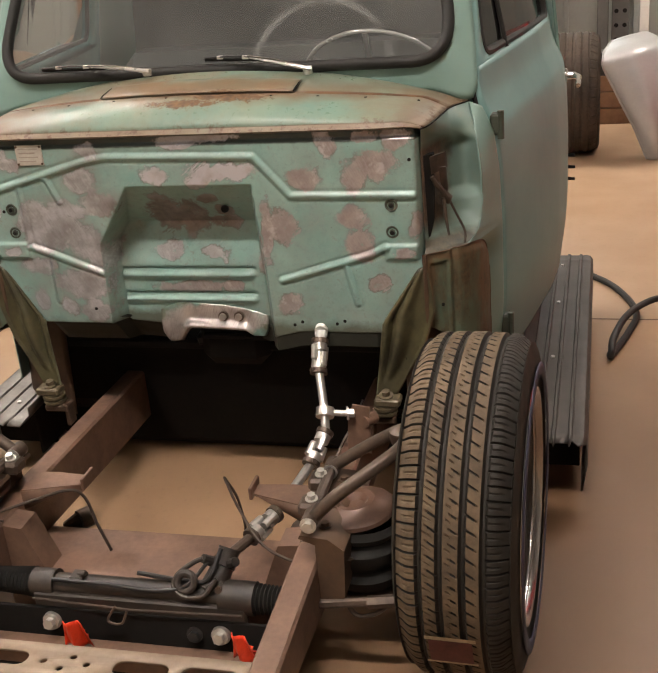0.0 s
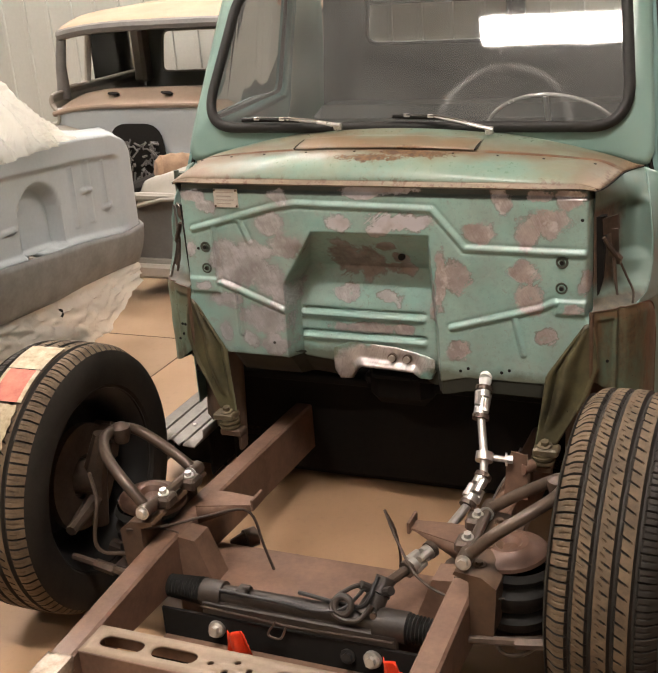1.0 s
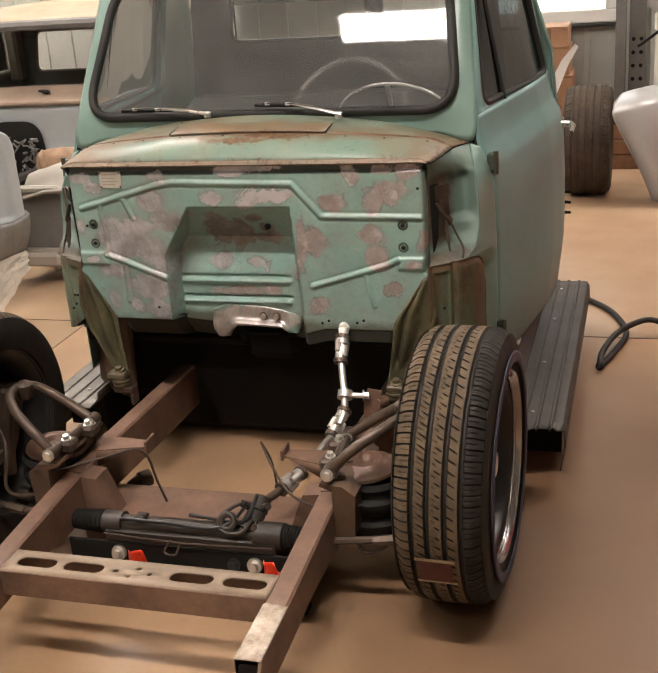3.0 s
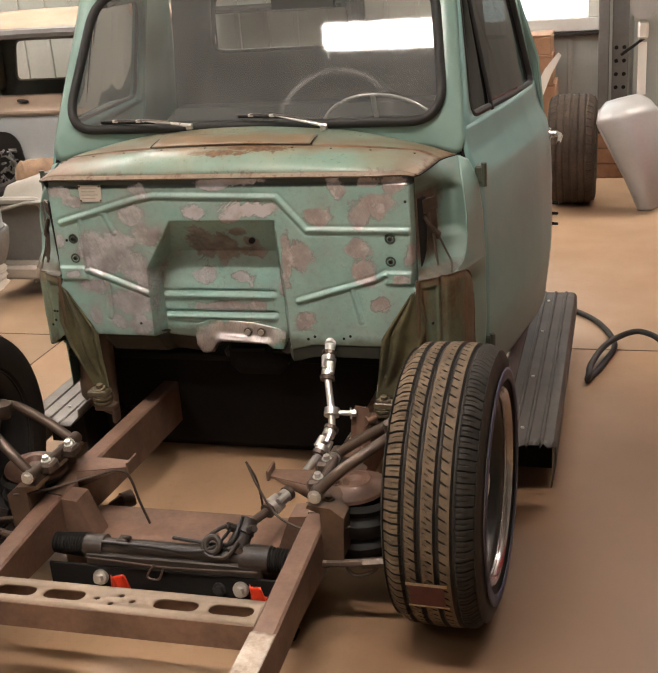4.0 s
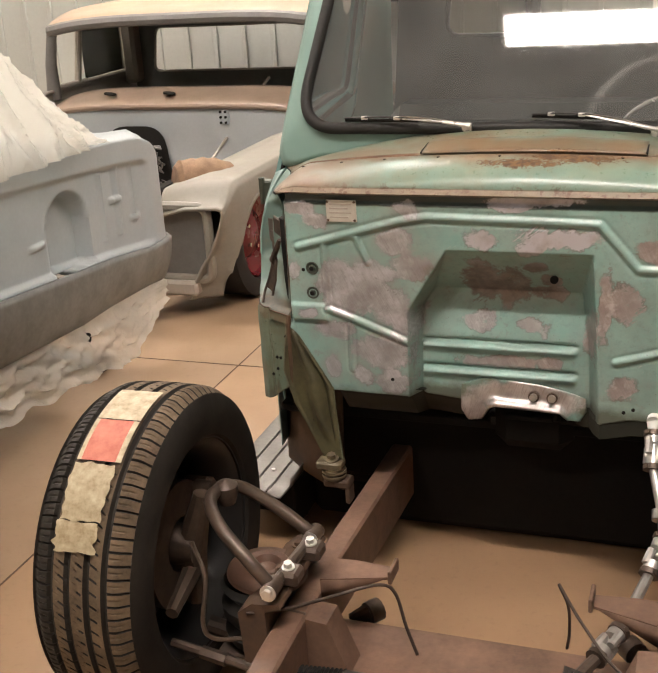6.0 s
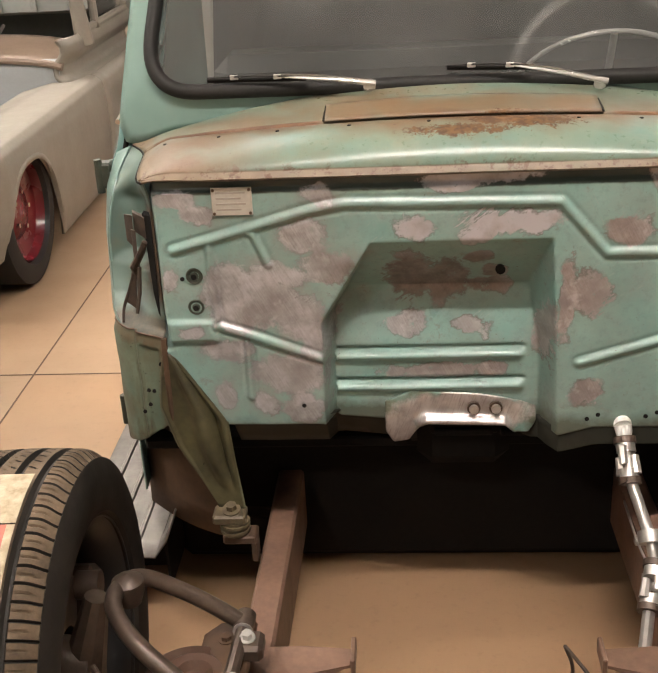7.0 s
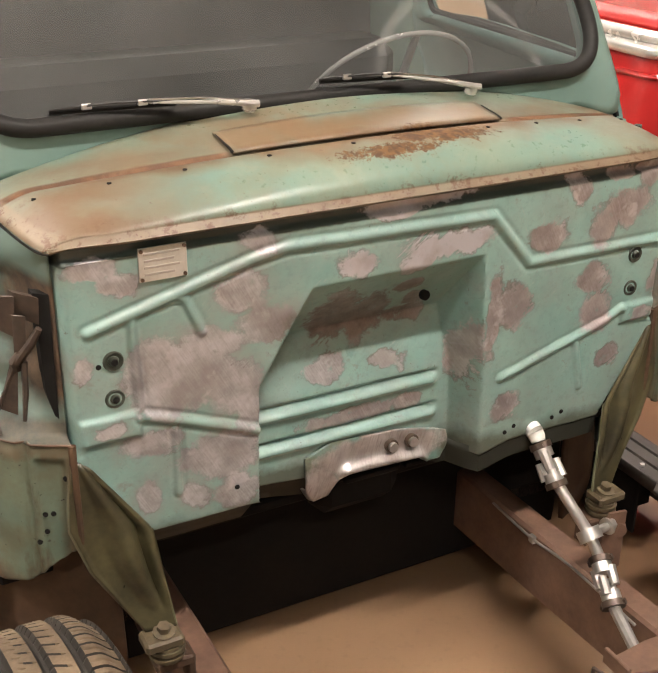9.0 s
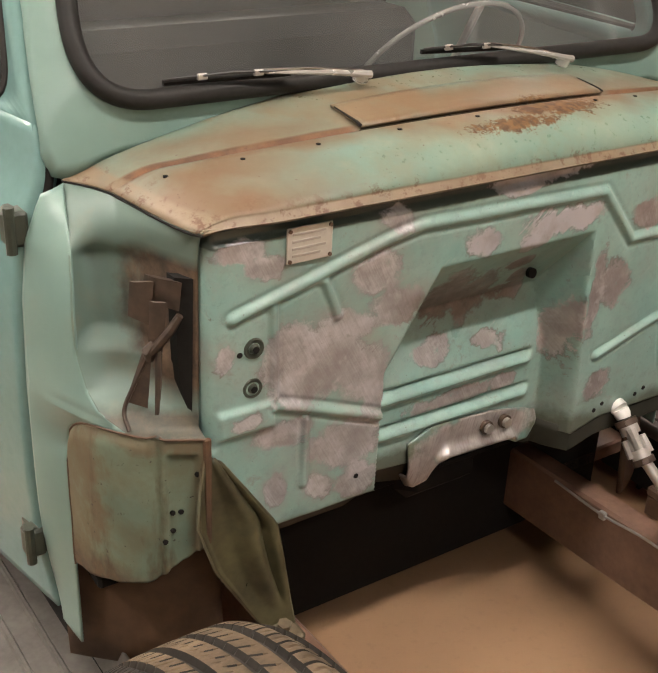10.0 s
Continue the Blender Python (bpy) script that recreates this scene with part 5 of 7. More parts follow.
    mt.tube([(sign * 0.450, -0.042, 0.378), (sign * 0.450, -0.044, 0.386)], 0.018, 14).tube([(sign * 0.450, -0.042, 0.384), (sign * 0.450, -0.044, 0.396)], 0.011, 6)
    part("mount_shelf", Shape().box((min(sign * 0.404, sign * 0.470), -0.060, 0.312), (max(sign * 0.404, sign * 0.470), -0.016, 0.332), 0.004).box((min(sign * 0.404, sign * 0.416), -0.056, 0.270), (max(sign * 0.404, sign * 0.416), -0.020, 0.314), 0.003), M_BROWN, truck, "brown steel shelf under the cab mount")
    part("cab_mount", mt, M_MOUNT, truck, "stacked cab mount pad with bolt")


def door(sign):
    d = part("door", Shape().sheet(lambda u, v: (sign * door_x(0.272 + 0.95 * u, 0.30 + 0.80 * v), max(0.272 + 0.95 * u, frame_y(0.30 + 0.80 * v)), 0.30 + 0.80 * v), 40, 60), M_DOOR if sign > 0 else M_GLOSSTEAL, truck, "faded teal door turning brown-grey low down" if sign > 0 else "glossy faded teal door with a dark edge gap", 0.03, 50)
    o = rounded(((0.290, 1.08), (1.215, 1.08), (1.17, 1.52), (0.525, 1.52)), 0.03, 6)
    i = rounded(((0.375, 1.115), (1.155, 1.095), (1.115, 1.465), (0.525, 1.475)), 0.055, 6)
    n = len(o)
    vs = [(sign * door_x(y, z), y, z) for y, z in o] + [(sign * (door_x(y, z) - 0.004), y, z) for y, z in i]
    part("window_frame", Shape().add(vs, [(k, (k + 1) % n, n + (k + 1) % n, n + k) for k in range(n)]), M_DOOR if sign > 0 else M_GLOSSTEAL, d, "", 0.03)
    part("window_seal", Shape().tube([(sign * (door_x(y, z) - 0.012), y, z) for y, z in i], 0.012, 8, closed=True), M_RUBBER, d)
    y0 = 0.60
    part("vent_bar", Shape().tube([(sign * (door_x(y0, 1.10) - 0.012), y0 - 0.02, 1.10), (sign * (door_x(y0, 1.47) - 0.012), y0 + 0.02, 1.47)], 0.006, 8), M_RUBBER, d)
    def lite(u, v):
        y, z = 0.38 + 0.77 * u, 1.11 + 0.36 * v
        return (sign * (door_x(y, z) - 0.016), max(y, 0.38 + 0.14 * v), z)
    g = part("window_glass", Shape().sheet(lite, 6, 6), M_GLASS3 if sign > 0 else M_GLASS2, d, "side window, its tint darkened for the dark cabin" if sign > 0 else "clear side window")
    g.visible_shadow = False
    hx = door_x(1.16, 0.90)
    h = part("handle", Shape().tube([(sign * (hx - 0.005), 1.19, 0.905), (sign * (hx + 0.03), 1.185, 0.905), (sign * (hx + 0.042), 1.15, 0.905), (sign * (hx + 0.042), 1.06, 0.897)], [0.014, 0.011, 0.010, 0.007], 10), M_CHROME, d, "chrome door handle")
    part("escutcheon", Shape().tube([(sign * hx, 1.19, 0.905), (sign * (hx + 0.006), 1.19, 0.905)], 0.022, 14), M_CHROME, h)
    for z in (0.965, 0.44):
        x = door_x(0.29, z)
        hg = Shape().box((min(sign * (x - 0.01), sign * (x + 0.022)), 0.268, z - 0.026), (max(sign * (x - 0.01), sign * (x + 0.022)), 0.302, z + 0.026), 0.005)
        hg.box((min(sign * (x - 0.01), sign * (x + 0.010)), 0.300, z - 0.020), (max(sign * (x - 0.01), sign * (x + 0.010)), 0.330, z + 0.020), 0.004)
        hg.tube([(sign * (x + 0.016), 0.272, z - 0.034), (sign * (x + 0.016), 0.272, z + 0.034)], 0.008, 10)
        part("hinge", hg, M_HINGE, d, "dark green external hinge")
    for z in (0.56, 0.60, 0.64):
        lx = door_x(1.22, z)
        part("latch_peg", Shape().tube([(sign * (lx - 0.02), 1.226, z), (sign * (lx + 0.022), 1.232, z - 0.004)], [0.007, 0.005], 8), M_SHADEBLACK, d, "dark latch peg at the door's rear edge")
    def jamb(u, v):
        z = 0.30 + 1.24 * v
        y = (frame_y(z) if z > 1.03 else 0.272) - 0.004 + 0.026 * u
        return (sign * (door_x(y, z) - 0.012), y, z)
    part("door_jamb", Shape().sheet(jamb, 3, 40), M_SHADEBLACK, truck, "dark door gap", 0.01)


def running_board(sign):
    x0, x1 = (0.735, 0.925) if sign > 0 else (0.620, 0.858)
    mat = M_DARKBOARD if sign > 0 else M_BOARD
    w = x1 - x0
    prof = [(x0, 0.240), (x0 + 0.012, 0.205), (x0 + 0.03, 0.186)]
    for k in (0.30, 0.52, 0.74):
        a = x0 + w * k
        prof += [(a, 0.186), (a + 0.003, 0.191), (a + 0.010, 0.191), (a + 0.013, 0.186)]
    prof += [(x1 - 0.022, 0.188), (x1 - 0.008, 0.184), (x1, 0.170), (x1 + 0.002, 0.12), (x1 - 0.010, 0.045)]
    c = len(prof) - 1
    def board(u, v):
        x, z = prof[round(v * c)]
        ragged = (0.018 * math.sin(37 * v) + 0.03 * v * v) * (1 - smooth(u, 0.0, 0.1))
        return (sign * x, 0.09 + ragged + 1.42 * u, z)
    b = part("running_board", Shape().sheet(board, 24, c), mat, truck, "dark dusty ribbed running board" if sign > 0 else "bare metal ribbed running board", 0.005, 25)
    part("inner_web", Shape().box((min(sign * (x0 + 0.02), sign * (x0 + 0.028)), 0.16, 0.05), (max(sign * (x0 + 0.02), sign * (x0 + 0.028)), 1.48, 0.19), 0.002), M_SHADEBLACK, b)
    part("cross_web", Shape().box((min(sign * (x0 + 0.03), sign * (x1 - 0.02)), 0.26, 0.03), (max(sign * (x0 + 0.03), sign * (x1 - 0.02)), 0.27, 0.178), 0.002), M_SHADEBLACK, b)
    for y in (0.22, 0.62, 1.05, 1.40):
        p = (sign * (x0 + w * 0.44), y, 0.186)
        part("rivet", Shape().tube([p, (p[0], y, 0.190)], 0.006, 10), M_STEEL, b)
    br = Shape().box((min(sign * 0.40, sign * 0.74), 0.30, 0.13), (max(sign * 0.40, sign * 0.74), 0.36, 0.17), 0.005)
    part("board_bracket", br, M_RAIL, b)


for sign in (-1, 1):
    cab_side(sign)
    door(sign)
    running_board(sign)


# ---- the teal pickup: frame, axle and steering ----
def rail(sign):
    x0, x1 = 0.345, 0.402
    def top(y):
        return spline(((-1.30, 0.245), (-1.0, 0.250), (-0.62, 0.275), (-0.40, 0.285), (0.0, 0.272), (0.3, 0.262), (1.4, 0.262)), y)
    def low(y):
        return top(y) - spline(((-1.3, 0.105), (-0.8, 0.105), (-0.5, 0.14), (0.0, 0.15), (1.4, 0.15)), y)
    s = Shape()
    n = 44
    rings = []
    for k in range(n + 1):
        y = -1.165 + 2.565 * k / n
        b = 0.006
        t, l = top(y), low(y)
        rings.append([(sign * x, y, z) for x, z in ((x0 + b, t), (x1 - b, t), (x1, t - b), (x1, l + b), (x1 - b, l), (x0 + b, l), (x0, l + b), (x0, t - b))])
    s.add([p for r in rings for p in r], [(i * 8 + j, i * 8 + (j + 1) % 8, (i + 1) * 8 + (j + 1) % 8, (i + 1) * 8 + j) for i in range(n) for j in range(8)] + [tuple((n * 8 + j) for j in range(8))])
    r = part("frame_rail", s, M_RAIL, truck, "brown primed box-section frame rail", 0, 30)
    # worn pale end of the rail: over the top and a little way down the inner web
    def patch(u, v):
        y = -1.168 + 0.190 * u + 0.012 * noise.noise(Vector((v * 5, sign, 2.0))) * smooth(u, 0.5, 1.0)
        a = v * 0.095
        x, z = (0.4035 - a, top(y) + 0.0012) if a < 0.059 else (0.3440, top(y) + 0.0012 - (a - 0.059))
        z -= 0.012 * (1 - smooth(u, 0.0, 0.35)) * smooth(v, 0.62, 1.0)
        return (sign * x, y, z)
    part("horn_patch", Shape().sheet(patch, 24, 24), M_WORN, r, "pale worn patch on the rail end", 0.001, 25)
    mouth = Shape().prism(rounded(((sign * 0.351, 0.150), (sign * 0.396, 0.150), (sign * 0.396, 0.236), (sign * 0.351, 0.236)), 0.014, 4), 0.003, pose(0, -1.168, 0))
    part("horn_mouth", mouth, M_SHADEBLACK, r, "dark open rail end")
    # foot plate in front of the open end, with a web on the outer side that slopes down to it
    x = lambda a, b: (min(sign * a, sign * b), max(sign * a, sign * b))
    lo, hi = x(0.338, 0.420)
    e = Shape().box((lo, -1.315, 0.138), (hi, -1.165, 0.146), 0.003)
    lo, hi = x(0.398, 0.405)
    e.add([(q, y, z) for q in (lo, hi) for y, z in ((-1.166, 0.245), (-1.166, 0.146), (-1.300, 0.146), (-1.285, 0.158), (-1.215, 0.185))],
          [(0, 1, 2, 3, 4), (9, 8, 7, 6, 5)] + [(k, (k + 1) % 5, (k + 1) % 5 + 5, k + 5) for k in range(5)])
    hb = part("horn_bracket", e, M_RAIL, r)
    for q in (0.358, 0.398):
        part("bolt_hole", Shape().tube([(sign * q, -1.285, 0.1455), (sign * q, -1.285, 0.1472)], 0.006, 10), M_SHADEBLACK, hb)
    part("weld_bead", Shape().tube([(sign * x, -0.52 + 0.15 * (x - x0), top(-0.52) + 0.001) for x in (x0 + 0.003, 0.37, x1 - 0.003)], 0.003, 6), M_GREY, r)
    return r


def stadium(x0, x1, y0, y1, n=8):
    r = (y1 - y0) / 2
    c = (y0 + y1) / 2
    pts = [(x1 - r + r * math.cos(a), c + r * math.sin(a)) for a in (-math.pi / 2 + math.pi * k / n for k in range(n + 1))]
    return pts + [(x0 + r - r * math.cos(a), c - r * math.sin(a)) for a in (-math.pi / 2 + math.pi * k / n for k in range(n + 1))]


def front_crossmember():
    """A channel with four slots through its top."""
    z, y0, y1 = 0.252, -0.955, -0.865
    bm = bmesh.new()
    loops = [[(-0.345, y0), (0.345, y0), (0.345, y1), (-0.345, y1)]]
    holes = [stadium(a, b, -0.930, -0.890) for a, b in ((-0.318, -0.212), (-0.192, -0.085), (0.088, 0.198), (0.222, 0.330))]
    holes += [stadium(x - 0.0075, x + 0.0075, y - 0.0075, y + 0.0075) for x, y in ((-0.052, -0.912), (-0.012, -0.928), (0.002, -0.895), (0.036, -0.912))]
    edges = []
    for loop in loops + holes:
        vs = [bm.verts.new((x, y, z)) for x, y in loop]
        edges += [bm.edges.new((vs[i], vs[(i + 1) % len(vs)])) for i in range(len(vs))]
    bmesh.ops.triangle_fill(bm, use_beauty=True, edges=edges)
    s = Shape()
    bm.verts.index_update()
    s.add([v.co[:] for v in bm.verts], [[v.index for v in f.verts] for f in bm.faces])
    bm.free()
    top = part("crossmember", s, M_RAILTAN, truck, "tan front crossmember with four long slots", 0.006, 30)
    part("front_flange", Shape().box((-0.344, y0 - 0.003, 0.182), (0.344, y0 + 0.003, 0.250), 0.002), M_RAIL, top)
    part("back_flange", Shape().box((-0.344, y1 - 0.003, 0.20), (0.344, y1 + 0.003, 0.250), 0.002), M_RAIL, top)


def tyre_shape(R, W, grooves, blocks, skew):
    """A tyre round the x axis with grooves and cut blocks."""
    prof = [(-0.40, 0.66), (-0.485, 0.70), (-0.51, 0.78), (-0.505, 0.87), (-0.48, 0.925), (-0.462, 0.95)]
    ws = [-0.45 + 0.9 * k / 44 for k in range(45)]
    n = blocks * 10
    s = Shape()
    rows = []
    for k in range(n):
        t = 2 * math.pi * k / n
        row = [(w * W, r * R) for w, r in prof]
        for w in ws:
            r = 0.985 - 0.05 * smooth(abs(w), 0.30, 0.46) ** 2 + 0.015 * (1 - (w / 0.45) ** 2)
            g = min(abs(w - c) for c in grooves)
            if g < 0.026:
                r -= 0.022
            else:
                ph = (k / 10 + (0.35 if abs(w) < 0.26 else 0.0) + (0.3 if abs(w) < 0.09 else 0.0) + (0.5 if w < 0 else 0.0)) % 1.0
                if ph < 0.09 and (abs(w) > 0.285 or 0.10 < abs(w) < 0.20 or -0.03 < w < 0.05):
                    r -= 0.013 if abs(w) < 0.285 else 0.017
                elif 0.49 < ph < 0.58 and (0.30 < abs(w) < 0.40 or -0.24 < w < -0.16):
                    r -= 0.008
            row.append((w * W, r * R))
        row += [(-w * W, r * R) for w, r in reversed(prof)]
        lean = lambda a: t + skew * 2 * math.pi / blocks * max(-0.26, min(0.26, a / W)) * 5
        rows.append([(a, r * math.cos(lean(a)), r * math.sin(lean(a))) for a, r in row])
    c = len(rows[0])
    return s.add([p for row in rows for p in row], [(k * c + i, k * c + i + 1, (k + 1) % n * c + i + 1, (k + 1) % n * c + i) for k in range(n) for i in range(c - 1)])


def worn(c, R, W):
    """Whether a face lies on the running surface, where dust clings."""
    w = c.x / W
    return abs(w) < 0.455 and math.hypot(c.y, c.z) > R * (0.983 - 0.05 * smooth(abs(w), 0.30, 0.46) ** 2 + 0.015 * (1 - (w / 0.45) ** 2) - 0.004)


TYRE_R, TYRE_W = 0.35, 0.225
TYRE = tyre_shape(TYRE_R, TYRE_W, (-0.26, -0.09, 0.09, 0.26), 84, 1.0)


def arc_patch(r, w0, w1, a0, a1, n=16):
    """A sticker bent round a tyre; angles from straight up towards the front."""
    return Shape().sheet(lambda u, v: (w0 + (w1 - w0) * v, -r * math.sin(radians(a0 + (a1 - a0) * u)), r * math.cos(radians(a0 + (a1 - a0) * u))), n, 4)


def torn_patch(r, w0, w1, a0, a1, seed):
    """A paper label bent round a tyre with ragged sides and small creases."""
    def at(u, v):
        rag = 0.010 * noise.noise(Vector((u * 5, seed, v * 0.3)))
        a = radians(a0 + (a1 - a0) * (u + 0.10 * noise.noise(Vector((v * 4, seed, 3.0))) * (u - 0.5)))
        rr = r + 0.0015 * noise.noise(Vector((u * 7, v * 5, seed)))
        return (w0 + (w1 - w0) * v + rag, -rr * math.sin(a), rr * math.cos(a))
    return Shape().sheet(at, 20, 10)


def front_wheel(sign):
    c = pose(sign * 0.712, -0.439, 0.35, 0, 0, -1.8 * sign)
    w = new("wheel")
    w.parent, w.matrix_basis = truck, c
    w["label"] = "front wheel with a dusty road tyre"
    part("tyre", TYRE, M_TYRE, w, "dusty ribbed road tyre", 0, 40, second=M_TYREDARK, pick=lambda c: not worn(c, TYRE_R, TYRE_W) or sign * c.x > 0.27 * TYRE_W)
    o = sign  # outward along x
    rim = Shape().lathe([(o * 0.089, 0.221), (o * 0.080, 0.210), (o * 0.060, 0.206), (o * 0.020, 0.200), (o * -0.05, 0.205), (o * -0.085, 0.225), (o * -0.098, 0.243), (o * -0.103, 0.238)], pose(0, 0, 0), 72)
    part("rim", rim, M_BLACK, w, "dark steel rim barrel", 0.004, 40)
    lip = Shape().lathe([(o * 0.100, 0.238), (o * 0.108, 0.246), (o * 0.113, 0.241), (o * 0.107, 0.233), (o * 0.099, 0.230), (o * 0.097, 0.224), (o * 0.088, 0.221)], pose(0, 0, 0), 72)
    part("rim_lip", lip, M_LIP, w, "dull chrome stepped rim lip", 0.004, 40)
    disc = Shape().lathe([(o * 0.055, 0.0), (o * 0.055, 0.06), (o * 0.035, 0.075), (o * 0.03, 0.13), (o * 0.05, 0.16), (o * 0.045, 0.198)], pose(0, 0, 0), 48)
    part("wheel_disc", disc, M_BLACK, w, "", 0.006)
    part("hub_cap", Shape().lathe([(o * 0.085, 0.0), (o * 0.083, 0.03), (o * 0.07, 0.045), (o * 0.052, 0.05)], pose(0, 0, 0), 32), M_STEEL, w, "chrome hub cap")
    for k in range(5):
        t = 2 * math.pi * k / 5
        part("lug_nut", Shape().tube([(o * 0.03, 0.09 * math.cos(t), 0.09 * math.sin(t)), (o * 0.06, 0.09 * math.cos(t), 0.09 * math.sin(t))], 0.011, 6), M_STEEL, w)
    part("brake_disc", Shape().lathe([(-o * 0.03, 0.06), (-o * 0.03, 0.14), (-o * 0.05, 0.14), (-o * 0.05, 0.06)], pose(0, 0, 0), 48, True), M_GREY, w, "rusty brake disc")
    cal = Shape().box((-0.035, -0.05, -0.03), (0.035, 0.05, 0.03), 0.012, pose(-o * 0.045, 0.115, 0.05, 60, 0, 0)).tube([(-o * 0.05, 0.10, 0.08), (-o * 0.09, 0.10, 0.08)], 0.025, 12)
    part("brake_caliper", cal, M_GREY, w, "rusty brake caliper")
    kn = Shape().tube([(-o * 0.02, 0, 0), (-o * 0.09, 0, 0)], [0.05, 0.04], 16).tube([(-o * 0.08, -0.01, -0.13), (-o * 0.075, 0, 0), (-o * 0.11, 0.01, 0.125)], [0.022, 0.035, 0.02], 10)
    kn.tube([(-o * 0.08, -0.02, -0.05), (-o * 0.09, -0.15, -0.07)], [0.022, 0.014], 8)
    part("steering_knuckle", kn, M_GREY, w, "rusty steering knuckle")
    part("sidewall_band", Shape().lathe([(o * 0.1205, 0.262), (o * 0.1222, 0.270), (o * 0.1222, 0.284), (o * 0.1205, 0.292)], pose(0, 0, 0), 72), M_BLUEBAND, w, "blue protective band on the sidewall", 0.002)
    if sign < 0:
        part("tread_label", arc_patch(0.356, -0.045, 0.05, -1, 16.5), M_CREAM, w, "cream paper tread label")
        part("tread_label", arc_patch(0.3562, -0.045, 0.05, 17, 33.5), M_RED, w, "red printed tread label")
        part("label_margin", arc_patch(0.3564, 0.038, 0.05, 17, 33.5), M_CREAM, w)
        part("label_margin", arc_patch(0.3564, -0.045, -0.036, 17, 33.5), M_CREAM, w)
        part("tread_label", torn_patch(0.356, -0.046, 0.040, 34.5, 53, 3), M_CREAM, w, "torn cream tread label")
        part("tread_label", torn_patch(0.356, -0.050, 0.036, 53.3, 62.5, 8), M_CREAM, w, "torn cream tread label")
    else:
        part("tread_label", arc_patch(0.354, -0.045, 0.035, 103, 114), M_REDDARK, w, "dirty red tread label")
        part("tread_label", arc_patch(0.3535, -0.052, 0.042, 101.5, 103), M_CREAM, w)
        part("tread_label", arc_patch(0.3535, -0.052, 0.042, 114, 115.2), M_CREAM, w)


def suspension(sign):
    f, r, ball = Vector((sign * 0.392, -0.572, 0.370)), Vector((sign * 0.385, -0.352, 0.362)), Vector((sign * 0.556, -0.405, 0.478))
    path = curve([f, (sign * 0.448, -0.562, 0.424), (sign * 0.515, -0.528, 0.466), (sign * 0.562, -0.470, 0.484), (sign * 0.568, -0.410, 0.482), (sign * 0.540, -0.362, 0.464), (sign * 0.460, -0.348, 0.412), r], 7)
    a = part("upper_arm", Shape().tube(path, 0.0140, 12), M_GREY, truck, "bent tube upper control arm")
    for p in (f, r):
        part("bush", Shape().tube([p + Vector((0, -0.020, 0)), p + Vector((0, 0.020, 0))], 0.0175, 16), M_GREY, a)
        bs = Shape()
        bolt(bs, p + Vector((0, -0.020, 0)), (0, -1, 0.1), 0.0115, 0.013)
        part("bush_bolt", bs, M_STEEL, a, "bright bush bolt")
    part("cross_shaft", Shape().tube([f, r], 0.012, 10).box((min(f.x, f.x + 0.03 * -sign) - 0.008, f.y + 0.035, f.z - 0.022), (max(f.x, f.x + 0.03 * -sign) + 0.008, f.y + 0.085, f.z + 0.010), 0.008).box((min(r.x, r.x + 0.03 * -sign) - 0.008, r.y - 0.075, r.z - 0.022), (max(r.x, r.x + 0.03 * -sign) + 0.008, r.y - 0.025, r.z + 0.010), 0.008), M_GREY, a)
    for p in (f + Vector((-sign * 0.012, 0.060, 0.010)), r + Vector((-sign * 0.012, -0.050, 0.010))):
        bs = Shape()
        bolt(bs, p, (0, -0.15, 1), 0.009, 0.014)
        part("shaft_bolt", bs, M_STEEL, a, "bright shaft bolt")
    part("ball_joint", Shape().lathe([(-0.03, 0.0), (-0.03, 0.018), (-0.005, 0.026), (0.012, 0.026), (0.02, 0.016), (0.026, 0.0)], pose(*ball, 0, -90, 0), 18), M_GREY, a)
    tower = Shape()
    tower.prism([(sign * 0.4025, 0.17), (sign * 0.455, 0.20), (sign * 0.462, 0.315), (sign * 0.430, 0.340), (sign * 0.372, 0.346), (sign * 0.368, 0.338), (sign * 0.4025, 0.325)], 0.27, pose(0, -0.595, 0))
    for y in (-0.55, -0.47, -0.37):
        bolt(tower, (sign * 0.415, y, 0.342), (0, 0, 1), 0.009, 0.010)
    t = part("spring_tower", tower, M_BROWN, truck, "dark rusty suspension tower outside the rail")
    cup = Shape().lathe([(-0.004, 0.0), (-0.004, 0.020), (0.008, 0.030), (0.010, 0.044), (-0.002, 0.058), (-0.004, 0.076), (-0.010, 0.084), (-0.018, 0.086), (-0.018, 0.080)], pose(sign * 0.455, -0.450, 0.336, 0, -90 - sign * 5, 0), 40)
    part("spring_plate", cup, M_PLATERED, t, "rusty round spring plate", 0.003)
    bag = Shape().lathe([(-0.15, 0.055), (-0.145, 0.08), (-0.12, 0.088), (-0.10, 0.074), (-0.08, 0.088), (-0.055, 0.09), (-0.035, 0.074), (-0.015, 0.088), (0.0, 0.08)], pose(sign * 0.470, -0.450, 0.312, 0, -90, 0), 36)
    part("air_bag", bag, M_RUBBER, truck, "black rubber air spring")
    la = Shape().tube(curve([(sign * 0.27, -0.40, 0.105), (sign * 0.45, -0.42, 0.11), (sign * 0.615, -0.439, 0.155)], 6), 0.02, 10).tube([(sign * 0.27, -0.30, 0.10), (sign * 0.60, -0.43, 0.145)], 0.016, 8)
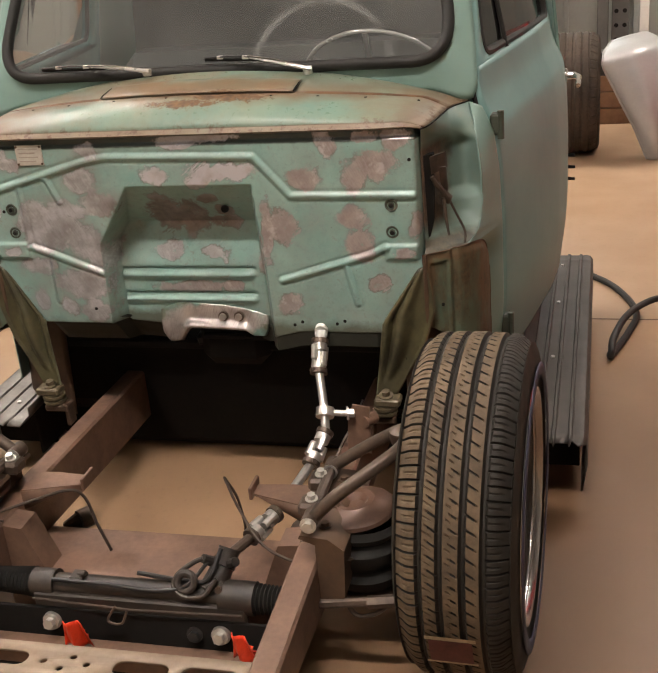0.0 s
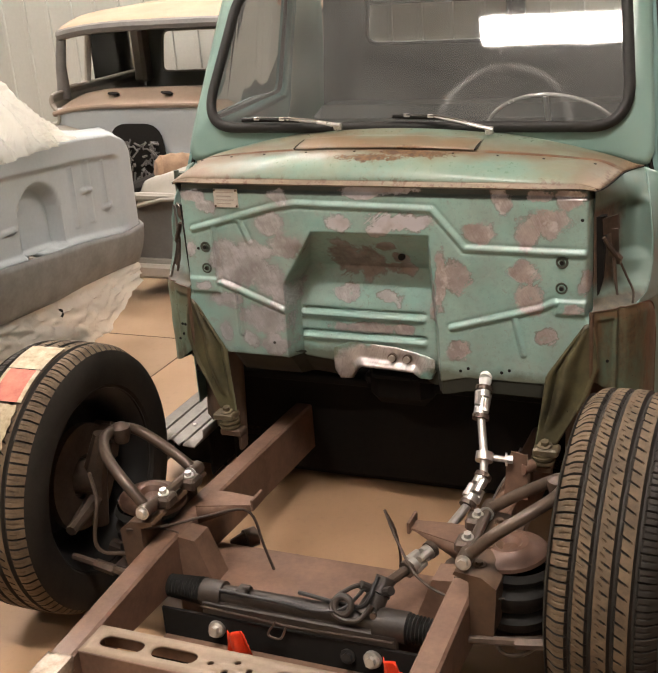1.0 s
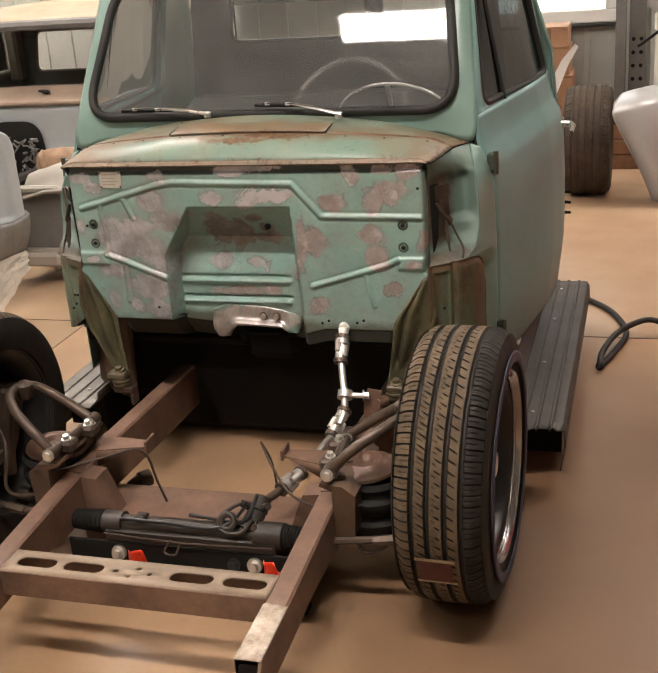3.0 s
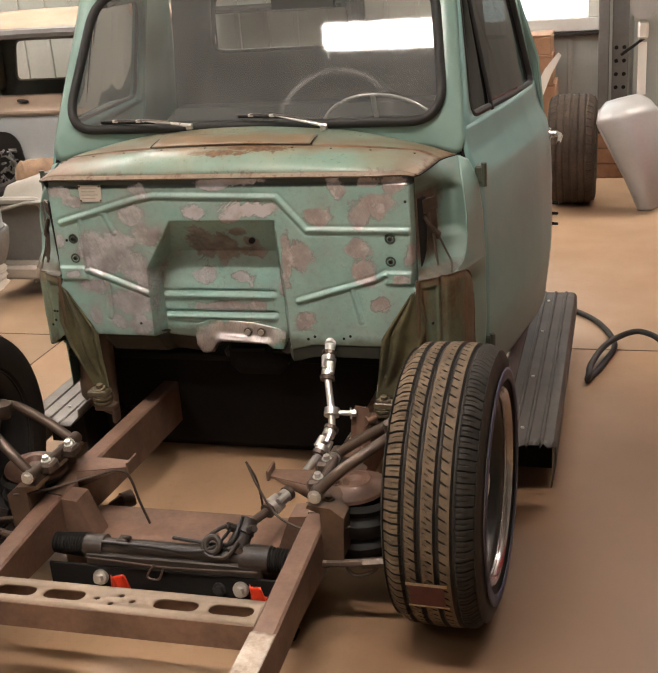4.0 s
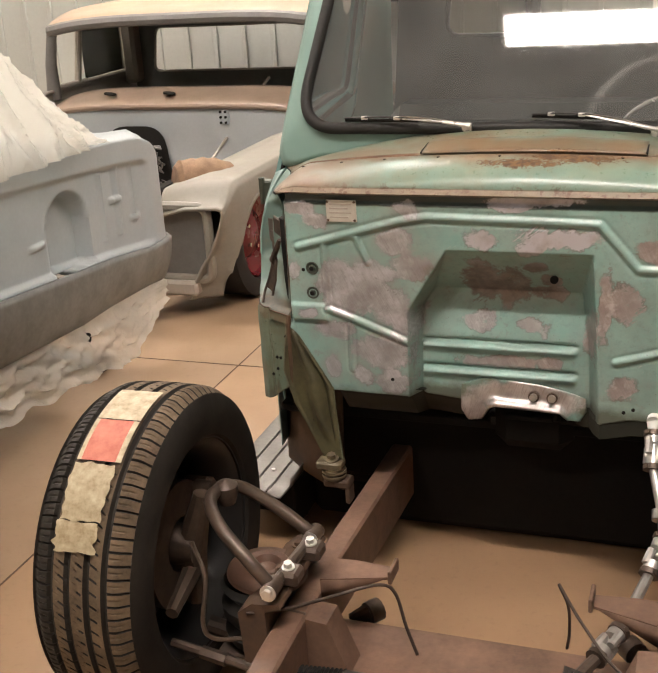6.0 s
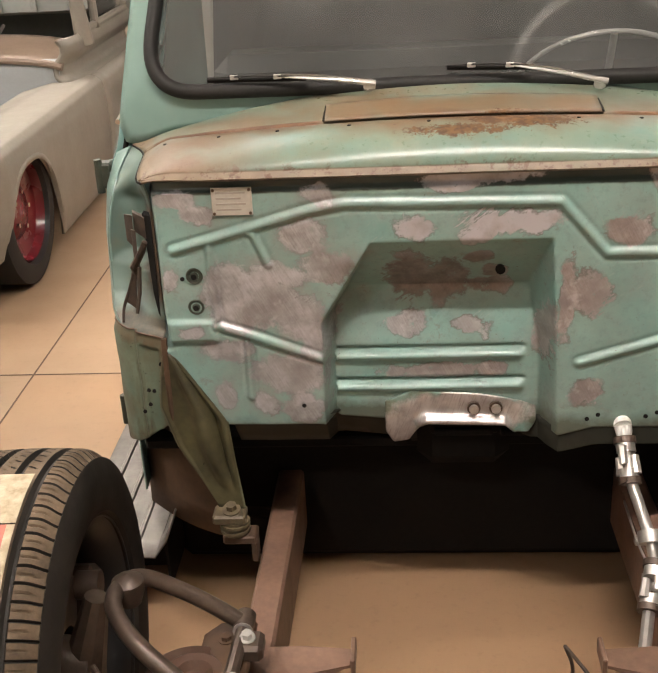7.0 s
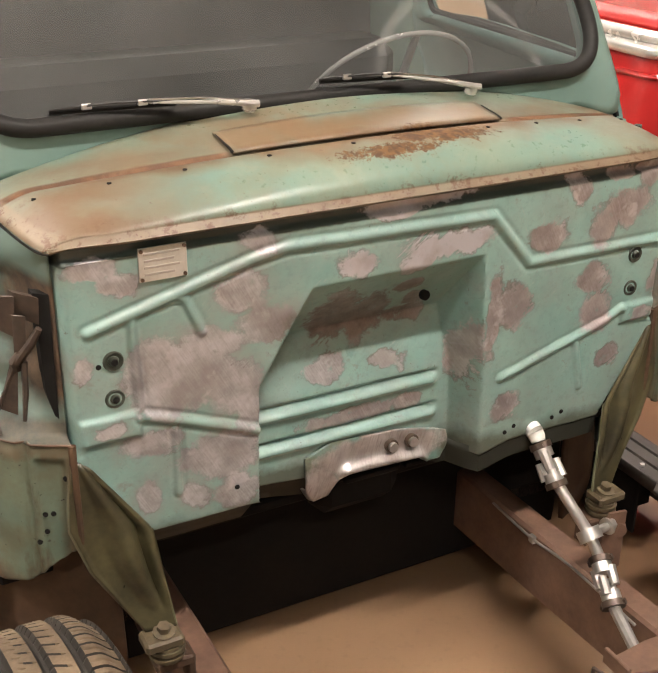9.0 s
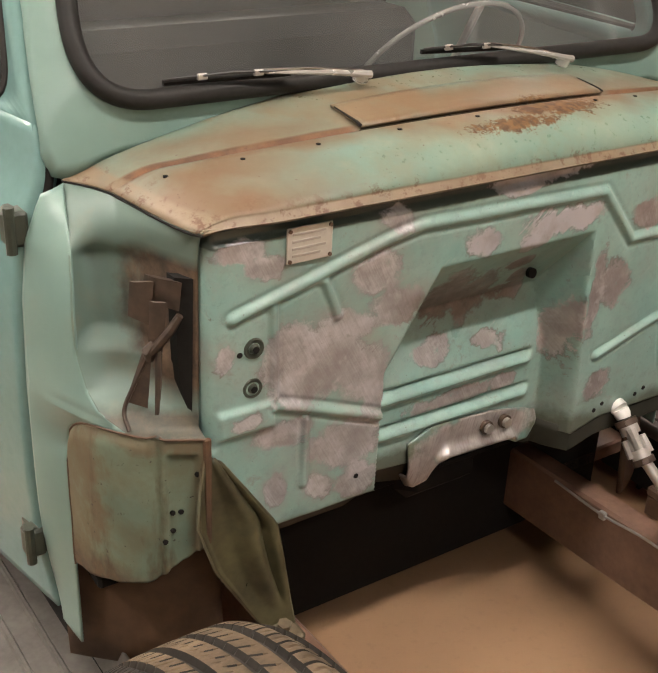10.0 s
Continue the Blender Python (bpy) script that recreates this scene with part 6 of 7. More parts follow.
    la.box((min(sign * 0.40, sign * 0.56), -0.52, 0.135), (max(sign * 0.40, sign * 0.56), -0.37, 0.15), 0.004)
    part("lower_arm", la, M_RUSTDARK, truck, "rusty lower control arm")
    part("tie_rod", Shape().tube([(sign * 0.40, -0.60, 0.185), (sign * 0.63, -0.575, 0.20)], 0.010, 8).tube([(sign * 0.50, -0.59, 0.19), (sign * 0.56, -0.583, 0.195)], 0.014, 6), M_GREY, truck, "steel tie rod")
    # bracket reaching inwards over the opening
    b2 = Shape()
    out = [(0.347, -0.430), (0.347, -0.345), (0.290, -0.342), (0.205, -0.350), (0.205, -0.388)]
    n = len(out)
    b2.add([(sign * x, y, 0.306) for x, y in out] + [(sign * x, y, 0.300) for x, y in out], [tuple(range(n)), tuple(range(2 * n - 1, n - 1, -1))] + [(i, (i + 1) % n, n + (i + 1) % n, n + i) for i in range(n)])
    b2.add([(sign * 0.347, -0.428, 0.303), (sign * 0.215, -0.388, 0.303), (sign * 0.347, -0.428, 0.255)], [(0, 1, 2)])
    b2.box((min(sign * 0.20, sign * 0.208), -0.40, 0.295), (max(sign * 0.20, sign * 0.208), -0.34, 0.325), 0.002)
    part("engine_bracket", b2, M_RAIL, truck, "brown triangular engine bracket", 0.004)
    g = Shape().prism([(sign * 0.346, 0.275), (sign * 0.300, 0.270), (sign * 0.252, 0.145), (sign * 0.346, 0.14)], 0.07, pose(0, -0.53, 0))
    part("rail_gusset", g, M_RAIL, truck, "brown boxed gusset inside the rail")
    part("strut_rod", Shape().tube([(sign * 0.33, -0.30, 0.12), (sign * 0.285, -0.287, 0.142)], [0.014, 0.022], 10).tube([(sign * 0.29, -0.30, 0.142), (sign * 0.27, -0.275, 0.143)], 0.026, 12), M_GREY, truck, "rusty stub with a round end")


def steering():
    y, z = -0.60, 0.185
    rk = Shape().tube([(-0.235, y, z), (0.27, y, z)], 0.024, 18).tube([(-0.245, y, z), (-0.19, y, z)], 0.032, 18).tube([(0.19, y, z), (0.265, y, z)], 0.036, 18)
    rk.box((-0.235, y - 0.035, z - 0.045), (0.25, y - 0.018, z - 0.004), 0.006)
    rack = part("steering_rack", rk, M_RACK, truck, "black steering rack across the frame")
    for s, x0, x1 in ((-1, -0.245, -0.335), (1, 0.265, 0.35)):
        pts = [(x0 + (x1 - x0) * k / 20, y, z) for k in range(21)]
        part("bellows", Shape().tube(pts, [0.034 - 0.006 * k / 20 - (0.006 if k % 2 else 0) for k in range(21)], 16), M_RUBBER, rack, "ribbed rubber bellows")
    part("hydraulic_line", Shape().tube(curve([(-0.19, y - 0.02, z + 0.025), (-0.05, y - 0.03, z + 0.03), (0.05, y - 0.028, z + 0.022), (0.12, y - 0.02, z + 0.035), (0.16, y + 0.02, z + 0.07)], 6), 0.0045, 8), M_BLACK, rack)
    part("hydraulic_line", Shape().tube(curve([(0.0, y + 0.01, z + 0.036), (0.12, y, z + 0.032), (0.17, y - 0.01, z + 0.05), (0.19, y + 0.03, z + 0.10)], 6), 0.005, 8), M_BLACK, rack)
    part("hydraulic_line", Shape().tube([(-0.23, y - 0.045, z - 0.01), (0.0, y - 0.048, z - 0.018), (0.245, y - 0.045, z - 0.012)], 0.0032, 8), M_RUSTDARK, rack)
    part("cable_tie", Shape().tube(curve([(-0.035, y - 0.05, z - 0.01), (-0.055, y - 0.055, z - 0.045), (-0.025, y - 0.055, z - 0.05), (-0.01, y - 0.05, z - 0.02)], 6), 0.003, 6), M_GREY, rack)
    # valve housing with an eye, a ribbed sleeve and hose fittings
    val = Shape().tube([(0.168, y + 0.0, z + 0.012), (0.186, y + 0.035, z + 0.050)], [0.030, 0.024], 16).tube([(0.186, y + 0.035, z + 0.050), (0.192, y + 0.050, z + 0.064), (0.196, y + 0.062, z + 0.078)], [0.027, 0.022, 0.024], 14)
    val.tube([(0.205, y + 0.030, z + 0.062), (0.222, y + 0.020, z + 0.075)], [0.012, 0.010], 10).tube([(0.166, y + 0.035, z + 0.060), (0.150, y + 0.020, z + 0.078)], [0.012, 0.010], 10)
    val.box((0.150, y - 0.012, z + 0.014), (0.200, y + 0.022, z + 0.040), 0.006)
    valve = part("valve_housing", val, M_RACK, rack, "black rack valve housing")
    eye = [Vector((0.118 + 0.019 * math.cos(a), y - 0.014 + 0.010 * math.sin(a), z + 0.040 + 0.016 * math.sin(a))) for a in (2 * math.pi * k / 20 for k in range(20))]
    part("eye", Shape().tube(eye, 0.0085, 10, closed=True), M_RACK, valve, "open ring lug")
    part("cap_screw", Shape().tube([(0.192, y - 0.016, z + 0.030), (0.192, y - 0.024, z + 0.032)], 0.008, 6), M_GREY, valve)
    part("return_hose", Shape().tube(curve([(0.150, y + 0.020, z + 0.078), (0.128, y + 0.012, z + 0.070), (0.098, y - 0.004, z + 0.050), (0.092, y - 0.02, z + 0.030), (0.118, y - 0.032, z + 0.016), (0.160, y - 0.030, z + 0.020), (0.186, y - 0.010, z + 0.050)], 8), 0.0055, 8), M_RACK, valve)
    part("mount_clip", Shape().box((-0.150, y - 0.022, z + 0.016), (-0.120, y + 0.012, z + 0.034), 0.004).tube([(-0.135, y - 0.005, z + 0.03), (-0.110, y - 0.012, z + 0.040)], 0.005, 8), M_RACK, rack)
    for x in (-0.194, 0.194):
        b = Shape().tube([(x, -0.650, 0.120), (x, -0.636, 0.120)], 0.021, 16)
        bolt(b, (x, -0.650, 0.120), (0, -1, 0.25), 0.012, 0.018)
        part("mount_bolt", b, M_STEEL, rack, "bright mounting bolt")
    b = Shape()
    bolt(b, (0.135, -0.645, 0.115), (0, -1, 0.2), 0.012, 0.014)
    part("mount_bolt", b, M_BLACK, rack)
    part("rack_mount_plate", Shape().box((-0.343, -0.642, 0.05), (0.343, -0.634, 0.150), 0.003), M_SHADEBLACK, rack, "black plate below the rack")
    # main crossmember behind and below the rack
    xm = Shape().box((-0.345, -0.56, 0.055), (0.345, -0.34, 0.155), 0.008)
    xm.box((-0.345, -0.70, 0.045), (0.345, -0.56, 0.075), 0.006)
    part("main_crossmember", xm, M_RAIL, truck, "brown main crossmember under the rack")
    part("skid_plate", Shape().box((-0.345, -0.70, 0.02), (0.345, -0.655, 0.032), 0.004).box((-0.345, -0.715, 0.045), (0.345, -0.705, 0.10), 0.003), M_SHADEBLACK, truck, "dark lower plate")
    # column joint by joint
    col = Shape().lathe([(0.0, 0.0), (0.0, 0.030), (-0.012, 0.032), (-0.016, 0.024), (-0.03, 0.022), (-0.03, 0.0)], look((0.291, 0.0, 0.538), (0.292, -0.05, 0.49)) @ pose(0, 0, 0, 0, -90, 0), 24)
    sh = part("steering_shaft", Shape().tube([(0.2925, -0.035, 0.505), (0.296, -0.075, 0.462), (0.322, -0.150, 0.386), (0.327, -0.178, 0.350)], 0.0105, 12), M_STEEL, truck, "bright jointed steering shaft")
    part("column_collar", Shape().tube([(0.291, 0.006, 0.538), (0.291, -0.006, 0.534)], 0.0165, 20).tube([(0.291, -0.006, 0.534), (0.292, -0.012, 0.527), (0.292, -0.018, 0.520)], [0.0155, 0.0155, 0.013], 18), M_WHITE, sh, "white column collar")

    def joint(a, b, name="universal_joint"):
        a, b = Vector(a), Vector(b)
        d = (b - a).normalized()
        s = Shape().tube([a, a.lerp(b, 0.32)], 0.018, 14).tube([a.lerp(b, 0.68), b], 0.018, 14)
        side = d.orthogonal().normalized()
        up = d.cross(side)
        c = (a + b) / 2
        for q, e in ((side, -1), (up, 1)):
            for k in (-1, 1):
                o = c + q * 0.015 * k
                s.tube([o + d * e * 0.026, o - d * e * 0.008], [0.010, 0.008], 8)
            s.tube([c + q * 0.021, c - q * 0.021], 0.006, 8)
        part(name, s, M_STEEL, sh, "bright universal joint")
        for t in (0.05, 0.95):
            p = a.lerp(b, t)
            part("clamp_screw", Shape().tube([p + side * 0.024, p - side * 0.024], 0.006, 6).tube([p - d * 0.006, p + d * 0.006], 0.021, 14), M_GREY, sh)
    joint((0.2915, -0.022, 0.518), (0.2955, -0.078, 0.456))
    joint((0.327, -0.176, 0.352), (0.304, -0.250, 0.303))
    part("lower_shaft", Shape().tube([(0.304, -0.250, 0.303), (0.262, -0.400, 0.268)], 0.011, 10), M_STEEL, sh)
    joint((0.262, -0.405, 0.270), (0.225, -0.485, 0.255))
    part("pinion_shaft", Shape().tube([(0.225, -0.485, 0.255), (0.196, -0.545, 0.250)], 0.012, 10), M_GREY, sh)
    sp = Shape().tube([(0.3215, -0.140, 0.394), (0.3225, -0.156, 0.379)], 0.022, 18).tube([(0.335, -0.146, 0.386), (0.378, -0.135, 0.380)], 0.008, 10)
    bolt(sp, (0.372, -0.137, 0.381), (1, 0.2, 0), 0.011, 0.018)
    part("support_bearing", sp, M_STEEL, sh, "bright support bearing with a threaded arm")
    part("bearing_bracket", Shape().prism([(0.365, 0.27), (0.425, 0.27), (0.425, 0.395), (0.385, 0.40), (0.372, 0.36)], 0.006, pose(0, -0.13, 0)).tube([(0.41, -0.13, 0.355), (0.43, -0.10, 0.355)], 0.016, 12), M_RAIL, truck, "brown bearing bracket on the rail")


def pipes():
    part("brake_pipe", Shape().tube(curve([(-0.44, -0.60, 0.32), (-0.36, -0.555, 0.318), (-0.28, -0.50, 0.325), (-0.21, -0.455, 0.330), (-0.18, -0.44, 0.305), (-0.16, -0.44, 0.23), (-0.138, -0.441, 0.164)], 8), 0.0035, 8), M_RUSTDARK, truck, "thin bent brake pipe")
    part("brake_pipe", Shape().tube(curve([(0.141, -0.382, 0.340), (0.158, -0.365, 0.28), (0.158, -0.34, 0.20), (0.152, -0.325, 0.150)], 8), 0.0032, 8), M_RUSTDARK, truck, "thin bent brake pipe")
    part("brake_pipe", Shape().tube(curve([(0.141, -0.382, 0.340), (0.20, -0.46, 0.305), (0.28, -0.54, 0.27), (0.40, -0.58, 0.26), (0.47, -0.56, 0.275)], 8), 0.0032, 8), M_RUSTDARK, truck, "thin bent brake pipe")
    part("brake_pipe", Shape().tube(curve([(0.341, 0.16, 0.262), (0.341, 0.03, 0.258), (0.341, -0.09, 0.270), (0.341, -0.27, 0.264)], 6), 0.0028, 8), M_STEEL, truck, "thin bright brake pipe clipped to the rail")
    part("pipe_clip", Shape().box((0.336, 0.018, 0.249), (0.346, 0.034, 0.267), 0.002), M_STEEL, truck)
    part("brake_hose", Shape().tube(curve([(-0.60, -0.50, 0.40), (-0.545, -0.56, 0.36), (-0.545, -0.59, 0.27), (-0.525, -0.585, 0.235), (-0.48, -0.56, 0.225), (-0.42, -0.55, 0.23)], 8), 0.005, 8), M_GREY, truck, "braided brake hose")
    part("brake_hose", Shape().tube(curve([(0.56, -0.56, 0.20), (0.52, -0.58, 0.16), (0.47, -0.58, 0.15), (0.44, -0.56, 0.19)], 8), 0.005, 8), M_GREY, truck, "braided brake hose")


for sign in (-1, 1):
    rail(sign)
    front_wheel(sign)
    suspension(sign)
front_crossmember()
steering()
pipes()


def tag(at, turn):
    t = Shape()
    t.sheet(lambda u, v: ((u - 0.5) * 0.062 * (1 - 0.30 * v), 0.009 * math.sin(9 * u + 2 * v) - 0.012 * (v - 0.5), 0.074 * v + 0.004 * math.sin(11 * u + 4 * v)), 10, 8)
    t.sheet(lambda u, v: ((u - 0.5) * 0.03, 0.02 + 0.01 * math.sin(6 * v), 0.035 * v), 6, 6)
    ob = part("warning_tag", t, M_ORANGE, None, "", 0.002)
    ob.matrix_world = pose(*at, 0, 0, turn)
    tagged(ob, "crumpled bright orange-red tag tied to the front of the frame", "tag", "orange tags on the frame")


tag((-0.110, -0.700, 0.098), 10)
tag((0.262, -0.705, 0.104), -15)


# ---- the primer-grey pickup behind ----
def grey_pickup():
    t = thing("grey_pickup", "lowered grey primer pickup without bonnet, tan roof, dark red wheels", "pickup truck", (-2.55, 3.3, 0))
    # local: x across, y back from the bulkhead, z up
    half = 0.86
    side = lambda y, z: half - 0.03 - 0.06 * smooth(0.35 - z, 0, 0.3) - 0.02 * smooth(z, 0.5, 0.75)
    part("cowl", Shape().sheet(lambda u, v: ((u * 2 - 1) * 0.84, -0.02 + 0.30 * v, 0.72 + 0.075 * v ** 0.7 - 0.05 * abs(u * 2 - 1) ** 5), 24, 8), M_TANCOWL, t, "tan primer cowl top", 0.02)
    part("cowl_edge", Shape().tube([((k / 12 - 1) * 0.84, -0.02, 0.722 - 0.05 * abs(k / 12 - 1) ** 5) for k in range(25)], 0.018, 8), M_TANCOWL, t)
    for x in (-0.45, -0.06):
        part("vent_hole", Shape().lathe([(0.0, 0.0), (0.0, 0.036), (-0.006, 0.036)], pose(x, 0.10, 0.782, 0, -80, 0), 20), M_SHADEBLACK, t, "round dark hole in the cowl")
    fw = Shape().sheet(lambda u, v: ((u * 2 - 1) * 0.82, -0.005 - 0.01 * math.sin(9 * v), 0.15 + 0.56 * v), 24, 14)
    part("bulkhead", fw, M_BLUE, t, "pale blue-grey bulkhead", 0.02)
    part("tunnel_recess", Shape().prism(rounded(((-0.46, 0.16), (-0.01, 0.16), (-0.06, 0.61), (-0.42, 0.61)), 0.12, 6), 0.01, pose(0, -0.035, 0)), M_SHADEBLACK, t, "dark arched opening")
    cl = Shape()
    rnd = random.Random(4)
    for k in range(130):
        x, z = -0.38 + 0.33 * rnd.random(), 0.18 + 0.32 * rnd.random()
        p = Vector((x, -0.05 - 0.04 * rnd.random(), z))
        cl.tube([p, p + Vector((rnd.uniform(-.05, .05), rnd.uniform(-.02, .02), rnd.uniform(-.05, .05)))], rnd.uniform(0.003, 0.009), 6)
    tagged(part("wiring_loom", cl, M_BAND, t, "tangled grey wiring in the opening"), kind="stuff")
    part("hinge_plate", Shape().box((0.30, -0.03, 0.62), (0.36, -0.012, 0.70), 0.003), M_BLUE, t)
    for x in (0.315, 0.345):
        for z in (0.63, 0.66, 0.69):
            part("bolt", Shape().tube([(x, -0.03, z), (x, -0.042, z)], 0.007, 6), M_SHADEBLACK, t)
    # roof, pillars, back
    part("roof", Shape().sheet(lambda u, v: ((u * 2 - 1) * spline(((0, 0.86), (0.2, 0.89), (1, 0.84)), v), 0.16 + 1.10 * v, spline(((0, 1.205), (0.06, 1.235), (0.3, 1.285), (0.7, 1.29), (1, 1.23)), v) - 0.045 * abs(u * 2 - 1) ** 4), 24, 16), M_TANROOF, t, "tan primer roof", 0.02)
    header = Shape().tube([((k / 10 - 1) * 0.86, 0.18, 1.185 - 0.045 * abs(k / 10 - 1) ** 4) for k in range(21)], 0.034, 8)
    part("windscreen_header", header, M_BAND, t, "dark windscreen header")
    for s in (-1, 1):
        part("pillar", Shape().tube([(s * 0.90, 0.20, 0.74), (s * 0.885, 0.19, 0.95), (s * 0.85, 0.20, 1.16)], [0.045, 0.034, 0.030], 12), M_PRIMER if s > 0 else M_BAND, t, "primer windscreen pillar")
        part("rear_pillar", Shape().box((min(s * 0.78, s * 0.88), 1.02, 0.72), (max(s * 0.78, s * 0.88), 1.20, 1.20), 0.03), M_PRIMER, t)
        part("door_pillar", Shape().tube([(s * 0.89, 0.46, 0.78), (s * 0.86, 0.52, 1.18)], 0.022, 10), M_PRIMER, t)
    rear = Shape()
    o, i = rounded(((-0.86, 0.35), (0.86, 0.35), (0.82, 1.23), (-0.82, 1.23)), 0.06, 5), rounded(((-0.70, 0.78), (0.70, 0.78), (0.66, 1.075), (-0.66, 1.075)), 0.06, 5)
    n = len(o)
    rear.add([(x, 1.15, z) for x, z in o] + [(x, 1.13, z) for x, z in i], [(k, (k + 1) % n, n + (k + 1) % n, n + k) for k in range(n)])
    part("cab_rear", rear, M_CABIN, t, "dark cab rear wall with a window opening", 0.02)
    part("rear_window_seal", Shape().tube([(x, 1.13, z) for x, z in i], 0.012, 8, closed=True), M_PRIMER, t)
    part("cab_floor", Shape().box((-0.75, 0.0, 0.16), (0.75, 1.15, 0.20), 0.01), M_SHADEBLACK, t)
    lower = ((0.0, 0.925, 0.605), (0.10, 0.955, 0.598), (0.20, 0.978, 0.575), (0.32, 0.990, 0.52), (0.55, 0.992, 0.36), (0.8, 0.985, 0.20), (1.0, 0.965, 0.08))
    upper = ((0.0, 0.925, 0.602), (0.12, 0.880, 0.612), (0.25, 0.862, 0.630), (0.50, 0.862, 0.675), (0.62, 0.885, 0.700), (0.75, 0.905, 0.730), (0.88, 0.905, 0.770), (1.0, 0.885, 0.80))
    def at(table, v):
        return spline([(k, x) for k, x, z in table], v), spline([(k, z) for k, x, z in table], v)
    for s in (-1, 1):
        def door_skin(u, v):
            x, z = at(lower, v)
            return (s * x, 0.125 + 1.03 * u, z)
        d = part("door", Shape().sheet(door_skin, 10, 30), M_PRIMER, t, "grey primer door", 0.03, 60)
        def recess(u, v):
            x, z = at(upper, v)
            return (s * (x - 0.05 * smooth(0.10 - u, 0, 0.10)), -0.03 + 1.18 * u, z)
        part("belt_recess", Shape().sheet(recess, 16, 30), M_PRIMER, d, "hollow band below the belt line", 0.02, 60)
        part("window_glass", Shape().box((min(s * 0.862, s * 0.866), 0.52, 0.82), (max(s * 0.862, s * 0.866), 1.02, 1.15), 0.002), M_GLASS2, d)
        part("window_rail", Shape().tube([(s * 0.885, 0.20, 0.80), (s * 0.885, 1.1, 0.80)], 0.02, 8), M_PRIMER, d)
        # fender
        def fender(u, v):
            # u from the nose to the door, v over the top and down the side
            y = -1.50 + 1.62 * u
            if v < 0.3:
                w = v / 0.3
                x, z = 0.62 + 0.305 * w, spline(((0, 0.560), (0.5, 0.600), (1, 0.605)), w)
            else:
                x, z = at(lower, (v - 0.3) / 0.7)
                d = abs(y + 1.06) / 0.33
                if d < 1:
                    z = max(z, 0.50 * (1 - d ** 2.6) ** 0.45)
            nose = smooth(0.12 - u, 0, 0.12)
            return (s * (x - 0.20 * nose * smooth(v, 0.3, 1.0)), y + 0.05 * nose, z - 0.10 * nose * (1 - smooth(v, 0.5, 1.0)))
        part("fender", Shape().sheet(fender, 90, 60), M_PRIMER, t, "grey primer front fender with an open wheel arch", 0.012, 60)
        part("wheel_well", Shape().box((min(s * 0.52, s * 0.60), -1.40, 0.12), (max(s * 0.52, s * 0.60), -0.70, 0.55), 0.02), M_SHADEBLACK, t, "dark wheel well")
        # grey pressed panel behind the open nose, with a pale rolled edge round it
        x0, x1 = min(s * 0.50, s * 0.86), max(s * 0.50, s * 0.86)
        part("nose_panel", Shape().prism(rounded(((x0, 0.17), (x1, 0.17), (x1, 0.50), (x0, 0.50)), 0.05, 5), 0.02, pose(0, -1.40, 0)), M_BAND, t, "grey pressed nose panel")
        part("nose_edge", Shape().tube([(p.x, -1.41, p.y) for p in rounded(((x0, 0.17), (x1, 0.17), (x1, 0.50), (x0, 0.50)), 0.05, 5)], 0.022, 8, closed=True), M_PRIMER, t)
        part("inner_fender", Shape().sheet(lambda u, v: (s * (0.60 - 0.10 * math.sin(math.pi * v)), -1.30 + 1.30 * u, 0.12 + 0.40 * v), 10, 8), M_BLUE, t, "pale blue-grey inner fender", 0.01)
        w = new("wheel")
        w.parent, w.matrix_basis = t, pose(s * 0.86, -1.06, 0.295)
        w["label"] = "wheel with a dark red rim"
        part("tyre", Shape().lathe([(-0.07, 0.21), (-0.10, 0.22), (-0.105, 0.26), (-0.09, 0.295), (0.09, 0.295), (0.105, 0.26), (0.10, 0.22), (0.07, 0.21)], pose(0, 0, 0), 40), M_RUBBER, w)
        part("rim", Shape().lathe([(s * 0.07, 0.215), (s * 0.085, 0.20), (s * 0.05, 0.19), (s * 0.03, 0.12), (s * 0.05, 0.10), (s * 0.06, 0.05), (s * 0.06, 0.0)], pose(0, 0, 0), 40), M_REDWHEEL, w, "glossy dark red rim", 0.004)
        for k in range(5):
            a = 2 * math.pi * k / 5
            part("lug_nut", Shape().tube([(s * 0.04, 0.075 * math.cos(a), 0.075 * math.sin(a)), (s * 0.066, 0.075 * math.cos(a), 0.075 * math.sin(a))], 0.010, 6), M_CHROME, w)
    part("front_panel", Shape().box((-0.80, -1.46, 0.10), (0.80, -1.40, 0.17), 0.02).box((-0.80, -1.40, 0.47), (0.80, -1.30, 0.51), 0.01), M_OFFWHITE, t, "dusty white front frame")
    part("radiator_panel", Shape().box((-0.76, -1.38, 0.17), (0.76, -1.36, 0.47), 0.005), M_SHADEBLACK, t, "dark open radiator space")
    part("frame", Shape().box((-0.40, -1.4, 0.06), (-0.34, 2.4, 0.14), 0.005).box((0.34, -1.4, 0.06), (0.40, 2.4, 0.14), 0.005), M_SHADEBLACK, t)
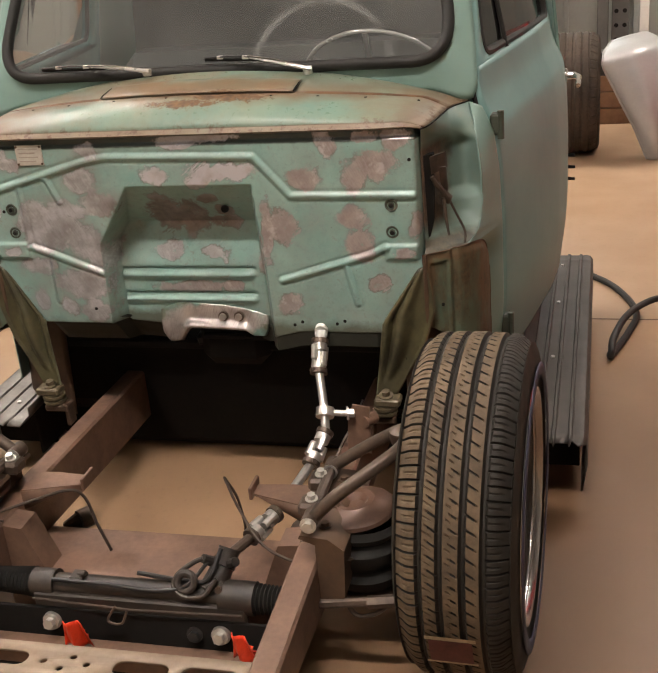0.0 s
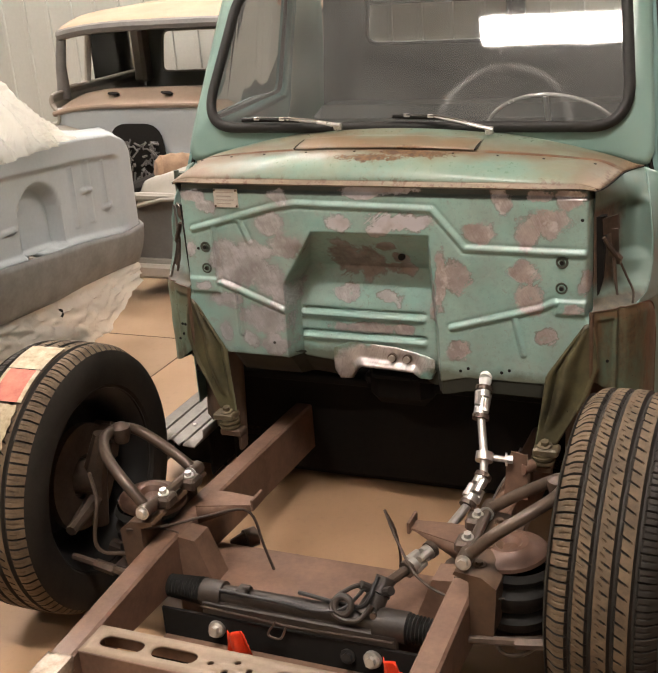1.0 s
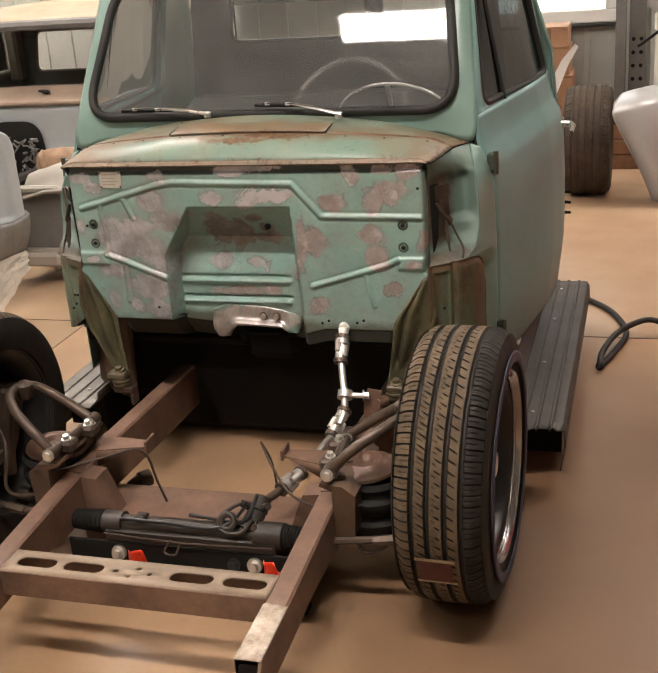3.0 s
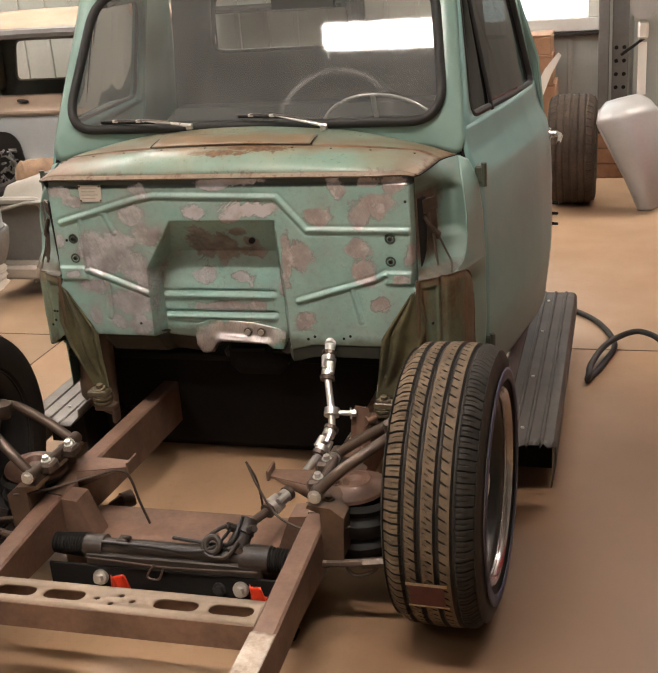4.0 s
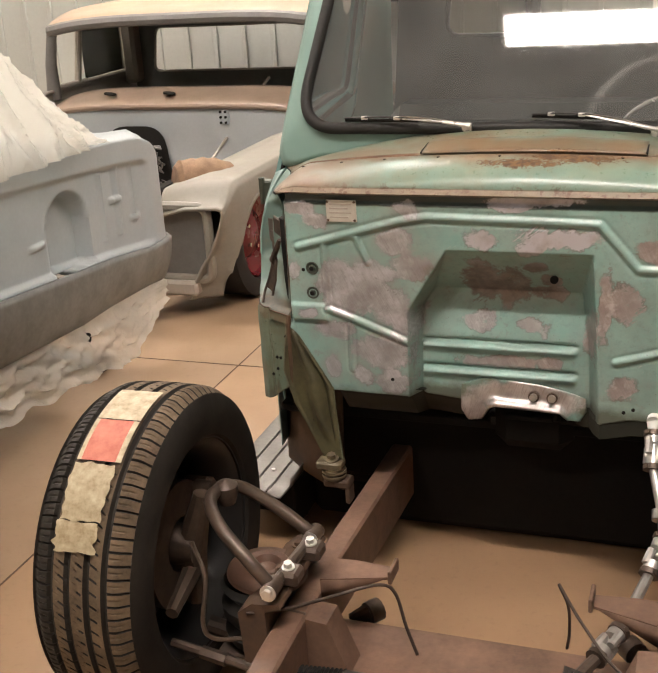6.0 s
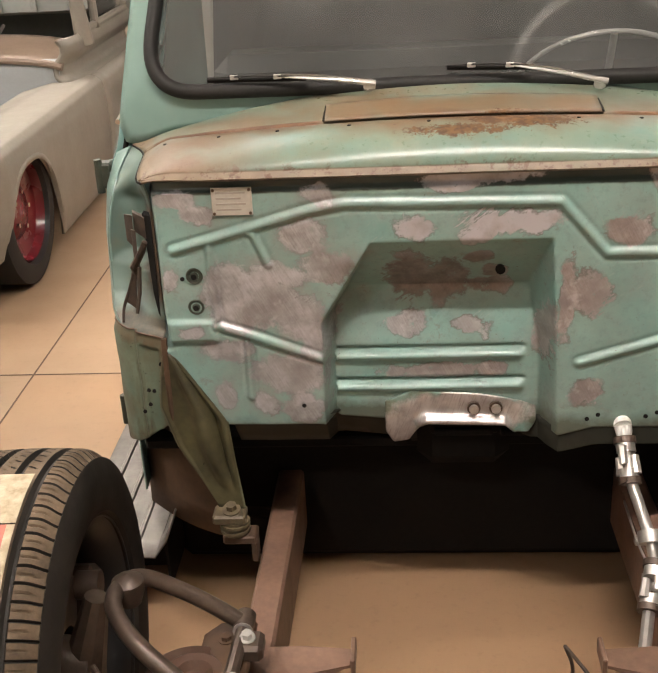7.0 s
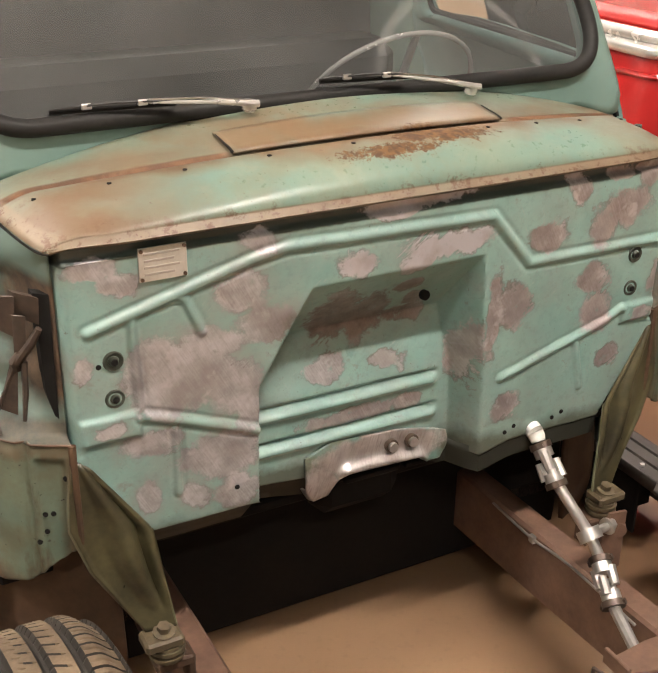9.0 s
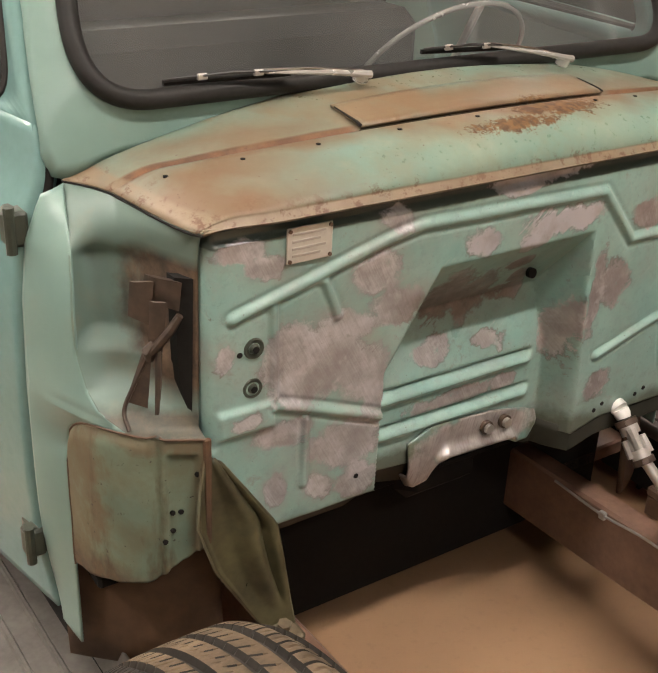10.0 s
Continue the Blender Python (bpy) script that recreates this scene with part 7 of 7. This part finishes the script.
    for s in (-1, 1):
        # black panel in place of the shade below the rear fender
        part("bed_shade", Shape().box((min(s * 0.66, s * 0.74), 1.24, 0.12), (max(s * 0.66, s * 0.74), 1.80, 0.60), 0.02), M_SHADEBLACK, t, "black panel for the shade under the rear fender")
        part("rear_fender", Shape().sheet(lambda u, v: (s * (0.70 + 0.21 * math.sin(math.pi / 2 * min(1.0, v * 1.15)) * (0.75 + 0.25 * math.sin(math.pi * u))), 1.22 + 0.56 * u, 0.50 + 0.16 * math.sin(math.pi * (0.15 + 0.6 * u)) - 0.16 * v * v), 20, 12), M_TANCOWL, t, "brown primer rear fender", 0.012, 60)
    part("steering_column", Shape().tube([(0.30, -0.3, 0.40), (0.38, 0.55, 0.80)], 0.009, 8), M_PRIMER, t)
    sack = Shape().lathe([(1.25 * a, 1.25 * r) for a, r in ((-0.08, 0.0), (-0.078, 0.060), (-0.06, 0.082), (-0.045, 0.080), (-0.015, 0.088), (0.005, 0.085), (0.03, 0.091), (0.05, 0.086), (0.075, 0.088), (0.10, 0.078), (0.13, 0.072), (0.15, 0.055), (0.17, 0.0))], pose(-1.87, 2.17, 0.545, 0, 6, 40), 28)
    ob = part("sacking_roll", sack, M_BROWNCLOTH)
    tagged(ob, "brown woven sacking roll lying across the open engine bay", "roll")


def blue_shell():
    """A pale blue-grey body shell under clear film."""
    t = thing("body_shell", "pale blue-grey car body shell under crumpled clear film", "body shell", (-1.7, 0.9, 0))
    # local: y along the panel, z up, facing +x
    def top(y):
        return spline(((-1.4, 1.08), (-0.4, 0.99), (0.30, 0.945), (0.50, 0.925), (0.60, 0.88), (0.67, 0.76), (0.70, 0.62), (0.71, 0.5)), y)
    def low(y):
        return spline(((-1.4, 0.62), (-0.5, 0.56), (0.2, 0.50), (0.50, 0.46), (0.71, 0.47)), y)
    def panel(u, v):
        y = -1.4 + 2.10 * (1 - (1 - u) ** 1.3)
        z = low(y) + (top(y) - low(y)) * v
        x = 0.0
        inset = smooth(v, 0.02, 0.06) * (1 - smooth(v, 0.70, 0.76)) * (1 - smooth(y, 0.50, 0.56))
        x -= 0.020 * inset
        ay, az = y + 0.02, z
        arch = 1 - smooth(math.hypot(ay / 0.13, max(0, az - 0.66) / 0.14), 0.85, 1.05) if az > 0.52 else 0
        x -= 0.055 * arch
        for a, b, c, e in ((0.20, 0.222, 0.56, 0.82), (0.31, 0.328, 0.56, 0.82), (0.42, 0.436, 0.58, 0.80)):
            if a < y < b and c < z < e:
                x += 0.012
        for a, b, c in ((0.26, 0.33, 0.70), (0.40, 0.47, 0.60), (-0.26, -0.17, 0.66)):
            x += 0.012 * (1 - smooth(abs(z - c), 0.006, 0.014)) * smooth(y, a, a + 0.01) * (1 - smooth(y, b - 0.01, b))
        x -= 0.05 * smooth(v, 0.92, 1.0)
        x -= 0.10 * smooth(y, 0.60, 0.71) ** 2
        return (x, y, z)
    part("side_panel", Shape().sheet(panel, 150, 90), M_BLUE, t, "pale blue-grey pressed side panel with an arched recess", 0.02, 60)
    part("drain_hole", Shape().tube([(-0.045, -0.05, 0.935), (0.004, -0.05, 0.935)], 0.010, 10), M_SHADEBLACK, t)
    def band(u, v):
        y = -1.4 + 2.10 * u
        z1, z0 = low(y) + 0.004, low(y) - spline(((-1.4, 0.24), (0, 0.20), (0.5, 0.15), (0.71, 0.18)), y)
        return (0.003 - 0.05 * v * v - 0.10 * smooth(y, 0.60, 0.71) ** 2, y, z1 + (z0 - z1) * v)
    part("lower_band", Shape().sheet(band, 60, 10), M_UNDER, t, "dark grey undercoated lower band", 0.02)
    def crease(y, v, k):
        p = Vector((y * 6.0, v * 4.0, k))
        return 1 - 2 * abs(noise.noise(p)) + 0.5 * (1 - 2 * abs(noise.noise(p * 2.3)))
    def skirt(u, v):
        y = -1.4 + 2.02 * u
        z1 = low(y) - spline(((-1.4, 0.21), (0, 0.17), (0.5, 0.12), (0.71, 0.15)), y)
        z0 = spline(((-1.4, 0.22), (-0.5, 0.16), (0.1, 0.09), (0.3, 0.07), (0.5, 0.16), (0.71, 0.26)), y) + 0.03 * noise.noise(Vector((y * 9, 3.1, 0)))
        return (-0.075 + 0.03 * v + (0.026 * crease(y, v, 4.0) + 0.010 * crease(y * 3.1, v * 2.6, 9.0)) * min(1, v * 3), y, z1 + (z0 - z1) * v)
    part("skirt", Shape().sheet(skirt, 130, 26), M_FILM, t, "crumpled film hanging under the shell", 0, 80)
    part("rust_hole", Shape().tube([(-0.10, 0.02, 0.25), (-0.030, 0.02, 0.25)], 0.020, 12), M_SHADEBLACK, t, "dark hole")
    def film(u, v):
        y = -1.5 + 1.70 * u
        a = v * math.pi * 0.62
        r = spline(((0, 0.86), (0.50, 0.82), (0.62, 0.73), (0.74, 0.55), (0.84, 0.35), (0.91, 0.19), (0.96, 0.09), (1, 0.03)), u)
        q = y + 0.35 * v
        wav = 0.050 * (crease(q * 1.1, v * 0.5, 1.3) - 0.6) + 0.020 * (crease(q * 3.0, v * 0.9, 6.1) - 0.6) + 0.004 * noise.noise(Vector((y * 16, v * 18, 5)))
        return (-0.35 + (0.36 + wav) * math.cos(a * 0.9), y, 0.90 + (r + wav) * math.sin(a) + 0.03 * (1 - v))
    part("plastic_film", Shape().sheet(film, 150, 90), M_FILM, t, "crumpled clear plastic film over the shell", 0, 80)
    part("shell_top", Shape().sheet(lambda u, v: (-0.05 - 0.9 * v, -1.4 + 1.95 * u, top(-1.4 + 1.95 * u) - 0.01), 20, 6), M_BLUE, t, "", 0.02)
    part("inner_wall", Shape().box((-0.95, -1.4, 0.25), (-0.90, 0.5, 1.0), 0.01), M_BAND, t)
    for y in (-1.0, 0.3):
        part("stand", Shape().box((-0.75, y - 0.05, 0.0), (-0.15, y + 0.05, 0.06), 0.01).box((-0.50, y - 0.04, 0.05), (-0.40, y + 0.04, 0.40), 0.01), M_SHADEBLACK, t, "dark steel body stand")


def loose_tyre():
    t = thing("spare_tyre", "worn wide tyre standing upright on the floor", "tyre", (0.80, 3.77, 0.325), 0)
    s = tyre_shape(0.325, 0.27, (-0.30, -0.15, 0.0, 0.15, 0.30), 40, 0.2)
    part("tyre", s, M_TYREBG, t, "worn ribbed tyre", 0, 40)
    part("rim", Shape().lathe([(0.09, 0.215), (0.05, 0.19), (0.0, 0.185), (0.0, 0.05)], pose(0, 0, 0), 32), M_BLACK, t, "", 0.006)


def silver_fender():
    t = thing("silver_fender", "loose silver primed fender leaning on its end", "fender", (1.187, 3.539, 0))
    def sh(u, v):
        # u up from the pointed foot and over the crown, v across from the open edge
        lx = spline(((0, 0.0), (0.35, -0.075), (0.6, -0.150), (0.82, -0.243), (0.90, -0.235), (1, -0.19)), u)
        lz = spline(((0, 0.004), (0.35, 0.18), (0.6, 0.325), (0.82, 0.510), (0.90, 0.565), (1, 0.60)), u)
        rx = spline(((0, 0.150), (0.35, 0.165), (0.6, 0.150), (0.82, 0.100), (0.90, 0.055), (1, -0.02)), u)
        rz = spline(((0, 0.030), (0.35, 0.25), (0.6, 0.42), (0.82, 0.555), (0.90, 0.600), (1, 0.615)), u)
        bulge = math.sin(math.pi * min(1.0, v * 0.95)) ** 0.8
        x = lx + (rx - lx) * v
        z = lz + (rz - lz) * v + 0.02 * bulge * smooth(u, 0.5, 0.9)
        y = -0.10 * bulge * (0.35 + 0.65 * math.sin(math.pi * min(1, u + 0.12)) ) + 0.16 * v ** 3 + 0.22 * smooth(u, 0.84, 1.0)
        return (x, y, max(0.004, z))
    part("shell", Shape().sheet(sh, 48, 36), M_SILVER, t, "silver primed pressed shell", 0.004, 60)
    part("edge_bead", Shape().tube([sh(k / 30, 0.0) for k in range(31)], 0.006, 8), M_SILVER, t)


def red_car():
    t = thing("red_car", "glossy red car with bright side trim", "car", (1.58, 2.20, 0))
    def body(u, v):
        y = -1.2 + 2.4 * u
        z = 0.18 + 0.80 * v
        x = 0.10 * (1 - math.sin(math.pi * (0.15 + 0.7 * v))) + 0.25 * smooth(abs(u - 0.5), 0.40, 0.5) ** 2
        return (x, y, z)
    part("body_side", Shape().sheet(body, 40, 24), M_REDCAR, t, "glossy red body side", 0.02, 60)
    for v, r in ((0.975, 0.020), (0.925, 0.024)):
        part("side_trim", Shape().tube([Vector(body(k / 40, v)) + Vector((-0.010, 0, 0)) for k in range(1, 40)], r, 12), M_WIPER, t, "bright chrome trim strip")
    part("body_crease", Shape().tube([Vector(body(k / 40, 0.83)) + Vector((-0.002, 0, 0)) for k in range(1, 40)], 0.010, 8), M_REDCAR, t)
    part("bonnet", Shape().sheet(lambda u, v: (0.10 + 1.4 * v, -1.18 + 2.35 * u, 0.985 + 0.05 * math.sin(math.pi * v)), 20, 10), M_REDCAR, t, "glossy red top panel", 0.02)
    part("far_side", Shape().box((1.45, -1.1, 0.18), (1.6, 1.1, 0.98), 0.03), M_REDCAR, t)
    for y in (-1.15, 1.15):
        part("end_panel", Shape().box((0.16, y - 0.03, 0.2), (1.5, y + 0.03, 0.95), 0.02), M_REDCAR, t)
    for y in (-0.75, 0.75):
        w = new("wheel")
        w.parent, w.matrix_basis = t, pose(0.13, y, 0.31)
        part("tyre", Shape().lathe([(-0.05, 0.2), (-0.09, 0.22), (-0.09, 0.29), (-0.06, 0.31), (0.1, 0.31), (0.1, 0.2)], pose(0, 0, 0), 32), M_RUBBER, w)
        part("rim", Shape().lathe([(-0.05, 0.2), (-0.03, 0.15), (-0.06, 0.0)], pose(0, 0, 0), 32), M_CHROME, w, "", 0.004)


def workshop_clutter():
    t = thing("air_hose", "black rubber hose lying in loops on the floor", "hose")
    part("hose", Shape().tube(curve([(0.80, 1.86, 0.012), (0.917, 1.763, 0.012), (1.017, 1.615, 0.012), (1.08, 1.39, 0.012), (1.048, 1.20, 0.012), (0.992, 1.02, 0.013), (0.992, 1.00, 0.035), (1.000, 1.085, 0.05), (1.052, 1.275, 0.055), (1.148, 1.413, 0.055), (1.222, 1.40, 0.05), (1.293, 1.32, 0.03), (1.42, 1.20, 0.013), (1.60, 1.16, 0.012)], 10), 0.012, 10), M_RUBBER, t)
    for k, (x0, x1, z0, z1) in enumerate(((0.32, 0.66, 0.0, 0.30), (0.34, 0.64, 0.30, 0.58), (0.32, 0.62, 0.58, 0.77), (0.33, 0.61, 0.77, 0.90))):
        b = thing("cardboard_box", "brown cardboard box in a stack by the wall", "box", ((x0 + x1) / 2, 4.86, z0), group="stacked boxes")
        hw = (x1 - x0) / 2
        part("carton", Shape().box((-hw, -0.16, 0), (hw, 0.16, z1 - z0 - 0.012), 0.006), M_CARD, b)
        part("lid_flap", Shape().box((-hw, -0.162, z1 - z0 - 0.012), (hw, 0.162, z1 - z0), 0.003), M_CARD, b)
        part("tape", Shape().box((-0.03, -0.1635, z1 - z0 - 0.10), (0.03, -0.1605, z1 - z0 - 0.01), 0.001), M_WOOD, b)
    ob = part("white_panel", Shape().prism([(0.22, 0.0), (0.58, 0.70), (0.665, 0.80), (0.685, 0.78), (0.62, 0.66), (0.36, 0.0)], 0.02, pose(0, 4.55, 0)), M_WHITE)
    tagged(ob, "white painted panel leaning on the boxes", "panel")
    p = thing("steel_column", "grey steel building column against the wall", "column", (0.945, 5.05, 0), kind="structure")
    part("post", Shape().box((-0.036, -0.06, 0), (0.036, 0.06, 5.15), 0.006), M_BAND, p)
    r = thing("tool_rack", "dark perforated steel rack on the wall", "rack", (1.055, 5.05, 0))
    part("back_plate", Shape().box((-0.055, 0.0, 0.30), (0.055, 0.03, 1.3), 0.004), M_BAND, r)
    for k in range(10):
        part("hole", Shape().tube([(-0.026 + 0.052 * (k % 2), -0.004, 0.40 + 0.09 * (k // 2)), (-0.026 + 0.052 * (k % 2), 0.004, 0.40 + 0.09 * (k // 2))], 0.014, 10), M_SHADEBLACK, r)
    part("shelf", Shape().box((-0.12, -0.22, 0.26), (0.50, 0.02, 0.29), 0.004), M_SHADEBLACK, r)
    h = thing("chain_hoist", "grey chain hoist with a white hook block", "hoist", (1.20, 4.95, 0))
    part("drum", Shape().lathe([(-0.05, 0.0), (-0.05, 0.09), (0.05, 0.09), (0.05, 0.0)], pose(0, 0, 1.04, 0, 0, 90), 28), M_SILVER, h)
    part("hook_block", Shape().box((-0.035, -0.03, 0.82), (0.035, 0.03, 0.94), 0.02), M_WHITE, h)
    part("strap", Shape().box((-0.028, -0.006, 0.45), (0.028, 0.006, 0.80), 0.003), M_WHITE, h)
    part("lever", Shape().tube([(-0.14, 0, 0.72), (0.03, 0, 0.84)], 0.010, 8), M_SHADEBLACK, h)
    part("hanger", Shape().tube([(0, 0, 1.1), (0, 0, 5.15)], 0.012, 8), M_STEEL, h)
    y = thing("yellow_jack", "tall yellow painted shop jack", "jack", (1.43, 4.75, 0))
    part("mast", Shape().box((-0.06, -0.06, 0.0), (0.06, 0.06, 1.05), 0.01), M_YELLOW, y)
    part("foot", Shape().box((-0.20, -0.30, 0.0), (0.20, 0.1, 0.06), 0.01), M_YELLOW, y)
    part("cap", Shape().lathe([(-0.04, 0), (-0.04, 0.05), (0.04, 0.05), (0.04, 0)], pose(0, 0, 1.07, 0, -90, 0), 18), M_BLACK, y)
    for k in range(3):
        b = thing("wood_block", "rough brown timber block on the floor", "timber block", (1.05 + 0.01 * k, 4.45, 0.10 * k), group="stacked timber blocks")
        part("timber", Shape().box((-0.20, -0.06, 0), (0.16, 0.06, 0.095), 0.006), M_WOOD, b)
    k = thing("toolbox", "black steel toolbox standing on timber blocks", "toolbox", (1.03, 4.45, 0.295))
    part("case", Shape().box((-0.13, -0.07, 0.0), (0.13, 0.07, 0.10), 0.008), M_BLACK, k)
    part("lid", Shape().box((-0.132, -0.072, 0.10), (0.132, 0.072, 0.135), 0.012), M_BLACK, k)
    part("handle", Shape().tube(curve([(-0.06, 0, 0.133), (-0.05, 0, 0.165), (0.05, 0, 0.165), (0.06, 0, 0.133)], 5), 0.006, 8), M_STEEL, k)
    # added black block on castors, filling in the dark behind the grey pickup
    g = thing("dark_filler", "added narrow black block for the dark behind the grey pickup, with a bright rail", "tool cart", (-1.435, 4.02, 0))
    part("cabinet", Shape().box((-0.10, 0.0, 0.06), (0.10, 0.50, 0.60), 0.03), M_BLACK, g)
    part("top_tray", Shape().box((-0.105, -0.01, 0.60), (0.105, 0.51, 0.63), 0.01), M_BLACK, g)
    part("rail", Shape().tube([(-0.10, -0.03, 0.615), (0.10, -0.03, 0.615)], 0.008, 10), M_CHROME, g, "bright steel rail")
    part("lamp", Shape().lathe([(-0.012, 0.0), (-0.012, 0.018), (0.0, 0.020), (0.006, 0.0)], pose(0.06, -0.006, 0.45, 0, 0, 90), 18), M_REDCAR, g, "round red lens")
    for x in (-0.07, 0.07):
        for y in (0.06, 0.44):
            part("castor", Shape().lathe([(-0.015, 0.0), (-0.015, 0.032), (0.015, 0.032), (0.015, 0.0)], pose(x, y, 0.032), 16).box((x - 0.02, y - 0.02, 0.03), (x + 0.02, y + 0.02, 0.062), 0.004), M_RUBBER, g)
    v = thing("compressor", "white rounded compressor cabinet on a black base", "compressor", (-1.09, 3.72, 0))
    part("base", Shape().box((-0.17, -0.16, 0.0), (0.17, 0.16, 0.05), 0.012), M_BLACK, v)
    part("cabinet", Shape().box((-0.165, -0.155, 0.05), (0.165, 0.155, 0.45), 0.055), M_WHITE, v)
    part("handle", Shape().tube(curve([(-0.15, -0.158, 0.30), (-0.12, -0.19, 0.36), (-0.02, -0.19, 0.36), (0.01, -0.158, 0.30)], 6), 0.014, 8), M_SHADEBLACK, v, "dark curved handle")
    part("knob", Shape().tube([(-0.12, -0.152, 0.22), (-0.12, -0.175, 0.22)], 0.014, 14), M_CHROME, v, "chrome knob")
    part("knob", Shape().tube([(-0.06, -0.152, 0.22), (-0.06, -0.175, 0.22)], 0.014, 14), M_CHROME, v, "chrome knob")
    c2 = thing("floor_cable", "thin brown cable lying in a curve on the floor", "cable")
    part("cable", Shape().tube(curve([(-1.02, 2.78, 0.007), (-1.16, 2.81, 0.007), (-1.21, 2.78, 0.007), (-1.25, 2.72, 0.007), (-1.28, 2.62, 0.007), (-1.24, 2.50, 0.007), (-1.10, 2.44, 0.007)], 10), 0.007, 8), M_BROWNCLOTH, c2)
    s = thing("parts_shelf", "black steel shelf with dark boxes on it", "shelf", (-1.35, 4.95, 0))
    for z in (1.15, 1.60):
        part("board", Shape().box((-0.6, -0.2, z), (0.6, 0.2, z + 0.03), 0.004), M_SHADEBLACK, s)
    for x in (-0.58, 0.58):
        part("post", Shape().box((x - 0.02, -0.2, 0), (x + 0.02, 0.2, 1.9), 0.004), M_SHADEBLACK, s)


grey_pickup()
blue_shell()
loose_tyre()
silver_fender()
red_car()
workshop_clutter()
